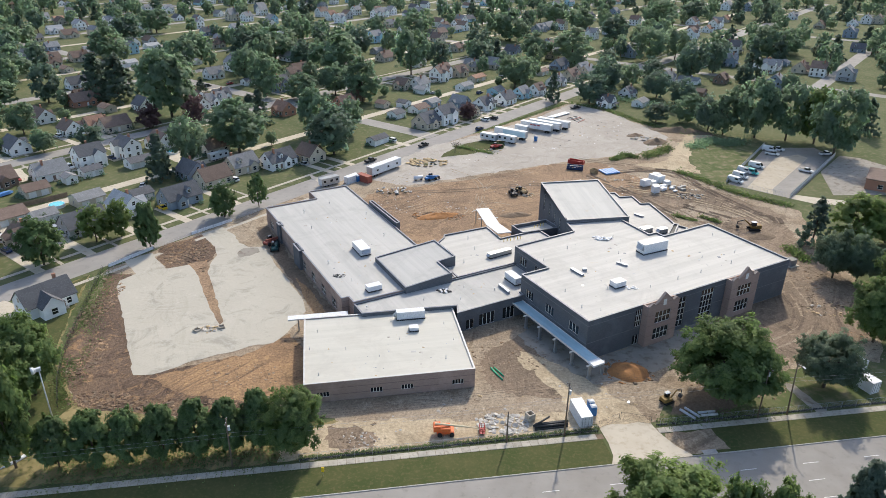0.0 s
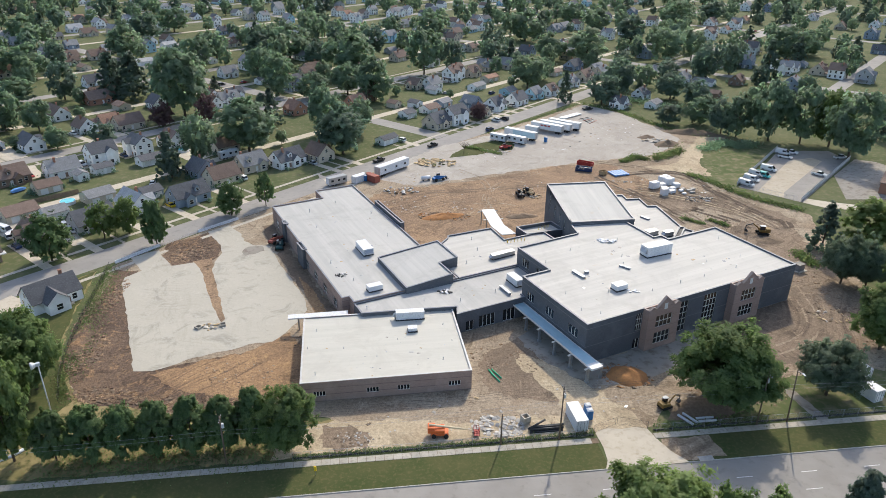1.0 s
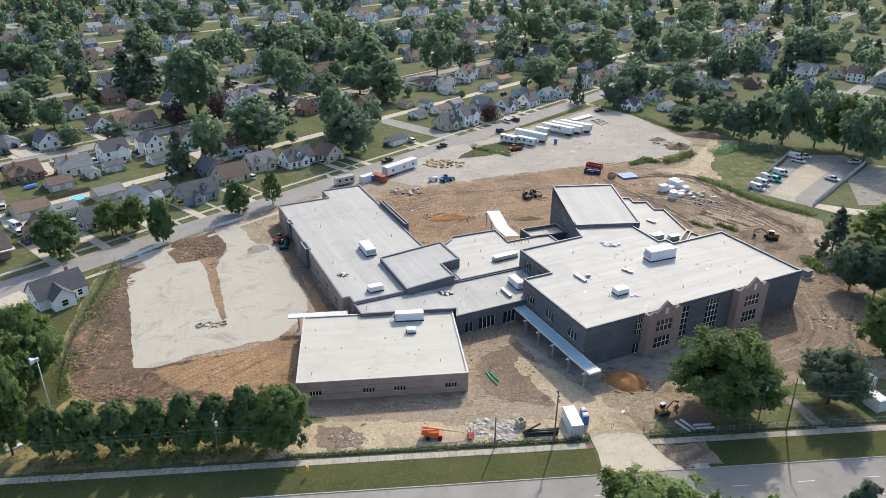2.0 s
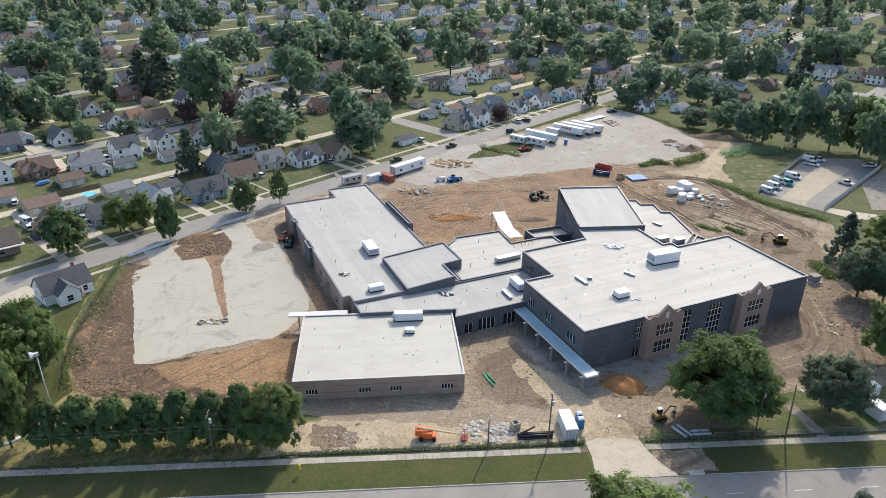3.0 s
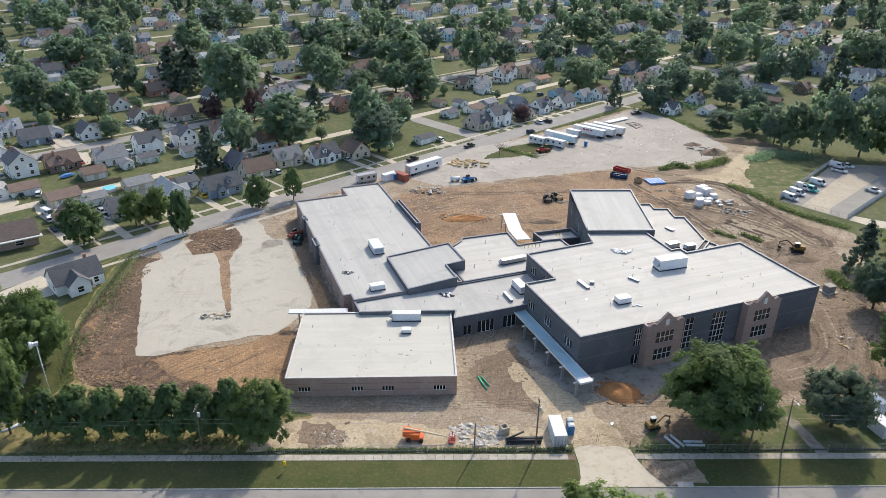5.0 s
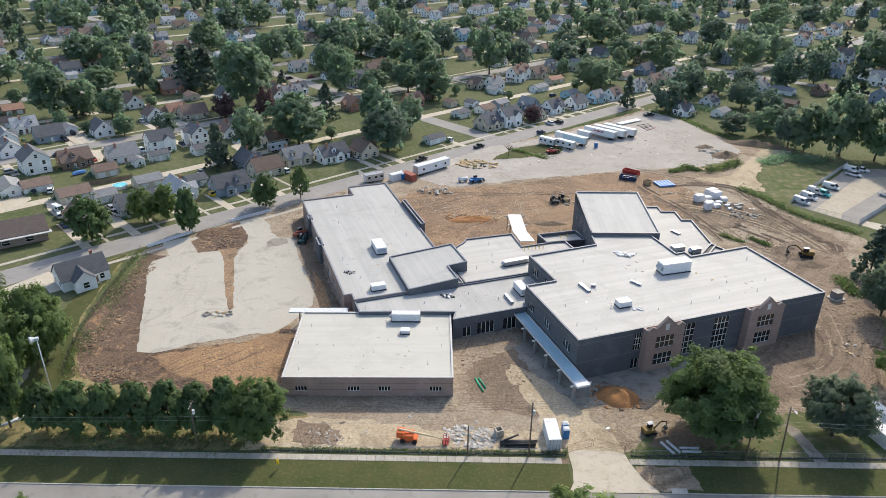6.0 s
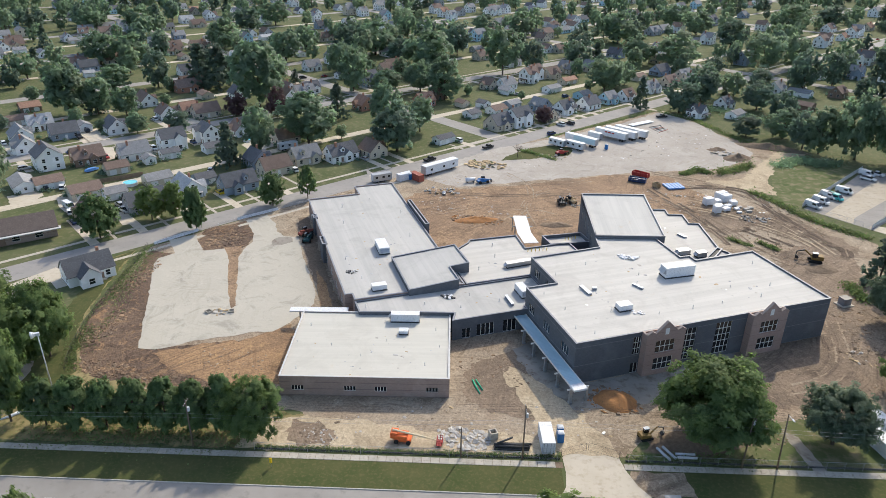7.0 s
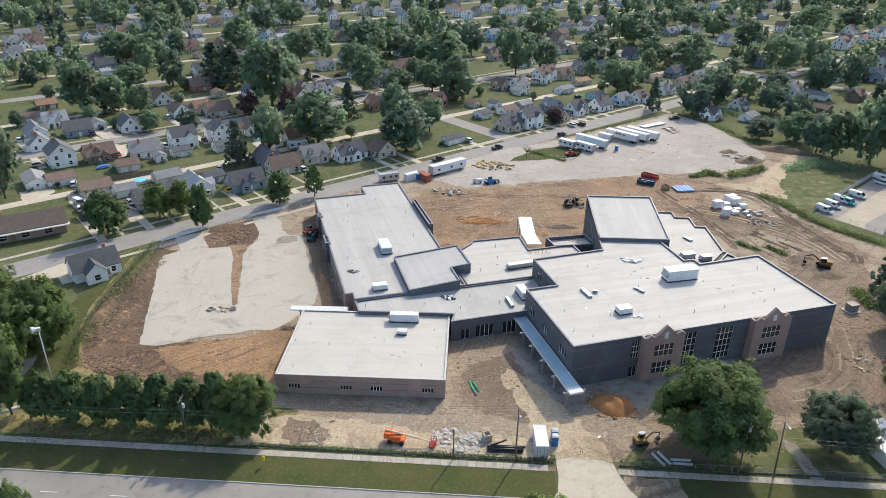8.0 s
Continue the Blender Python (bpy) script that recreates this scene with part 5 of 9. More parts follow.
home('two_storey', 237.5, 471.5, 'v', 9, 9, 'n', 'w')
home('two_storey', 248.8, 458.1, 'u', 10, 9, 'g', 'g')
home('two_storey', 350.6, 656.2, 'u', 10, 9, 'g', 's')
home('cottage', 316.3, 573.6, 'v', 10, 8, 'd', 's')
home('cottage', 394.8, 737.7, 'u', 13, 8, 'l', 'w')
home('two_storey', 418.8, 757.7, 'u', 11, 9, 'g', 'w')
home('cottage', 352.3, 716.7, 'u', 12, 9, 'n', 'b')
home('two_storey', 431.0, 758.9, 'u', 10, 9, 'n', 'b')
home('cottage', 355.6, 788.9, 'u', 12, 9, 'g', 'w')
home('cottage', -416.7, 453.7, 'u', 10, 8, 'g', 'w')
home('cottage', -397.5, 443.9, 'v', 9, 7, 'g', 'w')
home('cottage', -408.6, 467.4, 'u', 11, 8, 'n', 'w')
home('cottage', -379.0, 415.5, 'u', 11, 8, 'g', 'w')
home('garage', -379.6, 439.4, 'u', 8, 6, 'g', 'w')
home('cottage', -311.2, 410.3, 'u', 12, 8, 'g', 'w')
home('garage', -278.7, 381.2, 'u', 6, 5, 'l', 'w')
home('garage', -239.6, 278.1, 'u', 9, 7, 'n', 'b')
home('cottage', -204.7, 242.5, 'v', 10, 8, 'g', 'w')
home('cottage', -240.7, 323.7, 'u', 10, 8, 'n', 'b')


# ---- trees ----
def leaf_mesh(seed, n_clump, per, size, shape, n_bough, wide, trunk=False):
    """A crown of unit height and unit width: clumps spread through an uneven shell, each of many small leaf cards."""
    rng = np.random.default_rng(seed)
    boughs = []
    lump = rng.normal(size=(9, 3))
    lump /= np.linalg.norm(lump, axis=1)[:, None]
    while len(boughs) < n_bough:
        d = rng.normal(size=3)
        d /= np.linalg.norm(d)
        r = rng.uniform(0.3, 1.0) ** 0.4
        k = 0.74 + 0.36 * max(0, (lump @ d).max() - 0.55) / 0.45 + rng.normal() * 0.05
        if shape == "dome":
            k = 0.90 + 0.16 * max(0, (lump @ d).max() - 0.55) / 0.45 + rng.normal() * 0.04
            p = np.array((d[0] * 0.5 * r * k, d[1] * 0.5 * r * k, 0.50 + (d[2] * 0.52 if d[2] > 0 else d[2] * 0.24) * r * k))
        elif shape == "round":
            p = np.array((d[0] * 0.5 * r * k, d[1] * 0.5 * r * k, 0.54 + (d[2] if d[2] > 0 else d[2] * 0.85) * 0.46 * r * k))
        elif shape == "column":
            z = rng.uniform(0.22, 0.98)
            w = 0.5 * min(1, (1.06 - z) * 2.1) ** 0.7 * min(1, (z - 0.1) * 4.0) ** 0.5
            a = rng.uniform(0, 2 * math.pi)
            p = np.array((math.cos(a) * w * r * k, math.sin(a) * w * r * k, z))
        elif shape == "pine":
            z = rng.uniform(0.05, 1.0) ** 1.3
            w = 0.5 * (1.02 - z) ** 0.8 * (0.75 + 0.25 * math.sin(z * 42))
            a = rng.uniform(0, 2 * math.pi)
            p = np.array((math.cos(a) * w * r, math.sin(a) * w * r, z * 0.95 + 0.05))
        else:
            p = np.array((d[0] * 0.5 * r * k, d[1] * 0.5 * r * k, 0.62 + d[2] * 0.4 * r * k))
            if rng.random() < 0.5 and d[2] < 0.3:
                p[2] -= rng.uniform(0, 0.3)
        boughs.append(p)
    boughs = np.array(boughs)
    wide *= {"round": 1.0, "dome": 1.0, "column": 0.8, "pine": 0.62, "willow": 0.95}[shape]
    sub = np.repeat(boughs, -(-n_clump // n_bough), axis=0)
    cs = sub + rng.normal(size=sub.shape) * wide * (1, 1, 0.7)
    hub = np.repeat(sub, per, axis=0) - (0, 0, wide * 1.2)
    ctr = np.repeat(cs, per, axis=0) + rng.normal(size=(len(cs) * per, 3)) * wide * 0.42 * (1, 1, 0.7)
    n = len(ctr)
    out = ctr - np.array((0, 0, 0.5))
    out[:, 2] *= 0.7
    out /= np.linalg.norm(out, axis=1)[:, None] + 1e-6
    own = ctr - hub
    own /= np.linalg.norm(own, axis=1)[:, None] + 1e-6
    nrm = own * 0.8 + out * 0.35 + rng.normal(size=(n, 3)) * 0.45 + (0, 0, 0.55)
    nrm /= np.linalg.norm(nrm, axis=1)[:, None]
    s = np.cross(nrm, rng.normal(size=(n, 3)))
    s /= np.linalg.norm(s, axis=1)[:, None] + 1e-6
    t = np.cross(nrm, s)
    sz = size * rng.uniform(0.6, 1.4, size=(n, 1))
    droop = 1.6 if shape == "willow" else 1.0
    v = np.empty((n, 3, 3))
    v[:, 0] = ctr - s * sz * 0.6 - t * sz * 0.3
    v[:, 1] = ctr + s * sz * 0.6 - t * sz * 0.35
    v[:, 2] = ctr + t * sz * 0.7 * droop
    soft = own * 0.42 + out * 0.55 + rng.normal(size=(n, 3)) * 0.16 + (0, 0, 0.55)
    soft /= np.linalg.norm(soft, axis=1)[:, None]
    verts, normals = v.reshape(-1, 3), np.repeat(soft, 3, axis=0)
    wide, top = np.percentile(np.hypot(verts[:, 0], verts[:, 1]), 98.5), np.percentile(verts[:, 2], 99.6)
    verts = verts * (0.5 / wide, 0.5 / wide, 1 / top)
    faces = np.arange(3 * n).reshape(n, 3)
    if trunk:
        # a short stem down to the ground
        k = np.arange(5) * 2 * math.pi / 5
        low = np.stack((np.cos(k) * 0.03, np.sin(k) * 0.03, k * 0 - 0.01), 1)
        high = np.stack((np.cos(k) * 0.018, np.sin(k) * 0.018, k * 0 + 0.55), 1)
        base = len(verts)
        verts = np.concatenate((verts, low, high))
        ring = np.stack((np.cos(k), np.sin(k), k * 0), 1)
        normals = np.concatenate((normals, ring, ring))
        i = np.arange(5)
        j = (i + 1) % 5
        faces = np.concatenate((faces, np.stack((base + i, base + j, base + 5 + j), 1), np.stack((base + i, base + 5 + j, base + 5 + i), 1)))
    return verts, faces, n, normals


def card_mesh(verts, faces, mats, index=None, normals=None):
    me = bpy.data.meshes.new("crown")
    me.from_pydata(verts.tolist(), [], faces.tolist(), shade_flat=normals is None)
    for k in mats:
        me.materials.append(MATS[k])
    if index is not None:
        me.polygons.foreach_set("material_index", index)
    if normals is not None:
        me.normals_split_custom_set_from_vertices(normals.tolist())
    return me


def trunk_mesh(seed, h, r, shape):
    rnd = random.Random(seed)
    bm = bmesh.new()
    top = 0.9 if shape in ("pine", "column") else 0.45
    tube(bm, (0, 0, -0.05), (0.01, 0, top * 0.5), r, r * 0.75, 8)
    tube(bm, (0.01, 0, top * 0.5), (0, 0.01, top), r * 0.75, r * 0.4, 8)
    if shape not in ("pine",):
        for k in range(6):
            a = k * 1.05 + rnd.uniform(-0.3, 0.3)
            z = top * rnd.uniform(0.45, 0.95)
            tube(bm, (0, 0, z), (math.cos(a) * 0.3, math.sin(a) * 0.3, z + rnd.uniform(0.12, 0.3)), r * 0.42, r * 0.12, 5)
    return mesh_of(bm, "bark", True)


KINDS = {"silver": ("round", "leaf_silver"), "maple": ("round", "leaf_maple"), "green": ("round", "leaf_oak"), "deep": ("round", "leaf_row"), "lime": ("round", "leaf_lime"), "oak": ("dome", "leaf_oak"), "light": ("round", "leaf_light"), "dark": ("round", "leaf_dark"),
         "willow": ("willow", "leaf_maple"), "column": ("column", "leaf_row"), "row": ("column", "leaf_row"), "pine": ("pine", "leaf_pine"), "maroon": ("round", "leaf_maroon")}
LABELS = {"silver": "dense greyish green broadleaf tree with glossy leaves", "lime": "bright green broadleaf tree with an airy crown", "deep": "dense deep green broadleaf tree with a round crown", "green": "leafy deep green broadleaf tree with a rounded crown", "maple": "full green broadleaf tree with a rounded crown", "oak": "very large old broadleaf tree with a wide crown", "light": "light green broadleaf tree with an airy crown",
          "dark": "dense dark green broadleaf tree with a round crown", "willow": "tall tree with drooping light-edged branches", "column": "narrow upright dark green street tree",
          "row": "leafy green tree in a planted row", "pine": "tall dark green conical conifer", "maroon": "dark purple-leaved garden tree"}
CROWNS, TRUNKS, TREES = {}, {}, []


FAR = []


def tree(kind, x, y, h, w, lod=None, far=False):
    rnd = random.Random(int(x * 31 + y * 17))
    d = math.hypot(x - 15, y)
    w = min(w, h * 1.35)
    TREES.append((x, y, w / 2))
    if lod is None:
        lod = 0 if d < 215 else 1 if d < 430 else 2
    # Near trees take leaf colours without the haze tint.
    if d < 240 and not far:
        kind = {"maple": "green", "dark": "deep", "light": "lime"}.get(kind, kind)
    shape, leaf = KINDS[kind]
    var = rnd.randrange(2 if lod == 0 else 3)
    big = lod == 0 and w > 10.5
    key = (shape, leaf, lod, var, far, big)
    if key not in CROWNS:
        n, per, size, nb, wide = (900, 46, 0.025, 160, 0.062) if big else ((420, 42, 0.040, 120, 0.078), (270, 22, 0.045, 110, 0.072), (190, 13, 0.061, 90, 0.074), (74, 10, 0.100, 52, 0.080))[lod]
        if shape == "column" and lod == 0:
            n, per, size, nb, wide = 600, 44, 0.04, 120, 0.08
        if shape == "pine":
            n, nb = int(n * 0.8), nb * 2
        verts, faces, leaves, normals = leaf_mesh(101 + len(CROWNS), n, per, size, shape, nb, wide, far)
        index = [0] * leaves + [1] * (len(faces) - leaves)
        CROWNS[key] = (verts, faces, index, leaf, normals) if far else card_mesh(verts, faces, [leaf, "bark"], index, normals)
    tk = (shape, var)
    if tk not in TRUNKS:
        TRUNKS[tk] = trunk_mesh(11 + len(TRUNKS), 1, 0.024, shape)
    turn = rnd.uniform(0, 360)
    if far:
        FAR.append((CROWNS[key], x, y, w, h, turn))
        return None
    name = "conifer" if kind == "pine" else "tree"
    ob = thing(name, LABELS[kind], "tree", "", pose(x, y, 0, 0, 0, turn) @ Matrix.Diagonal((w, w, h, 1)))
    part("trunk", TRUNKS[tk], "bark", ob)
    part("crown", CROWNS[key], leaf, ob)
    return ob


tree('light', 32.3, 76.8, 17.4, 19.5)
tree('maple', -49.3, 65.2, 14.9, 5.1)
tree('pine', 65.3, 84.3, 14.0, 8.6)
tree('green', 48.3, 76.2, 16.2, 7.5)
tree('green', 41.8, 76.2, 17.0, 7.5)
tree('green', -78.7, 93.4, 22.7, 10.3)
tree('oak', 55.6, 118.6, 17.8, 21.4)
tree('silver', 78.2, 123.0, 13.6, 14.4)
tree('pine', 109.2, 197.0, 15.5, 11.5)
tree('silver', 104.8, 174.8, 14.8, 13.0)
tree('silver', 110.6, 173.0, 13.5, 11.0)
tree('green', 98.5, 141.5, 16.2, 15.0)
tree('lime', 124.6, 201.5, 15.0, 16.9)
tree('lime', 133.0, 199.7, 15.2, 14.1)
tree('silver', 117.7, 172.6, 10.5, 7.2)
tree('green', 113.0, 154.1, 17.5, 15.7)
tree('maple', 161.0, 291.2, 28.8, 22.4)
tree('pine', 174.0, 331.7, 19.8, 8.2)
tree('pine', 192.1, 324.8, 17.5, 12.3)
tree('green', -89.5, 107.7, 17.8, 15.0)
tree('green', -87.0, 114.2, 18.3, 13.2)
tree('green', -102.4, 114.0, 18.4, 16.9)
tree('dark', -117.8, 173.4, 14.9, 12.6)
tree('column', -92.3, 185.8, 14.1, 7.6)
tree('silver', -172.0, 189.9, 27.8, 14.9)
tree('light', -110.4, 189.5, 11.5, 9.8)
tree('light', -104.6, 193.7, 12.2, 9.0)
tree('dark', -77.7, 210.8, 12.2, 9.9)
tree('column', -68.8, 220.3, 11.9, 6.7)
tree('pine', -112.0, 245.0, 18.0, 12.0)
tree('light', -106.7, 260.3, 21.5, 14.6)
tree('green', 160.8, 309.2, 25.5, 20.1)
tree('dark', -53.1, 281.1, 20.7, 23.8)
tree('maple', 150.1, 313.9, 26.0, 19.0)
tree('maple', -93.1, 280.9, 23.1, 27.0)
tree('maple', 137.3, 317.5, 27.5, 21.8)
tree('maple', 124.4, 322.7, 20.4, 16.3)
tree('maple', -174.9, 277.1, 8.9, 9.9)
tree('dark', -156.2, 280.4, 11.4, 11.4)
tree('maple', -193.3, 278.4, 5.2, 7.6)
tree('dark', 119.0, 328.0, 17.0, 15.4)
tree('maple', -66.6, 309.9, 22.3, 18.2)
tree('light', -51.0, 312.6, 17.2, 14.4)
tree('willow', -226.2, 296.9, 24.0, 22.6)
tree('maple', -198.8, 303.8, 14.4, 13.5)
tree('maple', 114.3, 344.5, 14.2, 16.7)
tree('maple', -215.1, 304.1, 17.7, 16.2)
tree('pine', -216.4, 303.8, 13.7, 10.9)
tree('dark', 98.3, 343.7, 9.7, 16.3)
tree('maroon', -146.0, 316.3, 11.9, 12.3)
tree('maroon', -125.8, 319.9, 15.2, 11.0)
tree('pine', -96.0, 325.2, 18.0, 12.6)
tree('maroon', 4.4, 343.0, 8.5, 9.5)
tree('willow', -143.5, 337.1, 33.1, 30.0)
tree('dark', 118.7, 374.7, 16.1, 17.5)
tree('dark', 71.4, 382.0, 17.1, 18.6)
tree('pine', 51.6, 384.9, 17.3, 9.7)
tree('maple', -237.1, 348.1, 15.2, 21.4)
tree('maple', -53.3, 377.7, 23.8, 20.3)
tree('dark', 112.3, 398.5, 15.4, 18.6)
tree('dark', 84.1, 402.8, 21.2, 22.0)
tree('dark', -220.9, 365.1, 20.9, 19.5)
tree('pine', -196.3, 369.6, 24.9, 18.9)
tree('pine', -185.5, 371.6, 24.9, 23.7)
tree('maple', -88.1, 382.4, 14.2, 19.0)
tree('maple', -108.9, 385.8, 23.6, 19.2)
tree('maple', -70.8, 392.9, 16.9, 22.5)
tree('light', 32.6, 415.0, 20.4, 21.6)
tree('pine', 183.4, 447.7, 27.1, 16.8)
tree('dark', 146.1, 448.7, 25.2, 21.1)
tree('maple', -130.8, 421.6, 22.2, 17.4)
tree('dark', 169.5, 475.2, 20.1, 18.0)
tree('maple', -296.8, 417.1, 21.1, 30.6)
tree('maple', -31.8, 455.0, 30.6, 25.3)
tree('maple', -274.2, 421.4, 20.1, 27.1)
tree('maple', -79.2, 449.6, 26.5, 34.5)
tree('dark', -14.6, 471.7, 19.4, 19.5)
tree('maple', -182.9, 459.2, 22.2, 22.8)
tree('dark', 102.6, 494.5, 11.2, 19.1)
tree('dark', -104.1, 474.7, 16.9, 23.1)
tree('light', 136.6, 515.5, 24.0, 28.1)
tree('light', 80.0, 510.8, 24.1, 33.0)
tree('maple', 229.0, 533.6, 24.2, 33.6)
tree('light', 158.1, 526.2, 22.0, 21.8)
tree('maple', 55.0, 516.9, 19.5, 24.0)
tree('dark', -150.0, 499.1, 19.7, 28.5)
tree('maple', -132.0, 502.7, 23.6, 32.6)
tree('maple', -248.0, 491.4, 22.6, 27.9)
tree('dark', -73.6, 514.5, 23.8, 22.6)
tree('maple', 252.8, 556.0, 19.2, 28.7)
tree('light', -296.0, 486.6, 12.4, 13.2)
tree('dark', 12.6, 531.7, 20.1, 22.8)
tree('light', -197.2, 527.4, 14.6, 34.6)
tree('dark', 126.5, 593.9, 23.8, 24.7)
tree('maple', -397.8, 543.8, 20.0, 41.7)
tree('maple', -358.1, 552.2, 20.1, 41.9)
tree('maple', 41.8, 605.5, 24.6, 32.6)
tree('dark', -268.5, 571.3, 21.2, 28.2)
tree('maple', -39.7, 620.0, 20.0, 29.1)
tree('dark', -73.2, 629.8, 16.6, 24.8)
tree('light', 109.3, 669.1, 21.8, 30.4)
tree('maple', -266.4, 623.9, 21.8, 35.6)
tree('light', -152.0, 649.0, 17.3, 31.0)
tree('maple', 191.1, 705.1, 25.0, 41.9)
tree('maple', 94.5, 723.4, 19.3, 38.3)
tree('dark', 240.5, 755.8, 21.3, 50.2)
tree('pine', 289.4, 766.7, 24.0, 16.8)
# the row along the main road
for k, (a, hh, ww) in enumerate(((-53.4, 10.6, 6.4), (-47.1, 11.0, 7.6), (-41.3, 10.8, 7.0), (-35.3, 11.4, 7.4), (-29.3, 11.8, 7.0), (-23.8, 11.4, 7.4), (-18.2, 13.0, 6.8), (-12.0, 12.6, 11.4))):
    x, y = M(a, 105.0 if k < 7 else 103.8)
    tree("row" if k < 7 else "maple", x, y, hh, ww)
# far gardens and woods
rnd = random.Random(77)


def clear(x, y, r):
    for hx, hy, hr in HOMES:
        if (hx - x) ** 2 + (hy - y) ** 2 < (hr + r) ** 2:
            return False
    return True


def on_street(x, y, pad):
    a, b = U.inv(x, y)
    if any(abs(b - s) < 4.5 + pad for s in (V0, 300, 410, 520, 630, 740, 850, 960)):
        return True
    return any(abs(a - s) < 4.5 + pad for s in (-6, 243, 478, 714, 950))


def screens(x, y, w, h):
    """Whether a tree here would hide a known house from the camera."""
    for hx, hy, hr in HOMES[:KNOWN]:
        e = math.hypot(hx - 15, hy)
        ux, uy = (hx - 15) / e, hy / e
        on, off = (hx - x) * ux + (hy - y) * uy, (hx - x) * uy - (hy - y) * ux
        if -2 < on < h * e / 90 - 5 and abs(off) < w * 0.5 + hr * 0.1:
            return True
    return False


def in_view(x, y):
    return 0 < y < 1250 and -1.02 * y - 30 < x - 10 < 0.66 * y + 50


FAR_MATS = ["siding_w", "siding_b", "siding_g", "siding_l", "shingle_g", "shingle_d", "shingle_n", "shingle_o", "glass"]
far_bm = bmesh.new()
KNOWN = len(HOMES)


def far_home(x, y):
    """A house far off, joined with the other far ones."""
    HOMES.append((x, y, 5))
    L, W, tall = rnd.choice((9, 10, 12)), rnd.choice((7, 8)), rnd.random() < 0.45
    h, rise = (5.2 if tall else 2.9), W * 0.4
    m = pose(x, y, 0, 0, 0, 53.6 + rnd.choice((0, 90)) + rnd.uniform(-2, 2))
    n0, v0 = len(far_bm.faces), len(far_bm.verts)
    gable_body(far_bm, L, W, h, rise)
    n1 = len(far_bm.faces)
    gable_roof(far_bm, L, W, h, rise)
    n2 = len(far_bm.faces)
    for z in ((0.9, 3.6) if tall else (0.9,)):
        for k in (-0.3, 0, 0.3):
            box(far_bm, L * k - 0.5, -W / 2 - 0.05, z, L * k + 0.5, -W / 2 + 0.02, z + 1.4)
        for k in (-0.25, 0.25):
            box(far_bm, -L / 2 - 0.05, W * k - 0.5, z, -L / 2 + 0.02, W * k + 0.5, z + 1.4)
    far_bm.faces.ensure_lookup_table()
    far_bm.verts.ensure_lookup_table()
    wall, roof = rnd.choice((0, 0, 0, 0, 1, 2, 3)), rnd.choice((4, 4, 4, 5, 5, 6, 6))
    for k in range(n0, len(far_bm.faces)):
        far_bm.faces[k].material_index = wall if k < n1 else roof if k < n2 else 8
    for k in range(v0, len(far_bm.verts)):
        far_bm.verts[k].co = m @ far_bm.verts[k].co


# more houses along the far streets
for b in (410, 520, 630, 740, 850):
    for side in (-1, 1):
        a = -240.0
        while a < 1000:
            a += rnd.uniform(14, 19)
            x, y = U(a, b + side * rnd.uniform(15, 19))
            if not in_view(x, y) or on_street(x, y, 5) or not clear(x, y, 7):
                continue
            if math.hypot(x - 15, y) < 480 or rnd.random() < 0.48:
                continue
            if math.hypot(x - 15, y) < 560 and len(HOMES) < 212:
                home(rnd.choice(("cottage", "cottage", "two_storey")), round(x, 1), round(y, 1), rnd.choice("uv"), rnd.choice((9, 10, 11, 12)), rnd.choice((7, 8)), rnd.choice("gggddnnl"), rnd.choice("wwwwwwbgsl"))
            else:
                far_home(x, y)
count = 0
for k in range(14000):
    y = rnd.uniform(240, 1200)
    x = rnd.uniform(-1.02 * y - 30, 0.66 * y + 60)
    d = math.hypot(x - 15, y)
    a, b = U.inv(x, y)
    if b < 202 and (a < 330 or b < 30) and x < 120:
        continue
    if x > 60 and y < 400:
        continue
    if on_street(x, y, 1.0) or not clear(x, y, 1.0):
        continue
    w = rnd.uniform(9, 18)
    if d < 430:
        if rnd.random() > 0.3:
            continue
        w = rnd.uniform(3.5, 9)
    h = w * rnd.uniform(0.95, 1.3)
    if any((tx - x) ** 2 + (ty - y) ** 2 < (0.8 * (tr + w / 2)) ** 2 for tx, ty, tr in TREES):
        continue
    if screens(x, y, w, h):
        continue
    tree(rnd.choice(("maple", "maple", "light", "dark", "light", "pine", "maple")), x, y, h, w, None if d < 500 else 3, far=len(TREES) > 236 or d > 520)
    count += 1
    if count > 1180:
        break
solid("far_houses", far_bm, FAR_MATS, "rows of small far houses among garden trees", "houses", kind="stuff")
vs, fs, idx, base = [], [], [], 0
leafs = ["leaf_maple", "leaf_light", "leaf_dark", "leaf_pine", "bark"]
ns = []
for (cv, cf, ci, leaf, cn), x, y, w, h, turn in FAR:
    c, s = math.cos(radians(turn)), math.sin(radians(turn))
    p = cv * (w, w, h)
    vs.append(np.stack((x + p[:, 0] * c - p[:, 1] * s, y + p[:, 0] * s + p[:, 1] * c, p[:, 2]), 1))
    ns.append(np.stack((cn[:, 0] * c - cn[:, 1] * s, cn[:, 0] * s + cn[:, 1] * c, cn[:, 2]), 1))
    fs.append(cf + base)
    idx += [leafs.index(leaf) if k == 0 else 4 for k in ci]
    base += len(cv)
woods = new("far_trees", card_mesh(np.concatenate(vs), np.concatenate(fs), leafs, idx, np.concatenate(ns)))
tagged(woods, "dense green far garden and street trees", "trees", kind="stuff")

# ---- footpath, fences and poles along the main road ----
path = tagged(new("sidewalk"), "pale concrete footpath of square slabs", "footpath", kind="structure")
bm = bmesh.new()
box(bm, -430, 98.25, -0.05, 46.4, 99.7, 0.045, M.m(0, 0))
box(bm, 57.4, 98.25, -0.05, 520, 99.7, 0.045, M.m(0, 0))
part("bed", bm, "soil_rut", path, "dark earth in the joints")
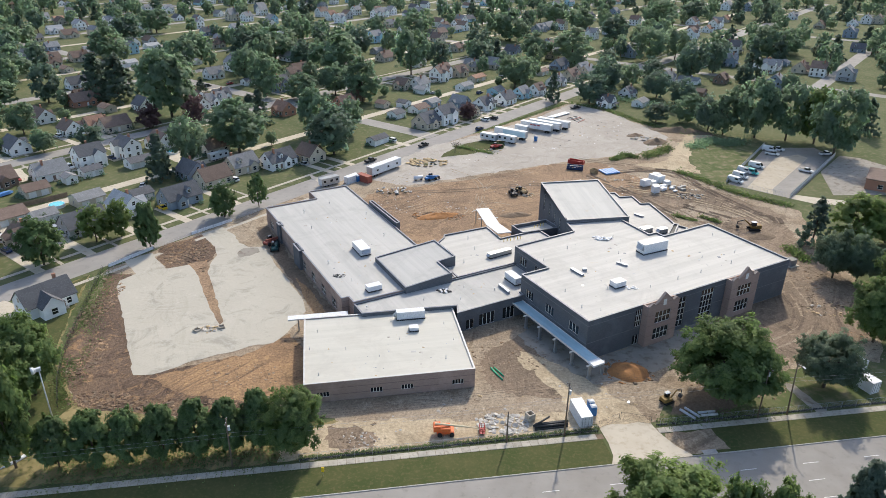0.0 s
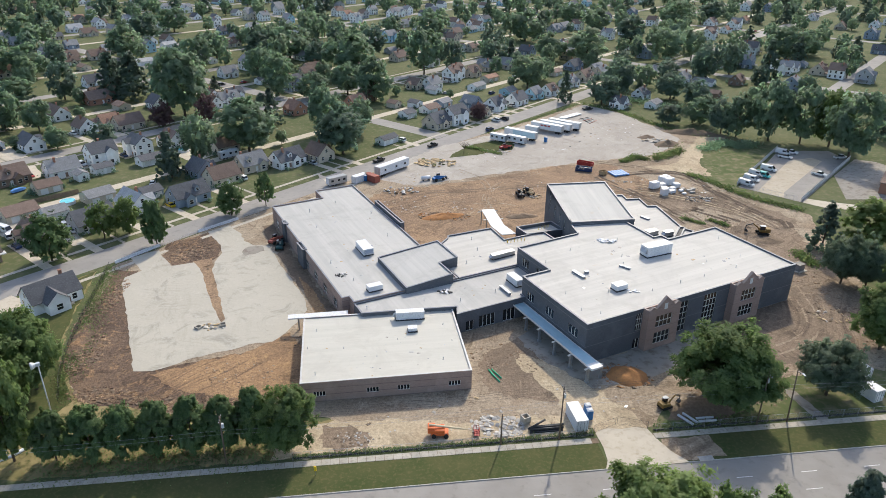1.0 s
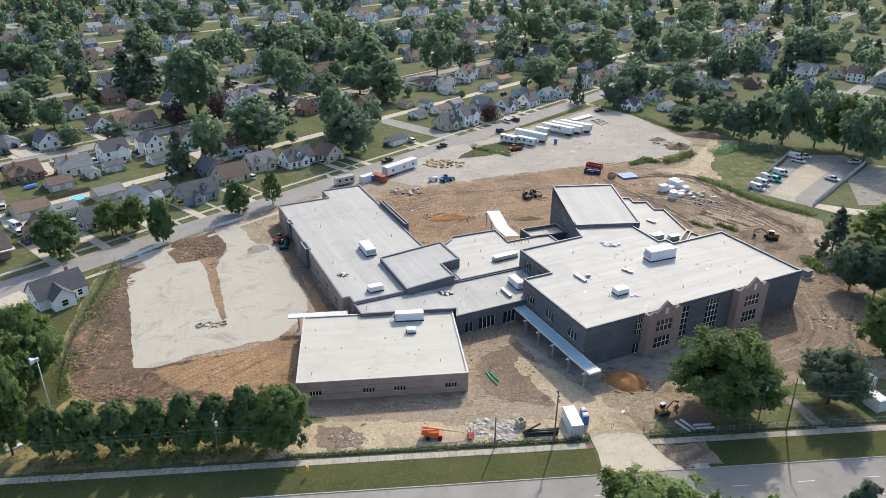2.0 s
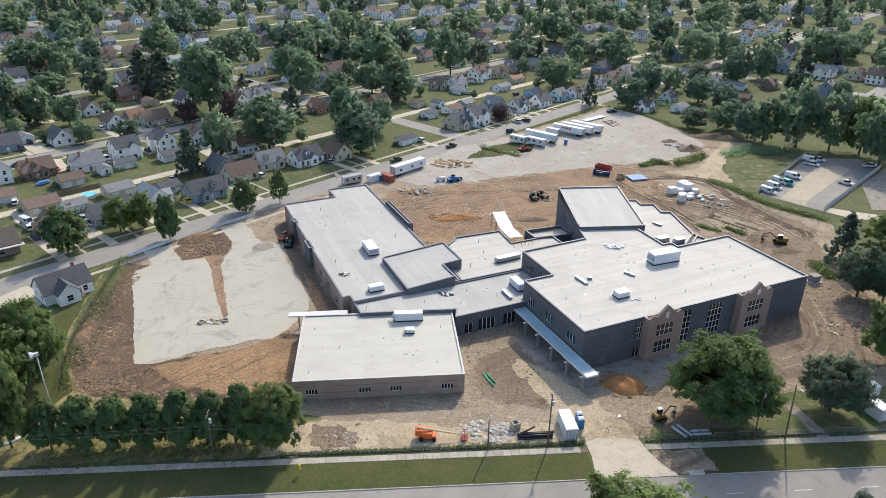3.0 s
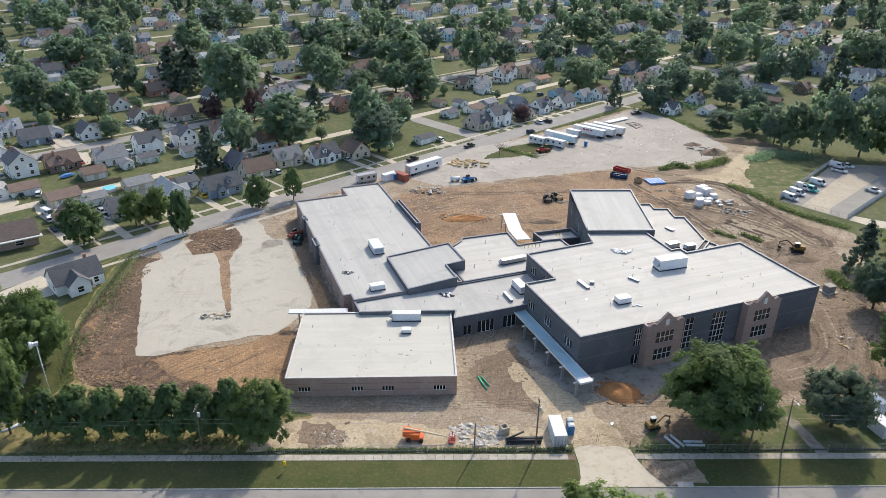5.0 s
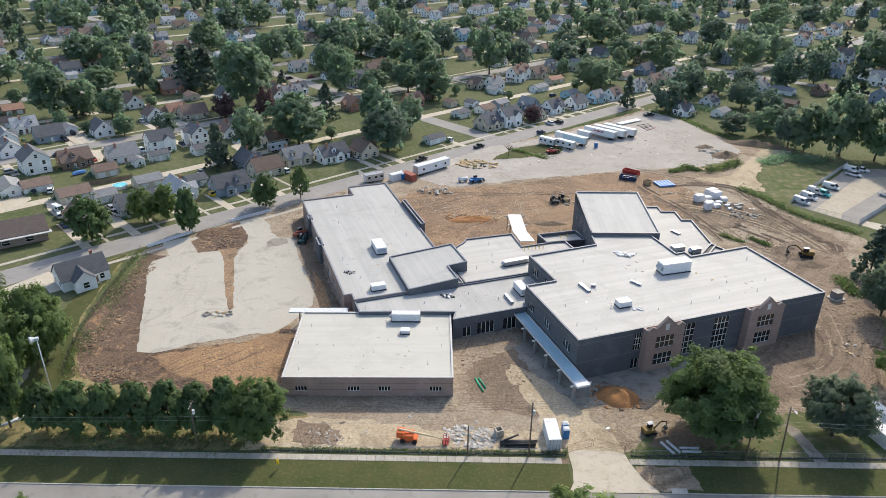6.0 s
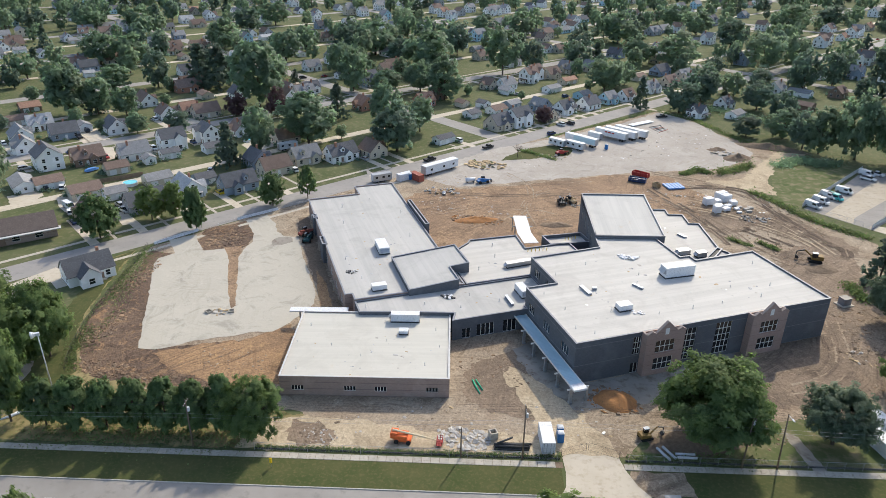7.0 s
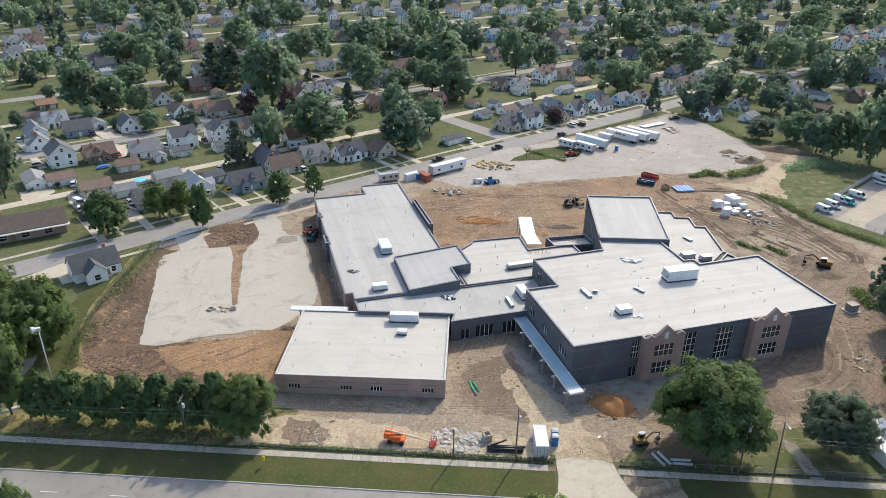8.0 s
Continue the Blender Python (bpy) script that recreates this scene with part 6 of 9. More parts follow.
bm = bmesh.new()
box(bm, 0.02, 0.0, 0.0, 1.60, 1.5, 0.08)
slab_me = mesh_of(bm, "slab")
rs = random.Random(5)
for a0, n in ((-82.9, 78), (57.6, 38)):
    for k in range(n):
        ob = part("slab", slab_me, "slab", path)
        ob.matrix_world = M.m(a0 + 1.64 * k, 98.22, 0.005 + rs.uniform(0, 0.012), rs.uniform(-0.3, 0.3))


def pole_set(a, b, h, arm=True, lean=0.0, lamp=False):
    ob = thing("utility_pole", "brown wooden utility pole beside the footpath", "utility pole", "poles along the road", M.m(a, b))
    bm = bmesh.new()
    tube(bm, (0, 0, -0.1), (lean, 0, h), 0.17, 0.11, 10)
    part("pole", bm, "wood_pole", ob, smooth=True)
    if arm:
        bm = bmesh.new()
        box(bm, lean - 0.07, -1.1, h - 0.75, lean + 0.07, 1.1, h - 0.6)
        part("crossarm", bm, "wood_pole", ob)
        for y in (-1.0, -0.4, 0.4, 1.0):
            bm = bmesh.new()
            tube(bm, (lean, y, h - 0.6), (lean, y, h - 0.38), 0.06, 0.04, 6)
            part("insulator", bm, "lamp_grey", ob)
        bm = bmesh.new()
        tube(bm, (lean + 0.32, 0.1, h - 2.6), (lean + 0.32, 0.1, h - 1.7), 0.24, 0.24, 10)
        part("transformer", bm, "lamp_grey", ob, "grey cylindrical transformer")
    if lamp:
        bm = bmesh.new()
        tube(bm, (lean, 0, h - 0.2), (lean, -1.6, h + 0.15), 0.04, 0.04, 6)
        box(bm, lean - 0.15, -2.2, h + 0.08, lean + 0.15, -1.5, h + 0.24)
        part("lamp_arm", bm, "lamp_grey", ob)
    return ob


POLES = ((-128, 100.6, 11.5), (-22.8, 100.6, 10.8), (39.0, 100.1, 12.3), (79.0, 99.8, 12.6), (150, 99.8, 12.0), (250, 99.8, 12))
for a, b, h in POLES:
    pole_set(a, b, h)
pole_set(27.6, 99.9, 7.2, arm=False)
pole_set(85.4, 99.8, 12.6, arm=False, lean=-0.6, lamp=True)
wires = thing("power_lines", "thin sagging power and telephone wires between poles", "wires")
for k, (off, dz) in enumerate(((-1.0, -0.35), (-0.4, -0.35), (0.4, -0.35), (1.0, -0.35), (0.12, -3.2), (0.15, -4.1))):
    cu = bpy.data.curves.new("wire", "CURVE")
    cu.dimensions, cu.bevel_depth, cu.bevel_resolution = "3D", 0.012 if k < 4 else 0.017, 0
    pts = []
    for (a0, b0, h0), (a1, b1, h1) in zip(POLES, POLES[1:]):
        for f in [i / 8 for i in range(8)]:
            x, y = M(a0 + (a1 - a0) * f, b0 + (b1 - b0) * f + off)
            pts.append((x, y, h0 + (h1 - h0) * f + dz - 4 * f * (1 - f) * (a1 - a0) * 0.012))
    sp = cu.splines.new("POLY")
    sp.points.add(len(pts) - 1)
    for q, v in zip(sp.points, pts):
        q.co = (*v, 1)
    cu.materials.append(MATS["dark_metal" if k < 4 else "galv"])
    w = new("wire", cu)
    w.parent = wires


def wire_fence(name, pts, step, h, label, post_r=0.035, rails=(1.0,), mesh_rows=0, material="galv"):
    """Posts with rails and strands following a line of points."""
    ob = thing(name, label, "fence")
    run = []
    for (x0, y0), (x1, y1) in zip(pts, pts[1:]):
        n = max(1, round(math.hypot(x1 - x0, y1 - y0) / step))
        run += [(x0 + (x1 - x0) * k / n, y0 + (y1 - y0) * k / n) for k in range(n)]
    run.append(pts[-1])
    bm = bmesh.new()
    tube(bm, (0, 0, -0.1), (0, 0, h), post_r, post_r, 6)
    me = mesh_of(bm, material)
    for x, y in run:
        q = part("post", me, material, ob)
        q.location = (x, y, 0)
    for f in rails:
        bm = bmesh.new()
        for (x0, y0), (x1, y1) in zip(pts, pts[1:]):
            tube(bm, (x0, y0, h * f), (x1, y1, h * f), 0.022, 0.022, 5, False)
        part("rail", bm, material, ob)
    if mesh_rows:
        bm = bmesh.new()
        for (x0, y0), (x1, y1) in zip(run, run[1:]):
            n = max(2, int(math.hypot(x1 - x0, y1 - y0) / 0.35))
            for k in range(n):
                f0, f1 = k / n, min(1, (k + 2.5) / n)
                for za, zb in ((0.05, h), (h, 0.05)):
                    tube(bm, (x0 + (x1 - x0) * f0, y0 + (y1 - y0) * f0, za), (x0 + (x1 - x0) * f1, y0 + (y1 - y0) * f1, zb), 0.008, 0.008, 3, False)
        tagged(part("wire_mesh", bm, material, ob), kind="stuff")
    return ob


wire_fence("site_fence", [M(-11, 100.2), M(45.5, 100.2)], 3.3, 1.8, "temporary chain-link fence behind the footpath", mesh_rows=1)
wire_fence("site_fence", [M(58.5, 100.2), M(150, 100.2)], 3.3, 1.8, "temporary chain-link fence behind the footpath", mesh_rows=1)
wire_fence("west_fence", [(-99.5, 170.5), (-96, 157), (-92.4, 143), (-88, 127), (-84, 117.5), (-80, 110)], 3.0, 1.8, "green-grown chain-link fence along the west boundary", mesh_rows=1, material="dark_metal")
wire_fence("street_fence", [(-97.5, 172.5), (-82, 197), (-64, 220)], 3.0, 1.2, "low orange-tagged barrier fence along the street", rails=(1.0, 0.5))
gate = thing("site_gate", "open chain-link gate panels across the drive", "gate")
for a0, a1, b0, b1 in ((46.3, 51.2, 101.2, 103.0), (51.6, 57.0, 103.2, 101.0)):
    span = lambda f: M(a0 + (a1 - a0) * f, b0 + (b1 - b0) * f)
    bm = bmesh.new()
    tube(bm, (*span(0), 0.15), (*span(1), 0.15), 0.02, 0.02, 6)
    panel = part("gate_panel", bm, "dark_metal", gate)
    for f in (0, 1):
        bm = bmesh.new()
        tube(bm, (*span(f), 0), (*span(f), 1.9), 0.035, 0.035, 6)
        part("post", bm, "dark_metal", panel)
    bm = bmesh.new()
    tube(bm, (*span(0), 1.85), (*span(1), 1.85), 0.02, 0.02, 6)
    part("rail", bm, "dark_metal", panel)
    bm = bmesh.new()
    for k in range(16):
        f0, f1 = k / 16, min(1, k / 16 + 0.12)
        for za, zb in ((0.15, 1.85), (1.85, 0.15)):
            tube(bm, (*span(f0), za), (*span(f1), zb), 0.006, 0.006, 3, False)
    tagged(part("wire_mesh", bm, "dark_metal", panel), kind="stuff")
# dark erosion-control strips
for pts in ([M(-11, 100.6), M(46, 100.6)], [M(58, 100.6), M(120, 100.7)]):
    bm = bmesh.new()
    (x0, y0), (x1, y1) = pts
    tube(bm, (x0, y0, 0.12), (x1, y1, 0.12), 0.17, 0.17, 7)
    solid("silt_sock", bm, "dark_metal", "black erosion-control sock lying along the fence", "silt sock")
for pts in ([(-98.5, 173.8), (-91, 186)], [(-83, 197), (-75, 207)]):
    (x0, y0), (x1, y1) = pts
    d = Vector((x1 - x0, y1 - y0)).normalized()
    n = Vector((-d.y, d.x))
    k = 0.0
    while k < (Vector(pts[1]) - Vector(pts[0])).length:
        c = Vector(pts[0]) + d * k
        bm = bmesh.new()
        prism(bm, [(-0.3, 0), (0.3, 0), (0.3, 0.15), (0.12, 0.4), (0.08, 0.85), (-0.08, 0.85), (-0.12, 0.4), (-0.3, 0.15)], -1, 1)
        bmesh.ops.transform(bm, matrix=pose(c.x, c.y, 0, 0, 0, math.degrees(math.atan2(d.y, d.x))) @ Matrix(((0, 0, 1, 0), (1, 0, 0, 0), (0, 1, 0, 0), (0, 0, 0, 1))), verts=bm.verts)
        solid("barrier", bm, "wrap_white", "white plastic road barrier by the street", "barrier", group="barriers by the street")
        k += 2.1

# tall siren-like lamp at the west corner
lampp = thing("flood_lamp", "tall grey pole with a white flood lamp head", "lamp", "", pose(-75.7, 101.8, 0, 0, 0, 40))
bm = bmesh.new()
tube(bm, (0, 0, -0.1), (0, 0, 15.2), 0.16, 0.09, 10)
part("pole", bm, "lamp_grey", lampp, smooth=True)
bm = bmesh.new()
tube(bm, (-0.45, 0, 15.4), (-0.75, 0, 15.4), 0.34, 0.62, 16)
tube(bm, (-0.75, 0, 15.4), (-1.25, 0, 15.4), 0.62, 0.72, 16)
part("horn", bm, "wrap_white", lampp, smooth=True)
bm = bmesh.new()
box(bm, -0.5, -0.3, 15.1, 0.35, 0.3, 15.7)
part("housing", bm, "lamp_grey", lampp)

# ---- rooftop plant ----
def panelled(bm, x0, y0, z0, x1, y1, z1, n, rim=0.06, deep=0.03):
    """A box in one piece whose long sides are made of framed panels."""
    xs = [x0 + (x1 - x0) * k / n for k in range(n + 1)]
    g = {(k, y, z): bm.verts.new((xs[k], (y0, y1)[y], (z0, z1)[z])) for k in range(n + 1) for y in (0, 1) for z in (0, 1)}
    pan = []
    for k in range(n):
        pan.append(bm.faces.new((g[k, 0, 0], g[k + 1, 0, 0], g[k + 1, 0, 1], g[k, 0, 1])))
        pan.append(bm.faces.new((g[k + 1, 1, 0], g[k, 1, 0], g[k, 1, 1], g[k + 1, 1, 1])))
        bm.faces.new((g[k, 0, 1], g[k + 1, 0, 1], g[k + 1, 1, 1], g[k, 1, 1]))
        bm.faces.new((g[k, 1, 0], g[k + 1, 1, 0], g[k + 1, 0, 0], g[k, 0, 0]))
    pan.append(bm.faces.new((g[0, 1, 0], g[0, 0, 0], g[0, 0, 1], g[0, 1, 1])))
    pan.append(bm.faces.new((g[n, 0, 0], g[n, 1, 0], g[n, 1, 1], g[n, 0, 1])))
    for f in pan:
        f.normal_update()
    bmesh.ops.inset_individual(bm, faces=pan, thickness=rim, depth=-deep)


def rooftop_unit(x, y, z, L, W, H, ang, material="unit_white", hood=True, label="white metal rooftop air handler on the flat roof"):
    ob = thing("rooftop_unit", label, "rooftop unit", "plant on the roofs", pose(x, y, z, 0, 0, ang))
    bm = bmesh.new()
    box(bm, -L / 2 - 0.1, -W / 2 - 0.1, -0.02, L / 2 + 0.1, W / 2 + 0.1, 0.3)
    part("curb", bm, "dark_metal", ob)
    bm = bmesh.new()
    panelled(bm, -L / 2, -W / 2, 0.3, L / 2, W / 2, H, max(2, int(L / 1.1)))
    part("casing", bm, material, ob)
    bm = bmesh.new()
    box(bm, -L / 2 - 0.05, -W / 2 - 0.05, H, L / 2 + 0.05, W / 2 + 0.05, H + 0.06)
    part("lid", bm, material, ob)
    if hood:
        bm = bmesh.new()
        vs = [bm.verts.new(p) for p in ((-L / 2, -W * .4, H * .85), (-L / 2, W * .4, H * .85), (-L / 2 - .7, W * .4, H * .5), (-L / 2 - .7, -W * .4, H * .5),
                                        (-L / 2, -W * .4, H * .4), (-L / 2, W * .4, H * .4))]
        for q in ((0, 1, 2, 3), (3, 2, 5, 4), (0, 3, 4), (1, 5, 2), (0, 4, 5, 1)):
            bm.faces.new([vs[k] for k in q])
        part("hood", bm, "galv", ob)
        for k in range(0):
            bm = bmesh.new()
            cx = -L / 2 + (k + 0.5) * L / max(1, int(L / 3))
            tube(bm, (cx, 0, H + 0.06), (cx, 0, H + 0.14), W * 0.26, W * 0.26, 14)
            part("fan", bm, "galv", ob)
    return ob


rooftop_unit(-11.2, 140.6, 4.55, 6.6, 1.7, 2.1, 11.4)
rooftop_unit(-10.1, 135.2, 4.55, 2.0, 1.5, 1.0, 11.4, hood=False, label="small white exhaust unit on the flat roof")
rooftop_unit(-27.2, 174.6, 5.55, 6.6, 2.9, 2.0, 119, "unit_white")
rooftop_unit(-21.2, 152.2, 5.55, 3.6, 1.9, 1.5, 30, "wrap_white", False, "rooftop unit wrapped in white plastic sheeting")
rooftop_unit(14.2, 159.0, 5.15, 4.8, 2.1, 2.0, 120)
rooftop_unit(11.4, 174.1, 5.4, 7.2, 1.5, 1.3, 33, "galv", True, "grey duct unit on the middle roof")
rooftop_unit(51.7, 168.9, 10.1, 8.0, 2.9, 2.9, 27)
rooftop_unit(38.4, 148.3, 10.1, 3.2, 2.2, 1.5, 30, "unit_white", False, "small white unit with torn wrapping on the roof")
rooftop_unit(55.5, 189.6, 6.5, 3.6, 1.9, 1.5, 30, "galv")
rooftop_unit(60.2, 189.3, 6.5, 2.8, 1.7, 1.5, 30, "galv")


def roof_box(x, y, z, L, W, H, ang, material, label, name="roof_curb"):
    ob = thing(name, label, "roof curb", "", pose(x, y, z, 0, 0, ang))
    bm = bmesh.new()
    box(bm, -L / 2, -W / 2, -0.02, L / 2, W / 2, H)
    bmesh.ops.bevel(bm, geom=bm.edges[:], offset=0.04, segments=1, affect="EDGES")
    part("curb", bm, "coping_dark", ob)
    bm = bmesh.new()
    box(bm, -L / 2 - 0.05, -W / 2 - 0.05, H, L / 2 + 0.05, W / 2 + 0.05, H + 0.08)
    part("lid", bm, material, ob)


roof_box(29.6, 155.0, 10.1, 4.3, 0.9, 0.45, -57, "unit_white", "long white curb cover on the flat roof")
roof_box(31.7, 156.2, 10.1, 1.0, 0.8, 0.6, 10, "unit_white", "small white curb cover on the flat roof")
roof_box(11.6, 154.4, 5.15, 4.6, 0.7, 0.6, -61, "unit_white", "long white duct curb on the link roof")
roof_box(56.4, 202.4, 6.5, 3.0, 1.0, 0.4, -48, "unit_white", "white curb cover on the low roof")
roof_box(41.4, 160.4, 10.1, 1.6, 0.7, 0.4, -30, "unit_white", "pair of small roof curbs")
roof_box(42.6, 159.4, 10.1, 1.2, 0.7, 0.4, -30, "unit_white", "pair of small roof curbs")
vent_bm = bmesh.new()
tube(vent_bm, (0, 0, -0.02), (0, 0, 0.7), 0.07, 0.07, 8)
tube(vent_bm, (0, 0, 0.0), (0, 0, 0.12), 0.28, 0.1, 8)
vent_me = mesh_of(vent_bm, "galv")
cap_bm = bmesh.new()
tube(cap_bm, (0, 0, 0.7), (0, 0, 0.95), 0.16, 0.1, 8)
cap_me = mesh_of(cap_bm, "lamp_grey")
rv = random.Random(9)


def vent(x, y, z, s=1.0):
    ob = thing("roof_vent", "small grey vent pipe standing on the roof", "vent pipe", "vent pipes on the roofs", pose(x, y, z, rz=rv.uniform(0, 90)) @ Matrix.Scale(s, 4))
    part("pipe", vent_me, "galv", ob)
    part("cap", cap_me, "lamp_grey", ob)


for a, b in ((3, 6), (6, 3), (12, 21), (14, 10), (20, 33), (3, 22), (27, 20), (33, 6), (36, 33), (58, 10), (62, 21), (41, 6), (48, 12), (52, 6), (30, 24), (10, 30), (4.5, 14), (24, 6)):
    vent(*B(a, b), 10.1, rv.uniform(0.6, 1.0))
for a, b in ((3, 3), (9, 12), (16, 8), (30, 5), (32, 19), (3, 20), (21, 14), (26, 21), (33, 12), (1.2, 13), (20, 22)):
    vent(*A(a, b), 4.55, rv.uniform(0.5, 0.8))
for a, b in ((4, 20), (8, 45), (25, 30), (20, 62), (27, 48), (6, 8), (10, 58)):
    vent(*D(a, b), 5.55, rv.uniform(0.7, 1.2))
for a, b in ((4, -6.4), (18, -9), (30, -8), (36, -13), (44, -9), (26, -13)):
    vent(*D(a, b), 5.15, rv.uniform(0.7, 1.1))
for a, b in ((37, 4), (44, 10), (50, 4), (46, 17), (58, 6)):
    vent(*D(a, b), 5.4, rv.uniform(0.8, 1.2))


def litter(x, y, z, r, n, mats, label, name, flat=0.35, seed=3, size=(0.25, 0.9)):
    """A loose heap of broken or bundled pieces, each its own part, sharing a few shapes."""
    r0 = random.Random(seed)
    ob = thing(name, label, "pile", "", pose(x, y, z))
    shapes = []
    for k in range(5):
        bm = bmesh.new()
        bmesh.ops.create_icosphere(bm, subdivisions=1, radius=0.5)
        for v in bm.verts:
            v.co = Vector((v.co.x * r0.uniform(0.7, 1.3), v.co.y * r0.uniform(0.7, 1.3), v.co.z * flat * r0.uniform(0.7, 1.4)))
        shapes.append(mesh_of(bm, mats[k % len(mats)]))
    for k in range(n):
        d, a = r * math.sqrt(r0.random()), r0.uniform(0, 6.28)
        s = r0.uniform(*size)
        lift = max(0, (1 - d / r)) * 0.7 * flat * r0.random() * r * 0.4
        q = part("chunk", shapes[k % 5], "rubble", ob)
        q.matrix_local = pose(d * math.cos(a) * 1.5, d * math.sin(a) * 0.8, s * flat * 0.4 + lift, r0.uniform(-25, 25), r0.uniform(-25, 25), r0.uniform(0, 360)) @ Matrix.Scale(s, 4)
    return ob


litter(9.2, 108.6, 0, 3.8, 150, ("rubble",), "spread of broken pale concrete slabs on bare soil", "rubble_pile", 0.16, 4, (0.4, 1.3))
litter(-18.3, 102.9, 0, 3.0, 110, ("rubble", "soil_rut", "soil_rut"), "low spread of grey rubble and earth", "rubble_pile", 0.22, 5, (0.15, 0.6))
litter(95.2, 156.8, 0, 4.5, 40, ("lumber", "soil_rut", "rubble"), "roots and broken stone strewn over dark soil", "scrap_pile", 0.25, 41, (0.3, 1.1))
litter(83.9, 238.1, 0, 4.0, 60, ("rubble", "dark_metal"), "spread of grey broken rubble on soil", "rubble_pile", 0.3, 6, (0.4, 1.2))
litter(-24, 238.5, 0, 4.5, 40, ("rubble", "galv", "lumber"), "heap of building offcuts and pipes", "scrap_pile", 0.4, 7, (0.5, 1.8))
litter(-13, 272, 0, 6.0, 60, ("lumber", "lumber", "weed_ground"), "spread of broken lumber pallets", "lumber_pile", 0.25, 8, (0.8, 2.6))
litter(-31.1, 159.5, 5.55, 1.2, 40, ("dark_metal", "galv"), "small heap of dark metal offcuts on the roof", "scrap_pile", 0.35, 9, (0.2, 0.7))
litter(39.5, 176.3, 10.1, 2.0, 26, ("wrap_white",), "crumpled white plastic sheeting on the roof", "plastic_sheet", 0.35, 10, (0.4, 1.4))
litter(-3.4, 153.0, 5.15, 1.3, 22, ("wrap_white", "dark_metal"), "wrapped parts lying on the link roof", "roof_parts", 0.4, 11, (0.4, 1.1))
litter(41.6, 147.6, 10.1, 1.2, 16, ("wrap_white",), "torn white wrapping on the roof", "plastic_sheet", 0.3, 12, (0.3, 0.9))
litter(11.5, 290.5, 0, 4.5, 40, ("rubble", "lumber"), "scattered boards and rubble in the yard", "scrap_pile", 0.2, 13, (0.5, 1.5))
litter(86, 312, 0, 5.0, 40, ("rubble", "lumber"), "scattered pale concrete blocks in the yard", "rubble_pile", 0.3, 14, (0.6, 1.8))
litter(20.5, 199.0, 0, 2.5, 24, ("lumber", "rubble"), "scattered boards on the soil", "lumber_pile", 0.2, 15, (0.4, 1.2))
litter(24.5, 236.5, 0, 2.5, 30, ("lumber", "rubble", "dark_metal"), "heap of boards behind the hall", "scrap_pile", 0.25, 16, (0.5, 1.4))
litter(-59.5, 141.0, 0.05, 2.2, 24, ("lumber", "rubble"), "boards and inlet frames on the gravel", "lumber_pile", 0.25, 17, (0.4, 1.2))
litter(60, 255, 0, 2.5, 24, ("rubble", "lumber"), "scattered offcuts on the soil", "scrap_pile", 0.25, 18, (0.4, 1.1))


def heap(name, x, y, rx, ry, h, material, label, seed, turn=0):
    bm = bmesh.new()
    n, rings = 28, 9
    off = Vector((seed * 7.3, 1.7, 0))
    rows = []
    for k in range(rings + 1):
        f = k / rings
        row = []
        for i in range(n):
            a = 2 * math.pi * i / n
            j = 1 + 0.22 * noise.noise(Vector((math.cos(a), math.sin(a), seed)) * 1.3)
            px, py = math.cos(a) * rx * f * j, math.sin(a) * ry * f * j
            z = h * max(0, 1 - f ** 1.4) * (0.85 + 0.5 * noise.noise(Vector((px, py, 0)) * 0.45 + off)) + 0.18 * noise.noise(Vector((px, py, 0)) * 1.4 + off) * (1 - f)
            row.append(bm.verts.new((px, py, max(z, 0.01) if k < rings else -0.05)))
        rows.append(row)
    for r0, r1 in zip(rows, rows[1:]):
        for i in range(n):
            j = (i + 1) % n
            bm.faces.new((r0[i], r1[i], r1[j], r0[j]))
    bmesh.ops.remove_doubles(bm, verts=bm.verts, dist=0.02)
    ob = solid(name, bm, material, label, "soil heap", smooth=True)
    ob.matrix_world = pose(x, y, 0, 0, 0, turn)
    return ob


heap("soil_mound", 37.4, 127.2, 4.7, 3.9, 2.1, "clay_heap", "orange clay soil heap in front of the school", 1)
heap("soil_mound", -7.0, 215, 7.5, 2.8, 1.2, "clay_heap", "low orange clay ridge in the rear yard", 2, 20)
heap("soil_mound", 19.0, 217, 5.5, 2.4, 0.9, "soil_rut", "low brown soil ridge in the rear yard", 3, 10)
heap("soil_mound", 89, 307, 7, 4, 2.2, "soil_rut", "grey-brown soil heap at the yard edge", 4, 30)
heap("soil_mound", 82, 318, 5, 2.4, 1.2, "soil_rut", "low dark soil heap at the yard edge", 5, 20)
heap("soil_mound", 106, 326, 16, 4, 2.4, "soil_rut", "long dark soil bank below the trees", 6, -15)
heap("soil_mound", -85, 187, 6, 4, 0.8, "soil_dark", "low mound of dark topsoil by the street", 7, 50)
heap("soil_mound", -88, 133, 2.6, 9, 0.6, "soil_dark", "low ridge of dark topsoil along the fence", 8, 18)
heap("soil_mound", 96, 203, 5, 3, 0.9, "soil_rut", "churned soil beside the excavator", 9, 20)


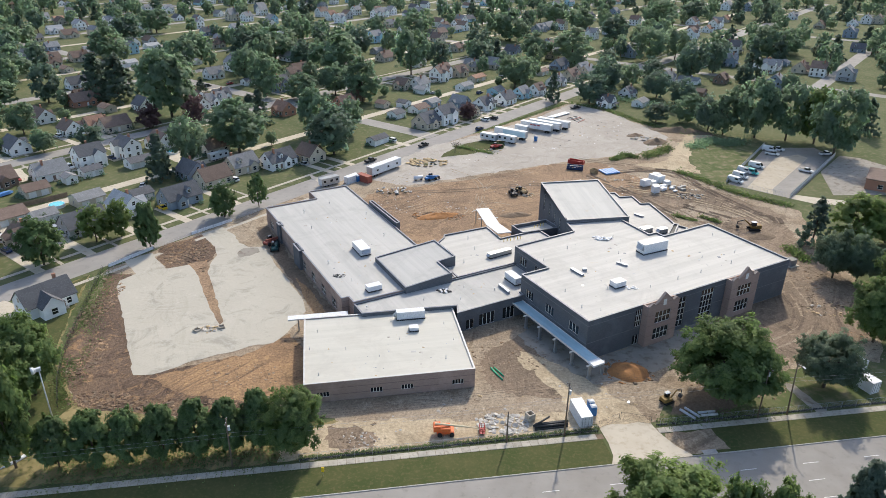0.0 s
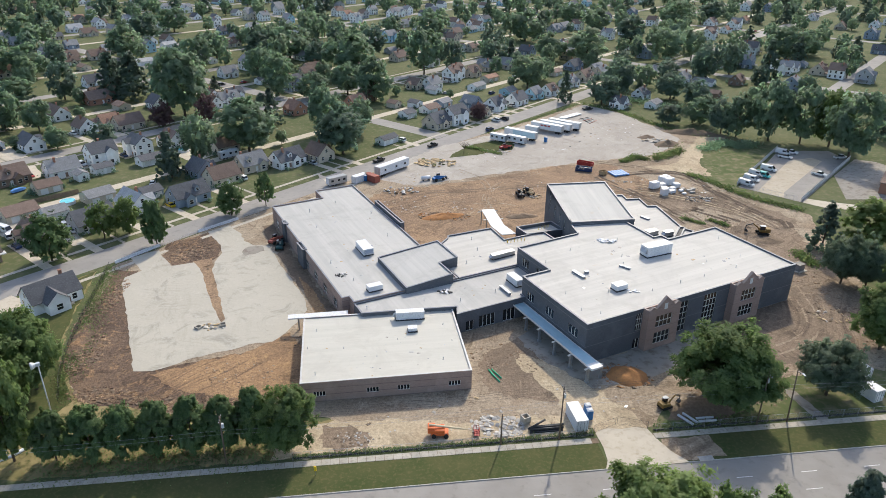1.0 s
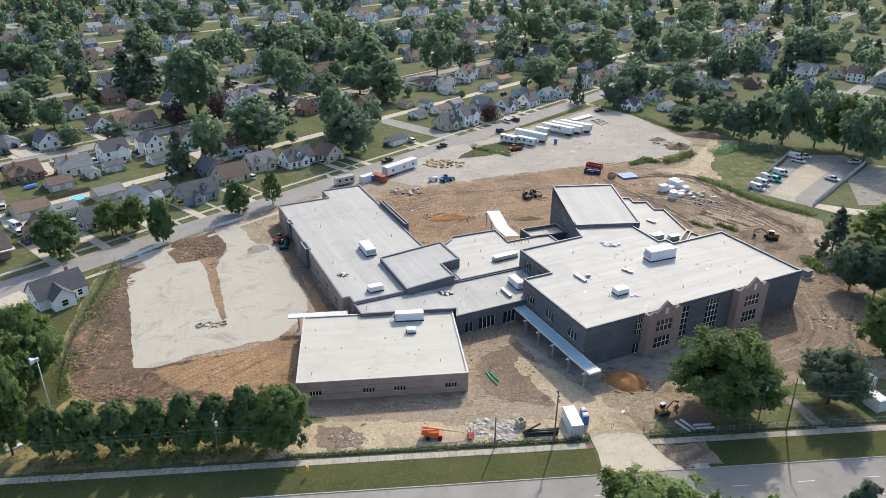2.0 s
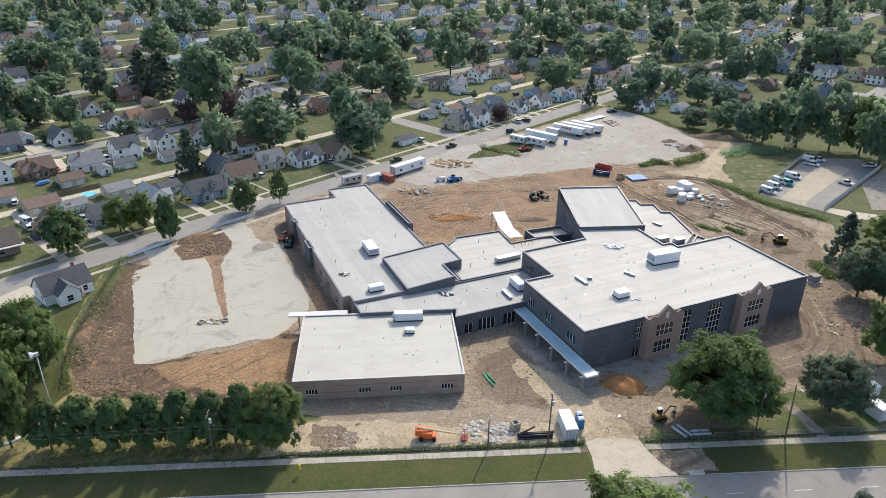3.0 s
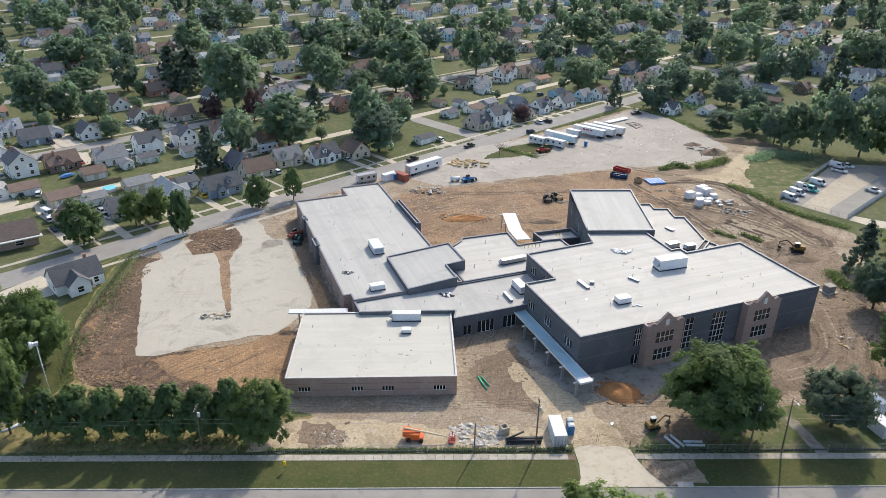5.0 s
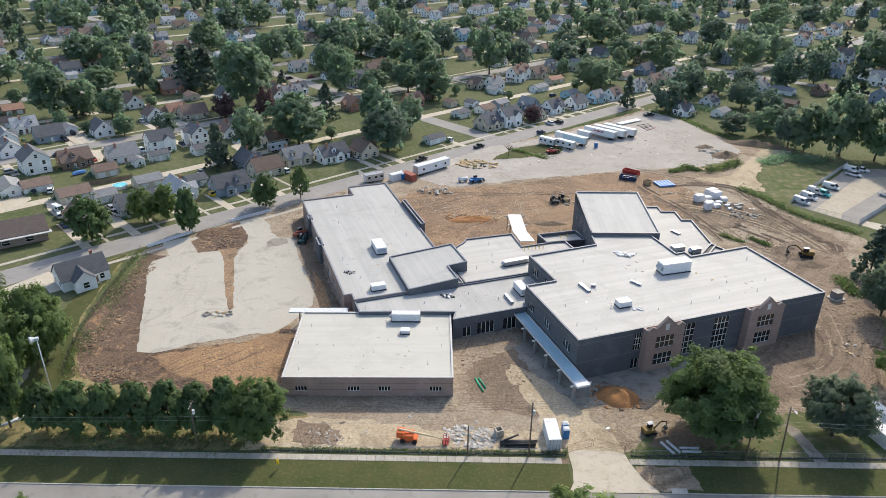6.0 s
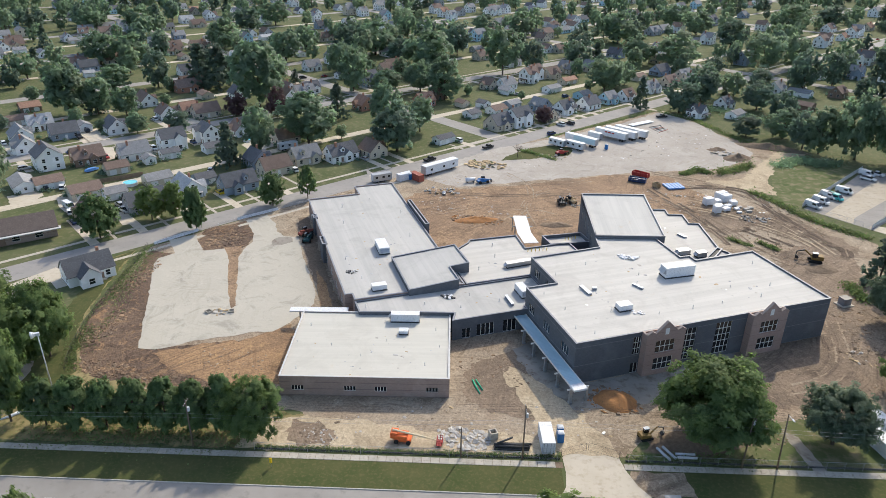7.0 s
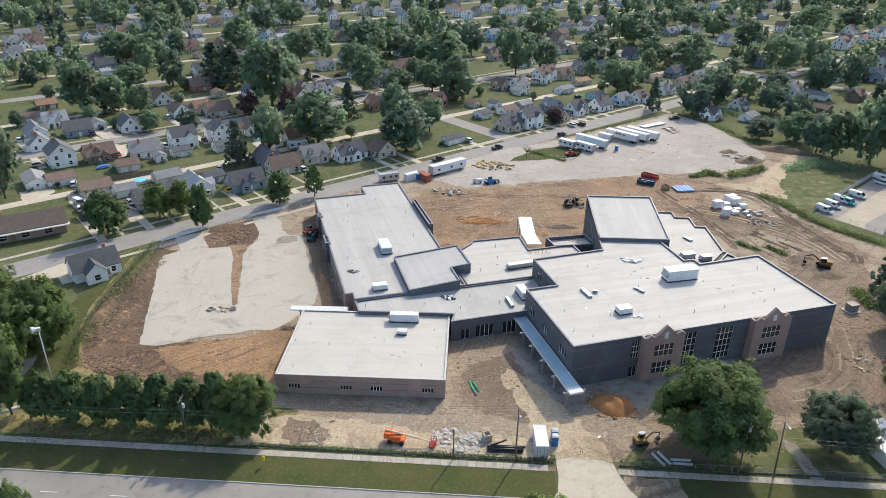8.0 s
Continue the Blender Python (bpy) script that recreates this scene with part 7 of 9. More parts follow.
# yellow warning posts at the open roof edges
for (x0, y0), (x1, y1) in ([(13.1, 183.2), (18.2, 185.5)], [(22.9, 193.7), (25.8, 195.6)]):
    guard = thing("roof_guard", "row of short yellow warning posts at a roof edge", "guard rail")
    n = max(3, int(math.hypot(x1 - x0, y1 - y0) / 1.1))
    for k in range(n + 1):
        f = k / n
        bm = bmesh.new()
        tube(bm, (x0 + (x1 - x0) * f, y0 + (y1 - y0) * f, 5.4), (x0 + (x1 - x0) * f, y0 + (y1 - y0) * f, 6.35), 0.09, 0.09, 8)
        part("post", bm, "car_yellow", guard)
    bm = bmesh.new()
    tube(bm, (x0, y0, 6.2), (x1, y1, 6.2), 0.03, 0.03, 6)
    part("rail", bm, "dark_metal", guard)

# ---- small loose stuff ----
def scatter(name, spots, n, size, mats, label, seed, flat=0.5, z=0.0):
    """Many small lumps or scraps over some areas (x, y, rx, ry), joined."""
    r0 = np.random.default_rng(seed)
    spots = np.array(spots, float)
    area = spots[:, 2] * spots[:, 3]
    pick = r0.choice(len(spots), n, p=area / area.sum())
    a, d = r0.uniform(0, 2 * math.pi, n), np.sqrt(r0.uniform(0, 1, n))
    cx = spots[pick, 0] + np.cos(a) * d * spots[pick, 2]
    cy = spots[pick, 1] + np.sin(a) * d * spots[pick, 3]
    cz = spots[pick, 4] if spots.shape[1] > 4 else np.full(n, z)
    base = np.array([(-1, -1, 0), (1, -1, 0), (1, 1, 0), (-1, 1, 0), (-.7, -.6, 1), (.6, -.7, 1), (.7, .6, 1), (-.6, .7, 1)]) * 0.5
    quads = np.array([(4, 5, 6, 7), (0, 1, 5, 4), (1, 2, 6, 5), (2, 3, 7, 6), (3, 0, 4, 7)])
    s = size[0] + (size[1] - size[0]) * r0.uniform(0, 1, n) ** 2.5
    stretch = r0.uniform(0.5, 1.8, n)
    t = r0.uniform(0, 6.28, n)
    v = base[None] * np.stack((s * stretch, s, s * flat), 1)[:, None, :] * r0.uniform(0.75, 1.25, (n, 8, 3))
    x = v[..., 0] * np.cos(t)[:, None] - v[..., 1] * np.sin(t)[:, None] + cx[:, None]
    y = v[..., 0] * np.sin(t)[:, None] + v[..., 1] * np.cos(t)[:, None] + cy[:, None]
    vv = np.stack((x, y, v[..., 2] + cz[:, None] - 0.01), 2).reshape(-1, 3)
    ff = (quads[None] + (np.arange(n) * 8)[:, None, None]).reshape(-1, 4)
    idx = np.repeat(r0.integers(0, len(mats), n), 5).tolist()
    me = bpy.data.meshes.new("mesh")
    me.from_pydata([tuple(q) for q in vv], [], [tuple(int(i) for i in f) for f in ff])
    for k in mats:
        me.materials.append(MATS[k])
    me.polygons.foreach_set("material_index", idx)
    return tagged(new(name, me), label, "debris", kind="stuff")


scatter("soil_clods", [(-91, 150, 3, 14), (-84, 128, 4, 8), (-72, 113, 8, 3), (-54, 111.5, 12, 2.5), (-80, 182, 6, 7), (-72, 172, 1.0, 2)], 2600, (0.12, 0.8), ("soil_dark", "soil_rut", "soil_clay"), "loose dark clods of churned soil", 1, 0.45, 0.02)
scatter("soil_clods", [(-46, 122, 10, 5), (-38, 134, 3, 5), (-45, 180, 3, 10), (-36, 160, 2, 8), (12, 132, 9, 6), (90, 230, 14, 22), (98, 175, 7, 22), (66, 238, 9, 9), (96, 140, 10, 6), (60, 122, 12, 4)], 2400, (0.1, 0.6), ("soil_rut", "soil_clay", "soil_tan"), "loose brown clods of soil", 2, 0.45, 0.02)
scatter("soil_clods", [(37.4, 127.2, 5.6, 4.8), (-7, 215, 9, 4)], 380, (0.15, 0.8), ("clay_heap", "soil_rut"), "loose lumps of orange clay", 6, 0.5, 0.05)
scatter("soil_clods", [(12, 118, 22, 9), (14, 134, 9, 9), (-50, 121, 13, 6), (66, 126, 14, 5), (100, 160, 7, 20), (90, 214, 16, 14), (10, 228, 34, 16), (64, 246, 16, 16)], 2600, (0.05, 0.26), ("soil_rut", "soil_brown", "soil_tan"), "small clods and stones strewn over the soil", 7, 0.5, 0.03)
scatter("site_debris", [(-5, 225, 22, 12), (30, 243, 20, 10), (60, 250, 14, 14), (-20, 250, 14, 8), (10, 112, 16, 6), (-10, 107, 12, 4), (30, 120, 10, 6), (86, 250, 8, 10), (15, 200, 8, 4), (-28, 232, 6, 10), (12, 150, 4, 4)], 1100, (0.08, 0.65),
        ("rubble", "lumber", "soil_rut", "galv", "soil_pale", "rubble"), "scraps of wood, stone and plastic on the soil", 3, 0.3, 0.025)
scatter("yard_debris", [(40, 310, 26, 16), (0, 280, 14, 10), (70, 330, 14, 20)], 260, (0.1, 0.7), ("rubble", "lumber", "dark_metal", "wrap_white"), "scraps lying about the gravel yard", 4, 0.3, 0.035)
scatter("roof_scraps", [(34, 150, 5, 10, 10.1), (46, 160, 9, 9, 10.1), (62, 166, 12, 7, 10.1), (35, 172, 9, 5, 10.1), (-28, 170, 8, 16, 5.55), (-38, 196, 10, 12, 5.55), (-15, 126, 14, 9, 4.55), (6, 154, 8, 3.5, 5.15), (6, 176, 7, 7, 5.4), (56, 205, 5, 9, 6.5)],
        260, (0.08, 0.7), ("coping_dark", "lumber", "galv", "rubble", "membrane_grey"), "small scraps and tool marks on the flat roofs", 5, 0.18)

# ---- vehicles ----
CARS = {}
PROFILES = {
    # (station x, bottom, belt, half width) along the body, then (x, roof height, half width) of the cabin
    "sedan": (4.6, [(-2.3, 0.35, 0.72, 0.72), (-2.1, 0.22, 0.92, 0.86), (-0.9, 0.2, 0.95, 0.9), (0.9, 0.2, 0.93, 0.9), (2.0, 0.24, 0.74, 0.84), (2.3, 0.36, 0.6, 0.7)],
              [(-1.7, 0.93, 0.8), (-0.95, 1.42, 0.64), (0.35, 1.44, 0.64), (1.15, 0.92, 0.78)]),
    "suv": (4.8, [(-2.4, 0.4, 0.95, 0.82), (-2.25, 0.28, 1.08, 0.92), (-0.9, 0.26, 1.1, 0.95), (1.0, 0.26, 1.08, 0.95), (2.15, 0.3, 0.92, 0.9), (2.4, 0.42, 0.75, 0.78)],
            [(-2.3, 1.08, 0.86), (-2.0, 1.7, 0.74), (0.3, 1.74, 0.74), (1.2, 1.07, 0.86)]),
    "pickup": (5.8, [(-2.9, 0.5, 1.1, 0.92), (-2.8, 0.4, 1.15, 0.98), (-1.0, 0.36, 1.15, 1.0), (1.2, 0.36, 1.14, 1.0), (2.6, 0.4, 1.02, 0.96), (2.9, 0.5, 0.85, 0.84)],
               [(-0.75, 1.14, 0.9), (-0.5, 1.82, 0.78), (0.7, 1.85, 0.78), (1.5, 1.12, 0.88)]),
    "van": (6.0, [(-3.0, 0.4, 1.3, 0.95), (-2.95, 0.34, 1.35, 1.0), (-1.0, 0.32, 1.35, 1.02), (1.5, 0.32, 1.3, 1.02), (2.7, 0.36, 1.05, 0.96), (3.0, 0.45, 0.85, 0.85)],
            [(-2.98, 1.3, 0.98), (-2.9, 2.2, 0.86), (1.3, 2.25, 0.86), (2.35, 1.12, 0.92)]),
}


def loft(bm, rings):
    for r0, r1 in zip(rings, rings[1:]):
        n = len(r0)
        for i in range(n):
            j = (i + 1) % n
            bm.faces.new((r0[i], r0[j], r1[j], r1[i]))
    bm.faces.new(list(reversed(rings[0])))
    bm.faces.new(rings[-1])


def car_parts(kind, paint):
    length, low, cab = PROFILES[kind]
    bm = bmesh.new()
    rings = []
    for x, b, t, w in low:
        rings.append([bm.verts.new(p) for p in ((x, -w * 0.92, b), (x, w * 0.92, b), (x, w, (b + t) / 2), (x, w * 0.94, t), (x, -w * 0.94, t), (x, -w, (b + t) / 2))])
    loft(bm, rings)
    out = [("body", mesh_of(bm, paint))]
    bm = bmesh.new()
    rings = []
    for x, t, w in cab:
        belt = np.interp(x, [s[0] for s in low], [s[2] for s in low]) - 0.02
        wb = w + 0.1
        rings.append([bm.verts.new(p) for p in ((x, -wb, belt), (x, wb, belt), (x, w, max(t, belt + 0.02)), (x, -w, max(t, belt + 0.02)))])
    loft(bm, rings)
    out.append(("cabin_glass", mesh_of(bm, "glass" if kind != "van" else paint)))
    bm = bmesh.new()
    (x0, t0, w0), (x1, t1, w1) = cab[1], cab[2]
    box(bm, x0 - 0.05, -w0 - 0.02, max(t0, t1) - 0.02, x1 + 0.05, w1 + 0.02, max(t0, t1) + 0.04)
    out.append(("roof_panel", mesh_of(bm, paint)))
    if kind == "van":
        bm = bmesh.new()
        box(bm, 0.1, -0.99, 1.35, 1.5, 0.99, 1.95)
        out.append(("side_glass", mesh_of(bm, "glass")))
        bm = bmesh.new()
        vs = [bm.verts.new(p) for p in ((1.45, -0.82, 2.12), (1.45, 0.82, 2.12), (2.32, 0.86, 1.22), (2.32, -0.86, 1.22), (1.38, -0.82, 2.1), (1.38, 0.82, 2.1), (2.25, 0.86, 1.2), (2.25, -0.86, 1.2))]
        for q in ((0, 1, 2, 3), (7, 6, 5, 4), (0, 4, 5, 1), (1, 5, 6, 2), (2, 6, 7, 3), (3, 7, 4, 0)):
            bm.faces.new([vs[k] for k in q])
        bmesh.ops.translate(bm, verts=bm.verts, vec=(0.08, 0, 0.06))
        out.append(("windscreen", mesh_of(bm, "glass")))
    if kind == "pickup":
        bm = bmesh.new()
        box(bm, -2.75, -0.82, 1.1, -0.9, 0.82, 1.17)
        out.append(("bed", mesh_of(bm, "dark_metal")))
    r = 0.34 if kind in ("sedan", "suv") else 0.4
    bm = bmesh.new()
    tube(bm, (0, -0.12, r), (0, 0.12, r), r, r, 14)
    wheel = mesh_of(bm, "rubber")
    bm = bmesh.new()
    tube(bm, (0, -0.135, r), (0, 0.135, r), r * 0.58, r * 0.58, 10)
    rim = mesh_of(bm, "silver")
    return out, wheel, rim, length, low[2][3]


def car(kind, paint, x, y, ang, label):
    if (kind, paint) not in CARS:
        CARS[(kind, paint)] = car_parts(kind, paint)
    out, wheel, rim, length, hw = CARS[(kind, paint)]
    ob = thing("van" if kind == "van" else "pickup_truck" if kind == "pickup" else "car", label, "van" if kind == "van" else "truck" if kind == "pickup" else "car", "", pose(x, y, 0.05, 0, 0, ang))
    for nm, me in out:
        part(nm, me, paint, ob)
    for sx in (-0.31, 0.31):
        for sy in (-1, 1):
            w = part("wheel", wheel, "rubber", ob)
            w.location = (length * sx, sy * (hw - 0.1), 0)
            q = part("rim", rim, "silver", w)
    return ob


ST = 53.6
car("van", "car_white", 106.1, 254.4, -48, "white delivery van parked in the paved yard")
car("van", "car_white", 110.0, 259.9, -48, "white delivery van parked in the paved yard")
car("van", "car_white", 114.1, 266.2, -48, "white delivery van parked in the paved yard")
car("van", "teal", 115.9, 264.9, -48, "teal panel van parked in the paved yard")
car("van", "car_white", 121.2, 273.0, -40, "white service van parked by the board fence")
car("pickup", "car_white", 134.7, 290.6, -35, "white crew pickup parked in the paved yard")
car("pickup", "car_white", 139.7, 297.4, -35, "white crew pickup parked in the paved yard")
car("van", "car_white", 135.8, 296.4, -40, "white delivery van parked in the paved yard")
car("pickup", "car_white", 139.2, 268.2, -42, "white pickup with a black load bed")
car("pickup", "car_white", 158.2, 291.8, 10, "white pickup beside the yard fence")
for kind, paint, x, y, a, lab in (
        ("pickup", "car_black", -15.8, 295.2, ST, "black pickup driving along the street"),
        ("suv", "navy", 9.5, 323.6, ST, "dark blue estate car at the street edge"),
        ("suv", "car_white", 12.6, 341.0, ST + 90, "white car parked on a house drive"),
        ("suv", "car_black", 17.0, 344.0, ST + 90, "black car parked on a house drive"),
        ("suv", "navy", 11.4, 402.0, ST, "dark car parked in the alley"),
        ("sedan", "silver", -15.1, 400.0, 20, "silver car parked behind a house"),
        ("pickup", "car_black", 61.9, 369.0, 30, "dark pickup parked at the yard entrance"),
        ("pickup", "car_black", -36.5, 272.2, ST, "dark pickup parked along the street"),
        ("suv", "car_white", -85.2, 246.1, ST + 90, "white car parked beside a house"),
        ("sedan", "car_yellow", -101.2, 217.0, ST + 90, "yellow car parked on a house drive"),
        ("pickup", "car_white", -123.6, 193.7, ST + 100, "white pickup parked on a house drive"),
        ("suv", "silver", -128.0, 197.5, ST + 95, "grey car parked on a house drive"),
        ("suv", "car_white", -139.8, 187.8, ST + 80, "white car parked beside a garage"),
        ("suv", "car_black", -163.9, 206.0, ST + 70, "dark car parked at an open garage"),
        ("suv", "car_white", -158.6, 207.6, ST + 70, "white car parked at an open garage"),
        ("sedan", "navy", -184.1, 245.0, ST, "dark blue car parked along the street"),
        ("suv", "car_black", -198.9, 274.0, ST + 90, "black car parked on a house drive"),
        ("sedan", "car_white", -116.6, 238.2, ST + 50, "white car parked by the alley"),
        ("sedan", "silver", -62.9, 266.5, ST + 90, "silver car parked on a house drive"),
        ("sedan", "silver", -120, 336, ST, "silver car parked at the kerb"),
        ("sedan", "red", -139, 418, ST, "red car parked behind a house"),
        ("suv", "car_white", 27, 455, ST, "white car parked behind a house"),
        ("suv", "car_black", -150, 410, ST, "dark car parked at the kerb"),
        ("sedan", "red", 262, 690, ST, "red car on the far street"),
        ("suv", "car_white", 215, 618, ST, "white car parked along the far street"),
        ("suv", "navy", 232, 640, ST, "dark car parked along the far street"),
        ("sedan", "car_white", 188, 456, -30, "white car parked by a house"),
        ("sedan", "silver", 150, 462, -20, "silver car parked by a house")):
    car(kind, paint, x, y, a, lab)

# cars in the gardens and drives
for kind, paint, x, y, a, lab in (("pickup", "car_white", -125.5, 194.6, ST - 90, "white pickup parked on a strip drive"), ("van", "car_white", -143.4, 191.9, ST - 80, "white van parked on a concrete apron"),
                                  ("suv", "car_white", -159.2, 207.7, ST - 90, "white car parked before a garage"), ("suv", "car_black", -162.9, 205.0, ST - 80, "dark car parked before a garage"),
                                  ("suv", "silver", -187.1, 222.1, ST, "silver car parked beside the alley"), ("pickup", "car_black", -195.9, 264.8, ST - 90, "black pickup parked on a house drive"),
                                  ("sedan", "car_white", -116.7, 238.9, ST, "white car parked beside the alley"), ("sedan", "car_white", -85.5, 247.0, ST - 90, "white car parked on a house drive"),
                                  ("sedan", "navy", -185.3, 244.6, ST, "dark blue car parked along the street")):
    if all((q.location.x - x) ** 2 + (q.location.y - y) ** 2 > 20 for q in bpy.data.objects if q.parent is None and q.name.split(".")[0] in ("car", "pickup_truck", "van")):
        car(kind, paint, x, y, a, lab)


# ---- containers, trailers and site plant ----
def container(x, y, ang, L=6.06, W=2.44, H=2.6, paint="unit_white", label="white corrugated steel site container", name="site_container"):
    ob = thing(name, label, "container", "", pose(x, y, 0.05, 0, 0, ang))
    bm = bmesh.new()
    n = int(L / 0.28)
    for s in (-1, 1):
        row = []
        for k in range(n * 2 + 1):
            px = -L / 2 + L * k / (n * 2)
            d = 0.04 if (k // 1) % 2 else 0.0
            row.append((bm.verts.new((px, s * (W / 2 - d), 0.15)), bm.verts.new((px, s * (W / 2 - d), H - 0.08))))
        for (a, b), (c, d2) in zip(row, row[1:]):
            bm.faces.new((a, c, d2, b))
    box(bm, -L / 2, -W / 2, H - 0.1, L / 2, W / 2, H)
    box(bm, -L / 2, -W / 2, 0.0, L / 2, W / 2, 0.16)
    box(bm, -L / 2, -W / 2 + 0.05, 0.16, -L / 2 + 0.05, W / 2 - 0.05, H - 0.1)
    part("body", bm, paint, ob)
    for s in (-1, 1):
        bm = bmesh.new()
        box(bm, L / 2 - 0.06, 0.02 if s > 0 else -W / 2 + 0.06, 0.17, L / 2, W / 2 - 0.06 if s > 0 else -0.02, H - 0.11)
        d = part("door", bm, paint, ob)
        for k in (0.3, 0.75):
            bm = bmesh.new()
            tube(bm, (L / 2 + 0.04, s * W / 2 * k, 0.2), (L / 2 + 0.04, s * W / 2 * k, H - 0.15), 0.025, 0.025, 6)
            part("lock_bar", bm, "dark_metal", d)
    return ob


container(24.6, 110.9, -77)
container(-40.6, 247.6, 52, 6.06, 2.44, 2.6, "unit_white")
container(-36.0, 248.4, 140, 6.06, 2.44, 2.6, "rust_red", "rust-red corrugated steel site container")
container(86.6, 124.4, -66, 7.0, 2.5, 2.8, "wrap_white", "white box trailer parked under the trees")
container(88.5, 130.5, -66, 4.0, 2.5, 2.8, "wrap_white", "white box trailer parked under the trees")


def trailer(x, y, ang, L, paint, label, H=4.0, W=2.6, windows=False, base=1.2):
    ob = thing("box_trailer", label, "trailer", "trailers in the yard", pose(x, y, 0.04, 0, 0, ang))
    bm = bmesh.new()
    panelled(bm, -L / 2, -W / 2, base, L / 2, W / 2, H, int(L / 1.2), 0.05, 0.02)
    part("body", bm, paint, ob)
    bm = bmesh.new()
    box(bm, -L / 2, -0.5, base - 0.25, L / 2, 0.5, base)
    for s in (-1, 1):
        box(bm, L / 2 - 3.0, s * 0.8 - 0.08, 0, L / 2 - 2.8, s * 0.8 + 0.08, base)
    part("chassis", bm, "dark_metal", ob)
    bm = bmesh.new()
    tube(bm, (0, -0.25, 0.5), (0, 0.25, 0.5), 0.5, 0.5, 12)
    me = mesh_of(bm, "rubber")
    for dx in (1.4, 2.7):
        for s in (-1, 1):
            w = part("wheel", me, "rubber", ob)
            w.location = (-L / 2 + dx, s * (W / 2 - 0.3), 0)
    for s in (-1, 1):
        bm = bmesh.new()
        box(bm, -L / 2 - 0.04, 0.03 if s > 0 else -W / 2 + 0.08, base + 0.08, -L / 2 + 0.0, W / 2 - 0.08 if s > 0 else -0.03, H - 0.1)
        part("rear_door", bm, "silver" if paint != "silver" else "unit_white", ob)
    if windows:
        for s in (-1, 1):
            for k in (-0.32, 0.05, 0.35):
                bm = bmesh.new()
                box(bm, L * k - 0.5, s * W / 2 - 0.03, base + 1.1, L * k + 0.5, s * W / 2 + 0.03, base + 1.9)
                part("window", bm, "glass", ob)
    return ob


TA = -33.0
trailer(36.6, 323.8, TA + 180, 16.1, "unit_white", "long white semi-trailer in the gravel yard")
trailer(41.0, 327.0, TA + 180, 16.1, "unit_white", "long white semi-trailer in the gravel yard")
trailer(45.6, 330.2, TA + 180, 16.1, "unit_white", "long white semi-trailer in the gravel yard")
blue_side = trailer(23.6, 311.4, TA + 180, 16.1, "unit_white", "long white and blue semi-trailer in the gravel yard")
for side in (-1, 1):
    bm = bmesh.new()
    box(bm, -7.9, side * 1.3 - 0.02, 1.4, 3.5, side * 1.3 + 0.02, 3.7)
    part("side_panel", bm, "steel_roof", blue_side, "pale blue side panel")
trailer(13.4, 306.0, TA + 180, 8.0, "unit_white", "short white office trailer in the gravel yard", 3.4, 2.5, True, 0.7)
trailer(21.4, 303.5, TA + 180, 9.0, "unit_white", "white office trailer with windows in the gravel yard", 3.4, 2.5, True, 0.7)
trailer(29.4, 321.5, TA + 180, 6.5, "unit_white", "short white storage trailer in the gravel yard", 3.2, 2.4, False, 0.6)
trailer(-29.6, 260.0, 54, 17.0, "unit_white", "long white office trailer beside the street", 4.0, 3.0, True, 0.8)
trailer(-48.6, 243.6, 40, 7.5, "silver", "grey office trailer beside the street", 3.2, 2.6, True, 0.5)
trailer(-99.4, 272.3, 50, 8.5, "unit_white", "white camper parked behind a house", 3.2, 2.4, True, 0.6)
# red mark on one trailer's side, kept as plain bars
for k, (dx, w) in enumerate(((-2.2, 1.3), (-0.4, 1.6), (1.6, 1.2))):
    bm = bmesh.new()
    box(bm, dx, 1.31, 2.7, dx + w, 1.325, 3.3)
    mark = solid("trailer_mark", bm, "red", "plain red painted bar on the trailer side", "marking")
    mark.matrix_world = pose(36.6, 323.8, 0.04, 0, 0, TA + 180)


def toilet(x, y, ang, paint="blue"):
    ob = thing("portable_toilet", "blue plastic portable toilet with a pale roof", "portable toilet", "portable toilets", pose(x, y, 0.04, 0, 0, ang))
    bm = bmesh.new()
    box(bm, -0.6, -0.6, 0.0, 0.6, 0.6, 2.15)
    bmesh.ops.bevel(bm, geom=bm.edges[:], offset=0.06, segments=1, affect="EDGES")
    part("cabin", bm, paint, ob)
    bm = bmesh.new()
    loft(bm, [[bm.verts.new((s * a, t * a, z)) for s, t in ((-1, -1), (1, -1), (1, 1), (-1, 1))] for a, z in ((0.62, 2.16), (0.58, 2.25), (0.3, 2.4))])
    part("roof", bm, "lamp_grey", ob)
    bm = bmesh.new()
    box(bm, 0.59, -0.38, 0.15, 0.63, 0.38, 1.95)
    part("door", bm, paint, ob)


toilet(27.2, 112.0, -77)
toilet(27.0, 113.6, -77)
toilet(34.6, 306.6, 60)
toilet(-38.6, 248.2, 50)
toilet(-37.9, 249.6, 50)

# boom lift
lift = thing("boom_lift", "orange telescopic boom lift with its arm lowered", "boom lift", "", pose(-2.2, 105.4, 0.02, 0, 0, 4))
bm = bmesh.new()
box(bm, -1.6, -1.0, 0.45, 1.7, 1.0, 0.95)
bmesh.ops.bevel(bm, geom=bm.edges[:], offset=0.1, segments=1, affect="EDGES")
part("chassis", bm, "orange", lift)
bm = bmesh.new()
box(bm, -2.3, -1.05, 1.0, 1.0, 1.05, 1.75)
box(bm, -2.3, -0.95, 1.7, -0.9, 0.95, 2.2)
bmesh.ops.bevel(bm, geom=bm.edges[:], offset=0.14, segments=1, affect="EDGES")
part("turret", bm, "orange", lift)
bm = bmesh.new()
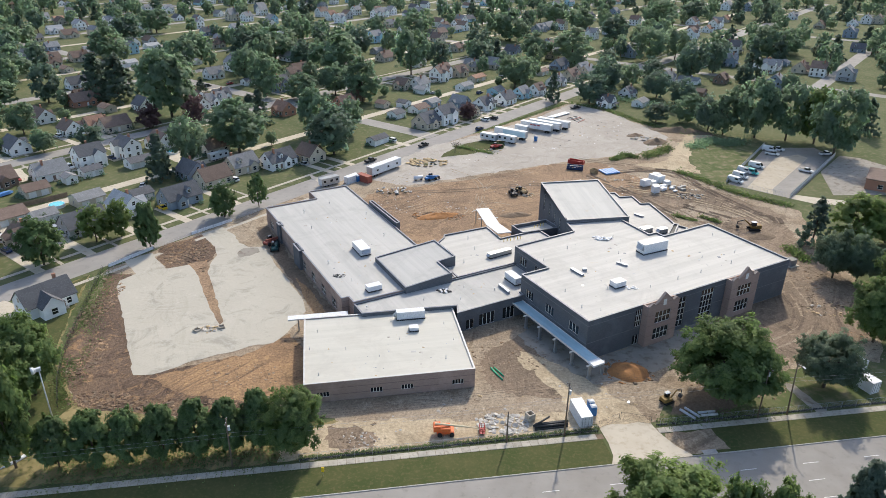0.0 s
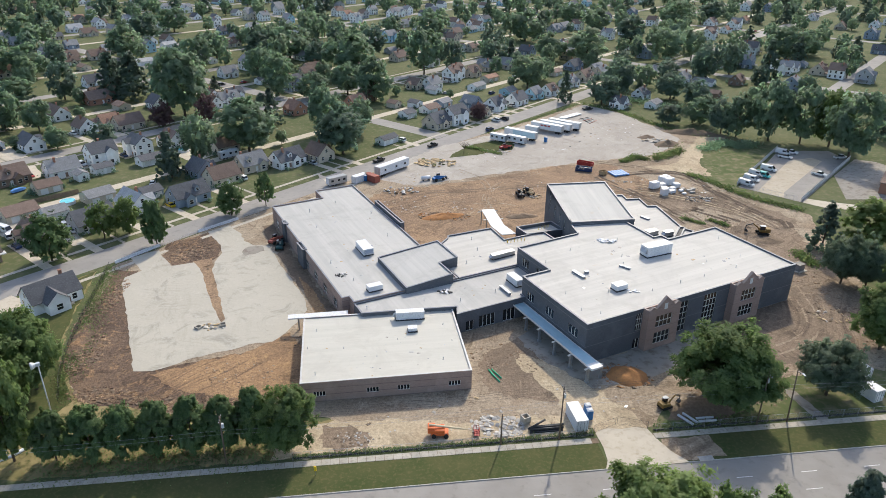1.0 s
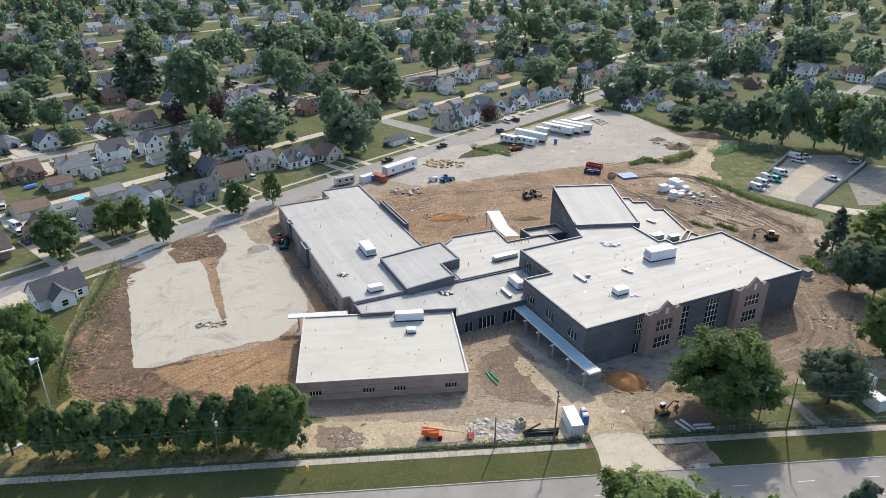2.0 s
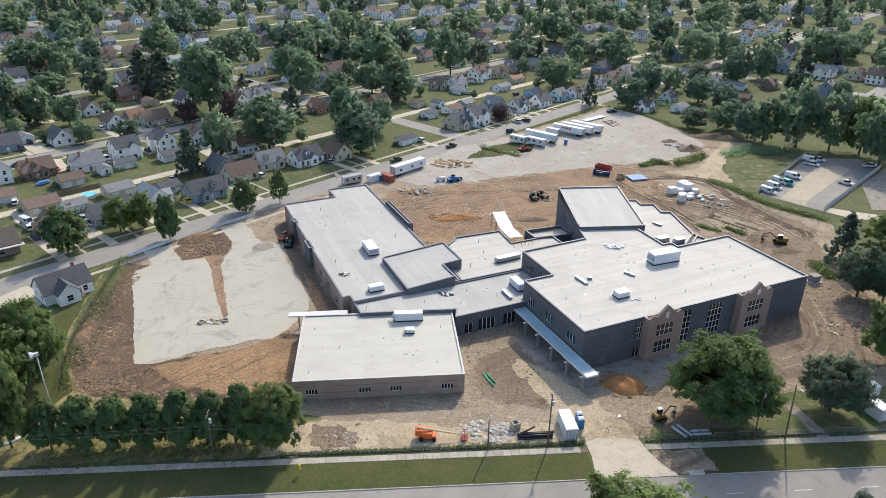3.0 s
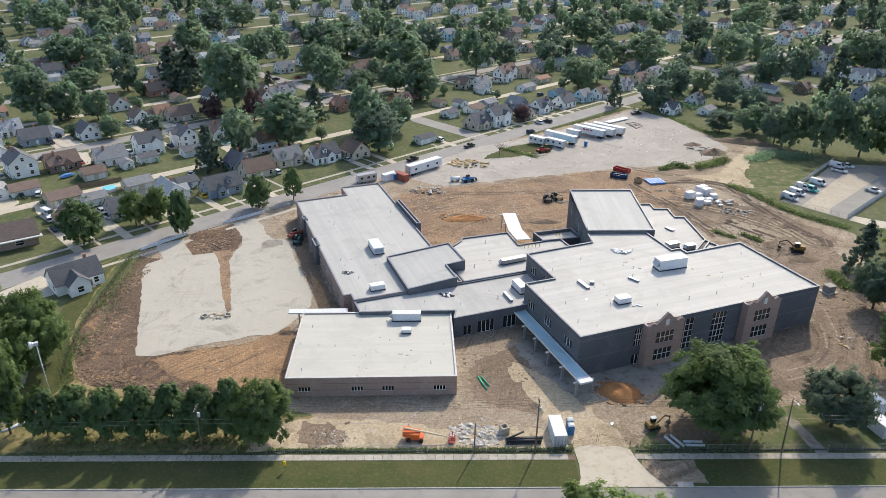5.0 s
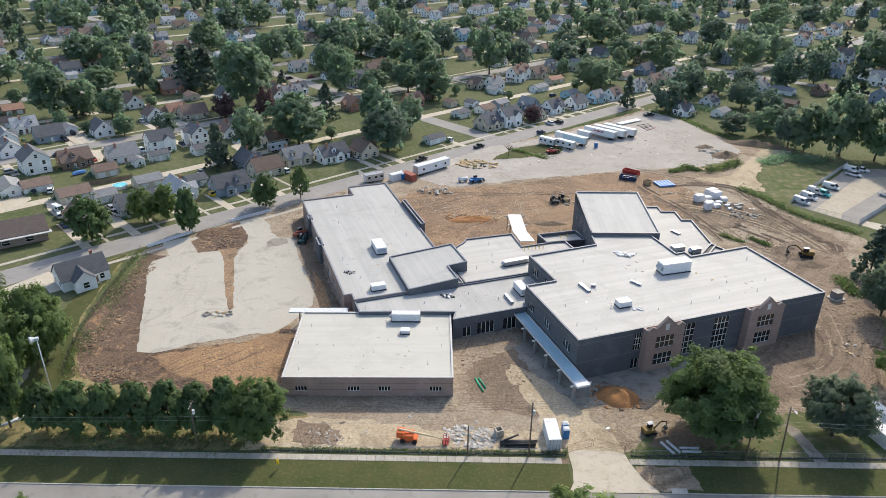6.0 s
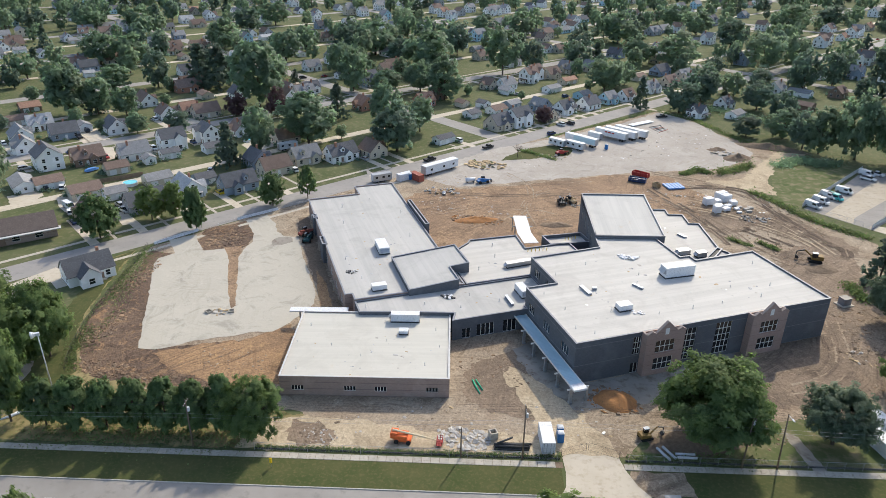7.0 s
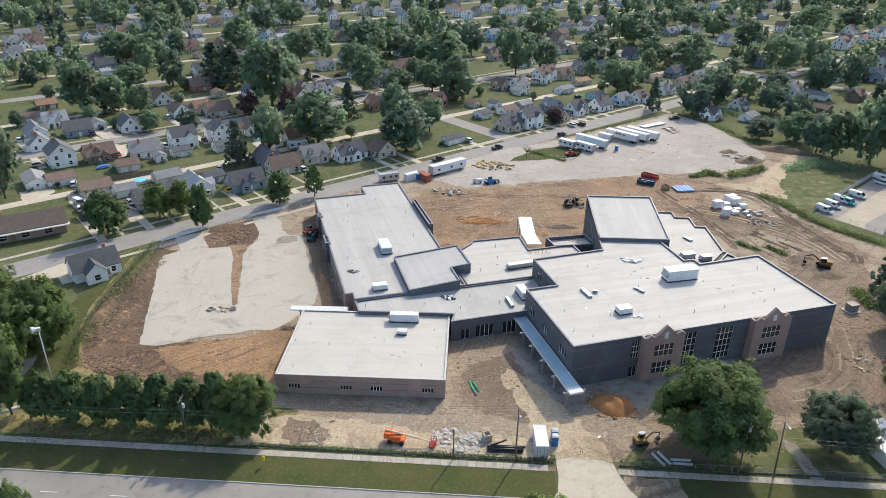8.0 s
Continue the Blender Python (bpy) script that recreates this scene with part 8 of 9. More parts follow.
tube(bm, (-2.0, 0, 2.4), (4.6, 0.0, 1.35), 0.22, 0.18, 8)
part("boom", bm, "cream", lift)
bm = bmesh.new()
tube(bm, (4.4, 0, 1.38), (6.6, 0, 0.95), 0.12, 0.1, 8)
part("jib", bm, "cream", lift)
bm = bmesh.new()
for z in (0.4, 1.0, 1.5):
    for (x0, y0), (x1, y1) in (((6.6, -0.9), (7.6, -0.9)), ((7.6, -0.9), (7.6, 0.9)), ((7.6, 0.9), (6.6, 0.9)), ((6.6, 0.9), (6.6, -0.9))):
        tube(bm, (x0, y0, z), (x1, y1, z), 0.05, 0.05, 5)
for x0, y0 in ((6.6, -0.9), (7.6, -0.9), (7.6, 0.9), (6.6, 0.9), (7.1, -0.9), (7.1, 0.9)):
    tube(bm, (x0, y0, 0.35), (x0, y0, 1.5), 0.05, 0.05, 5)
bars = bm
bm = bmesh.new()
box(bm, 6.6, -0.9, 0.34, 7.6, 0.9, 0.42)
basket = part("basket", bm, "red", lift)
tagged(part("guard_rails", bars, "red", basket), kind="stuff")
bm = bmesh.new()
tube(bm, (0, -0.22, 0.45), (0, 0.22, 0.45), 0.45, 0.45, 14)
me = mesh_of(bm, "rubber")
for sx in (-1.1, 1.25):
    for sy in (-1.05, 1.05):
        part("wheel", me, "rubber", lift).location = (sx, sy, 0)


def excavator(x, y, ang, s, paint, label, fold=1.0):
    ob = thing("excavator", label, "excavator", "", pose(x, y, 0.03, 0, 0, ang) @ Matrix.Scale(s, 4))
    for sy in (-1, 1):
        bm = bmesh.new()
        prof = [(-1.5, 0.1), (1.5, 0.1), (1.8, 0.4), (1.5, 0.72), (-1.5, 0.72), (-1.8, 0.4)]
        loft(bm, [[bm.verts.new((px, sy * 1.0 + dy, pz)) for px, pz in prof] for dy in (-0.28, 0.28)])
        part("track", bm, "rubber", ob)
    bm = bmesh.new()
    box(bm, -1.9, -1.15, 0.85, 1.1, 1.15, 1.55)
    box(bm, -1.9, -1.1, 1.5, -0.5, 1.1, 1.95)
    bmesh.ops.bevel(bm, geom=bm.edges[:], offset=0.1, segments=1, affect="EDGES")
    part("house", bm, paint, ob)
    bm = bmesh.new()
    box(bm, -0.35, 0.1, 1.55, 1.05, 1.1, 2.75)
    bmesh.ops.bevel(bm, geom=bm.edges[:], offset=0.12, segments=1, affect="EDGES")
    part("cab", bm, "glass", ob, "dark glazed cab")
    bm = bmesh.new()
    box(bm, -0.4, 0.05, 2.75, 1.1, 1.15, 2.84)
    part("cab_roof", bm, "lamp_grey", ob)
    for nm, a, b, r in (("boom", (1.0, -0.3, 1.5), (3.0, -0.3, 3.4 * fold), 0.24), ("stick", (2.9, -0.3, 3.35 * fold), (4.9, -0.3, 2.6 * fold), 0.18), ("link", (4.8, -0.3, 2.65 * fold), (4.9, -0.3, 1.2), 0.14)):
        bm = bmesh.new()
        tube(bm, a, b, r, r * 0.8, 6)
        part(nm, bm, "dark_metal" if nm != "boom" else paint, ob)
    bm = bmesh.new()
    loft(bm, [[bm.verts.new((px, dy, pz)) for px, pz in ((4.7, 1.3), (5.1, 1.3), (5.0, 0.5), (4.4, 0.25), (4.1, 0.7))] for dy in (-0.75, 0.15)])
    part("bucket", bm, "dark_metal", ob)
    return ob


excavator(43.2, 116.6, 30, 0.75, "ochre", "small yellow and black excavator on the soil")
excavator(95.5, 208.0, 175, 1.08, "ochre", "dirty ochre tracked excavator with its arm lowered", 0.9)


def loader(x, y, ang, paint, label, boom="dark_metal"):
    ob = thing("telehandler", label, "telehandler", "", pose(x, y, 0.03, 0, 0, ang))
    bm = bmesh.new()
    box(bm, -2.4, -0.95, 0.6, 2.2, 0.95, 1.3)
    bmesh.ops.bevel(bm, geom=bm.edges[:], offset=0.15, segments=1, affect="EDGES")
    part("chassis", bm, paint, ob)
    bm = bmesh.new()
    box(bm, -0.6, 0.15, 1.3, 0.9, 0.95, 2.5)
    bmesh.ops.bevel(bm, geom=bm.edges[:], offset=0.1, segments=1, affect="EDGES")
    part("cab", bm, "glass", ob)
    bm = bmesh.new()
    tube(bm, (-2.3, -0.45, 2.1), (3.2, -0.45, 1.2), 0.26, 0.2, 6)
    part("boom", bm, paint, ob)
    bm = bmesh.new()
    box(bm, 3.1, -1.1, 0.2, 3.3, 0.3, 1.3)
    for sy in (-0.9, 0.1):
        box(bm, 3.3, sy - 0.06, 0.2, 4.4, sy + 0.06, 0.28)
    part("forks", bm, boom, ob)
    bm = bmesh.new()
    tube(bm, (0, -0.22, 0.6), (0, 0.22, 0.6), 0.6, 0.6, 14)
    me = mesh_of(bm, "rubber")
    for sx in (-1.6, 1.5):
        for sy in (-1.05, 1.05):
            part("wheel", me, "rubber", ob).location = (sx, sy, 0)
    return ob


loader(-57.2, 190.4, 60, "rust_red", "red-brown telehandler parked by the wing")
loader(-54.9, 186.5, 100, "teal_dark", "small dark teal machine parked by the wing")
loader(-10.8, 251.0, 35, "blue", "blue telehandler in the gravel yard")
loader(19.6, 236.5, 100, "dark_metal", "dark skid-steer machine behind the hall")
loader(22.8, 238.8, 120, "lumber", "tan machine behind the hall")
loader(15.8, 294.0, 30, "red", "red tractor at the yard edge")


def skip(x, y, ang, paint, label, L=6.5, tilt=0.0):
    ob = thing("dumpster", label, "dumpster", "", pose(x, y, 0.03, 0, tilt, ang))
    bm = bmesh.new()
    for (x0, y0, x1, y1) in ((-L / 2, -1.2, L / 2, -1.1), (-L / 2, 1.1, L / 2, 1.2), (-L / 2, -1.1, -L / 2 + 0.1, 1.1), (L / 2 - 0.1, -1.1, L / 2, 1.1)):
        box(bm, x0, y0, 0.15, x1, y1, 1.7)
    box(bm, -L / 2 + 0.1, -1.1, 0.1, L / 2 - 0.1, 1.1, 0.2)
    for k in range(7):
        for s in (-1, 1):
            box(bm, -L / 2 + 0.5 + k * (L - 1) / 6 - 0.05, s * 1.25 - 0.05, 0.15, -L / 2 + 0.5 + k * (L - 1) / 6 + 0.05, s * 1.25 + 0.05, 1.7)
    part("bin", bm, paint, ob)
    for s in (-1, 1):
        bm = bmesh.new()
        box(bm, -L / 2, s * 0.6 - 0.1, -0.03, L / 2, s * 0.6 + 0.1, 0.1)
        part("skid", bm, "dark_metal", ob)


skip(46.5, 266.8, -14, "navy", "dark blue open waste dumpster half full")
skip(48.0, 273.8, -30, "red", "dark red open waste dumpster")
litter(46.5, 266.8, 1.1, 1.9, 30, ("wrap_white", "lumber", "galv"), "waste heaped in the dumpster", "waste", 0.35, 31, (0.4, 1.0))
skip(53.4, 262.5, 40, "lumber", "small brown waste bin on the soil", 2.2)

# pipes, pallets and bundles
def pipe(x, y, z, L, r, ang, paint, label, tilt=0.0):
    ob = thing("pipe", label, "pipe", "loose pipes", pose(x, y, z + r, 0, tilt, ang))
    bm = bmesh.new()
    n = 12
    rings = [[bm.verts.new((px, math.cos(6.2832 * k / n) * q, math.sin(6.2832 * k / n) * q)) for k in range(n)] for px, q in ((-L / 2, r * 0.85), (-L / 2, r), (L / 2, r), (L / 2, r * 0.85))]
    rings.append(rings[0])
    for r0, r1 in zip(rings, rings[1:]):
        for i in range(n):
            j = (i + 1) % n
            bm.faces.new((r0[i], r0[j], r1[j], r1[i]))
    part("barrel", bm, paint, ob, smooth=True)


for k, (dx, dy, dz) in enumerate(((0, 0, 0), (0.1, 0.55, 0), (-0.2, 1.1, 0), (0.3, 1.7, 0), (0.1, 0.3, 0.42), (-0.1, 0.85, 0.42))):
    pipe(18.4 + dx, 107.4 + dy, 0.02 + dz, 6.6, 0.22, 11, "dark_metal", "black plastic drain pipe stacked on soil")
pipe(17.0, 108.6, 0.95, 3.4, 0.2, 42, "dark_metal", "black plastic drain pipe lying on others")
for x, y, a in ((46.3, 112.6, -52), (47.4, 113.2, -52), (50.3, 113.4, 10), (50.6, 112.5, 10)):
    pipe(x, y, 0.03, 3.6, 0.26, a, "lamp_grey", "grey concrete drain pipe lying on grass")
for x, y, a in ((8.3, 125.6, -62), (9.1, 125.9, -58), (8.8, 124.6, -60)):
    pipe(x, y, 0.03, 3.8, 0.16, a, "green_pipe", "bright green plastic pipe lying on soil")
for k in range(5):
    pipe(-80.2 + 0.4 * k, 94.7 + 0.35 * k, 0.03, 4.2, 0.12, 60, "lamp_grey", "grey pipe length lying in dry grass")
box_ob = thing("concrete_inlet", "square hollow concrete inlet box standing on soil", "inlet", "", pose(14.5, 110.2, 0.02, 0, 0, 30))
bm = bmesh.new()
for (x0, y0, x1, y1) in ((-0.75, -0.75, 0.75, -0.55), (-0.75, 0.55, 0.75, 0.75), (-0.75, -0.55, -0.55, 0.55), (0.55, -0.55, 0.75, 0.55)):
    box(bm, x0, y0, 0, x1, y1, 1.5)
part("wall", bm, "slab", box_ob)
for x, y, a in ((-57.0, 141.8, 20), (-62.4, 140.2, -30)):
    io = thing("concrete_inlet", "square hollow concrete inlet frame set in gravel", "inlet", "", pose(x, y, 0.05, 0, 0, a))
    bm = bmesh.new()
    for (x0, y0, x1, y1) in ((-0.75, -0.75, 0.75, -0.55), (-0.75, 0.55, 0.75, 0.75), (-0.75, -0.55, -0.55, 0.55), (0.55, -0.55, 0.75, 0.55)):
        box(bm, x0, y0, 0, x1, y1, 0.5)
    part("wall", bm, "slab", io)
for k in range(5):
    ob = thing("panel_stack", "stack of blue-wrapped sheets on the soil", "pallet", "blue wrapped stacks", pose(57.2 + 1.25 * k, 262.8 + 0.55 * k, 0.03, 0, 0, 113))
    bm = bmesh.new()
    box(bm, -2.8, -0.55, 0.12, 2.8, 0.55, 0.7)
    bmesh.ops.bevel(bm, geom=bm.edges[:], offset=0.06, segments=1, affect="EDGES")
    part("sheets", bm, "tarp_blue", ob)
    bm = bmesh.new()
    for q in (-2.2, 0, 2.2):
        box(bm, q - 0.1, -0.55, 0, q + 0.1, 0.55, 0.12)
    part("bearer", bm, "lumber", ob)
rp = random.Random(12)
for dx, dy, L, W, H in ((0, 0, 3.4, 2.4, 2.6), (3.2, 1.6, 2.4, 2.2, 1.6), (6.4, 4.2, 3.6, 2.4, 2.8), (8.6, 1.8, 2.4, 2.4, 1.6), (3.4, -2.6, 2.6, 2.4, 1.4), (6.4, -1.6, 2.4, 1.8, 1.2), (2.0, -7.2, 2.4, 2.2, 2.6),
                        (5.2, 7.2, 4.4, 2.4, 2.6), (1.8, 4.4, 2.2, 2.0, 1.0), (5.4, -4.6, 2.6, 2.0, 1.2), (9.2, -3.0, 1.8, 1.4, 0.8), (9.6, -6.0, 1.6, 1.2, 0.7)):
    ob = thing("insulation_bundle", "white plastic-wrapped insulation bundle on pallets", "bundle", "white wrapped bundles", pose(70.2 + dx, 248.5 + dy, 0.03, 0, 0, 30 + rp.uniform(-15, 15)))
    bm = bmesh.new()
    box(bm, -L / 2, -W / 2, 0.14, L / 2, W / 2, H)
    bmesh.ops.bevel(bm, geom=bm.edges[:], offset=0.12, segments=2, affect="EDGES")
    part("wrap", bm, "wrap_white", ob)
    bm = bmesh.new()
    for q in (-0.4, 0, 0.4):
        box(bm, L * q - 0.12, -W / 2, 0, L * q + 0.12, W / 2, 0.14)
    part("pallet", bm, "lumber", ob)
for x, y in ((80.5, 247.5), (82.6, 246.2), (84.2, 247.8), (83.2, 244.2)):
    ob = thing("block_pallet", "dark pallet load of blocks with a pale cover", "pallet", "block pallets", pose(x, y, 0.03, 0, 0, 20))
    bm = bmesh.new()
    box(bm, -0.9, -0.6, 0.1, 0.9, 0.6, 0.7)
    part("blocks", bm, "rubble", ob)
    bm = bmesh.new()
    box(bm, -0.95, -0.65, 0.0, 0.95, 0.65, 0.1)
    part("pallet", bm, "lumber", ob)
tank = thing("fuel_tank", "white cylindrical fuel tank on a skid", "tank", "", pose(-15.6, 250.5, 0.03, 0, 0, 30))
bm = bmesh.new()
tube(bm, (-1.8, 0, 1.1), (1.8, 0, 1.1), 0.75, 0.75, 16)
part("barrel", bm, "wrap_white", tank, smooth=True)
bm = bmesh.new()
for q in (-1.2, 1.2):
    box(bm, q - 0.12, -0.7, 0, q + 0.12, 0.7, 0.5)
part("skid", bm, "dark_metal", tank)
bx = thing("white_crate", "small pale crate on the soil by the wing", "crate", "", pose(-18.2, 182.4, 0.02, 0, 0, -55))
bm = bmesh.new()
box(bm, -1.1, -0.6, 0, 1.1, 0.6, 0.9)
bmesh.ops.bevel(bm, geom=bm.edges[:], offset=0.05, segments=1, affect="EDGES")
part("case", bm, "wrap_white", bx)
bm = bmesh.new()
box(bm, -1.15, -0.65, 0.9, 1.15, 0.65, 0.97)
part("lid", bm, "unit_white", bx)
sign = thing("yellow_sign", "small yellow marker post on the verge", "marker post", "", pose(*M(-6.7, 95.9), 0.04))
bm = bmesh.new()
tube(bm, (0, 0, 0), (0, 0, 1.0), 0.04, 0.04, 6)
part("post", bm, "galv", sign)
bm = bmesh.new()
box(bm, -0.22, -0.12, 1.0, 0.22, 0.12, 2.0)
part("marker", bm, "car_yellow", sign)
plate = thing("drain_cover", "flat steel plate lying at the kerb", "cover", "", M.m(64.6, 91.9, 0.06))
bm = bmesh.new()
box(bm, -1.4, -0.6, 0, 1.4, 0.6, 0.06)
part("plate", bm, "galv", plate)

# board fence round the neighbouring yard
bf = thing("board_fence", "weathered grey board fence round the paved yard", "fence")
bm = bmesh.new()
box(bm, -0.07, -0.012, 0.03, 0.07, 0.012, 1.8)
bme = mesh_of(bm, "lamp_grey")
for (x0, y0), (x1, y1), in (((102.4, 253.6), (136.6, 304.1)), ((120.3, 238.7), (162.0, 291.2))):
    n = int(math.hypot(x1 - x0, y1 - y0) / 0.3)
    a = math.degrees(math.atan2(y1 - y0, x1 - x0))
    bm = bmesh.new()
    for z in (0.4, 1.4):
        box(bm, 0, -0.06, z, math.hypot(x1 - x0, y1 - y0), -0.015, z + 0.09, pose(x0, y0, 0, 0, 0, a))
    part("rail", bm, "lumber", bf)
    for k in range(n):
        q = part("board", bme, "lamp_grey", bf)
        q.matrix_world = pose(x0 + (x1 - x0) * k / n, y0 + (y1 - y0) * k / n, rp.uniform(0, 0.06), 0, 0, a) @ Matrix.Diagonal((1.9, 1, 1, 1))
wire_fence("yard_fence", [(102.6, 251.0), (111.6, 244.1), (119.8, 237.5)], 2.6, 1.9, "chain-link fence with posts round the paved yard", mesh_rows=1)

# ---- single buildings ----
home("cottage", -104.2, 150.2, "u", 11.5, 7.6, "d", "w", 55, ell=(-1.0, 5.2, 3.0, -1))
hall = thing("brick_hall", "long low brown brick hall with a dark shingle roof", "building", "", pose(-150.0, 162.0, 0, 0, 0, 45))
bm = bmesh.new()
gable_body(bm, 40, 13, 3.6, 2.6)
part("wall", bm, "brick_brown", hall)
bm = bmesh.new()
gable_roof(bm, 40, 13, 3.6, 2.6, 0.9, 0.2)
part("roof", bm, "shingle_e", hall)
bm = bmesh.new()
box(bm, -20, -8.6, 3.0, 21.2, -6.3, 3.25)
part("front_canopy", bm, "coping_light", hall)
for k in range(6):
    part("window", house_window(0, -16 + 6.2 * k, -6.5, 0.9, 2.0, 1.4, "-y"), ("paint_white", "glass"), hall)
bm = bmesh.new()
box(bm, 4.2, -6.62, 0, 6.0, -6.45, 2.2)
part("door", bm, "siding_n", hall)
bm = bmesh.new()
box(bm, 2, 1.2, 4.2, 3.6, 2.4, 7.2)
part("chimney", bm, "siding_k", hall)
shop = thing("brick_shop", "low red brick building with a flat brown roof", "building", "", pose(166, 250, 0, 0, 0, -33))
bm = bmesh.new()
box(bm, -11, -8, 0, 11, 8, 4.0)
part("wall", bm, "siding_k", shop)
bm = bmesh.new()
box(bm, -11.3, -8.3, 4.0, 11.3, 8.3, 4.35)
part("roof", bm, "shingle_n", shop)
for k in (-6, 0, 6):
    part("window", house_window(0, k, -8, 1.0, 1.5, 1.5, "-y"), ("paint_white", "glass"), shop)
    part("window", house_window(0, -11, k * 0.8, 1.0, 1.3, 1.5, "-x"), ("paint_white", "glass"), shop)
mill = thing("far_brick_building", "large far brown brick building with a white roof", "building", "", pose(-165, 955, 0, 0, 0, 5))
bm = bmesh.new()
box(bm, -45, -12, 0, 45, 12, 9)
part("wall", bm, "siding_k", mill)
bm = bmesh.new()
box(bm, -45.4, -12.4, 9, 45.4, 12.4, 9.5)
part("roof", bm, "unit_white", mill)
for k in range(12):
    part("window", house_window(0, -41 + 7.4 * k, -12, 3.0, 3.0, 3.0, "-y"), ("paint_white", "glass"), mill)

# brown board fence between two gardens
gf = thing("garden_fence", "weathered brown board fence between gardens", "fence")
fx0, fy0, fx1, fy1 = -151.7, 213.1, -138.3, 227.0
fl = math.hypot(fx1 - fx0, fy1 - fy0)
fa = math.degrees(math.atan2(fy1 - fy0, fx1 - fx0))
bm = bmesh.new()
box(bm, -0.17, -0.015, 0.03, 0.17, 0.015, 1.75)
gme = mesh_of(bm, "wood_pole")
for k in range(int(fl / 0.36)):
    q = part("board", gme, "wood_pole", gf)
    q.matrix_world = pose(fx0 + (fx1 - fx0) * k * 0.36 / fl, fy0 + (fy1 - fy0) * k * 0.36 / fl, 0.02 * (k % 3), 0, 0, fa)
bm = bmesh.new()
box(bm, 0, 0.016, 1.3, fl, 0.07, 1.4, pose(fx0, fy0, 0, 0, 0, fa))
part("rail", bm, "wood_pole", gf)

# pools, bright things in gardens
for x, y, r in ((-137.4, 217.1, 2.6), (-121.2, 279.3, 2.4)):
    ob = thing("garden_pool", "round turquoise garden pool with a white rim", "pool", "", pose(x, y, 0))
    bm = bmesh.new()
    tube(bm, (0, 0, 0), (0, 0, 1.1), r, r, 20)
    part("wall", bm, "car_white", ob)
    bm = bmesh.new()
    tube(bm, (0, 0, 1.0), (0, 0, 1.104), r - 0.15, r - 0.15, 20)
    part("water", bm, "pool_water", ob)
tb = thing("garden_tarpaulin", "bright blue covered boat in a garden", "boat", "", pose(-161.1, 227.0, 0.0, 0, 0, 62))
bm = bmesh.new()
loft(bm, [[bm.verts.new((px, -w, 0.4)), bm.verts.new((px, w, 0.4)), bm.verts.new((px, w * 0.7, h)), bm.verts.new((px, -w * 0.7, h))] for px, w, h in ((-2.6, 0.8, 1.0), (-1, 1.0, 1.4), (1.4, 0.9, 1.3), (2.8, 0.15, 0.9))])
part("cover", bm, "tarp_blue", tb)
bm = bmesh.new()
box(bm, -2, -0.6, 0, 2, 0.6, 0.4)
part("trolley", bm, "dark_metal", tb)

# ---- drives and paths up to the first row of houses ----
rd = random.Random(21)
PARKED = [q for q in bpy.data.objects if q.parent is None and q.name.split(".")[0] in ("car", "pickup_truck", "van")]
for hx, hy, hr in list(HOMES):
    a, b = U.inv(hx, hy)
    for s in (V0, 300):
        if 9 < abs(b - s) < 32 and hy < 480:
            da = rd.choice((-1, 1)) * (hr + 1.5)
            side = 1 if b > s else -1
            strip(U, a + da - 1.4, a + da + 1.4, s + side * 4.9, s + side * (abs(b - s) + 2), 0.041, "house_drive", "drive", "pale concrete drive beside a house", "drive")
            if rd.random() < 0.45 and hy < 420:
                kind, paint, word = rd.choice((("sedan", "silver", "silver car"), ("suv", "car_white", "white car"), ("suv", "car_black", "black car"), ("sedan", "navy", "dark blue car"), ("pickup", "silver", "silver pickup"), ("sedan", "red", "red car")))
                cx, cy = U(a + da, s + side * (abs(b - s) + rd.uniform(-3.5, -0.8)))
                if all((q.location.x - cx) ** 2 + (q.location.y - cy) ** 2 > 40 for q in PARKED):
                    PARKED.append(car(kind, paint, cx, cy, ST + 90 * side, word + " parked on a concrete house drive"))
            if rd.random() < 0.7:
                strip(U, a - 0.5, a + 0.5, s + side * 5.3, s + side * (abs(b - s) - 4), 0.042, "front_path", "slab", "narrow pale path to a front door", "path")
            break

# ---- wheel ruts ----
RUT_LAYERS = itertools.cycle(range(22))


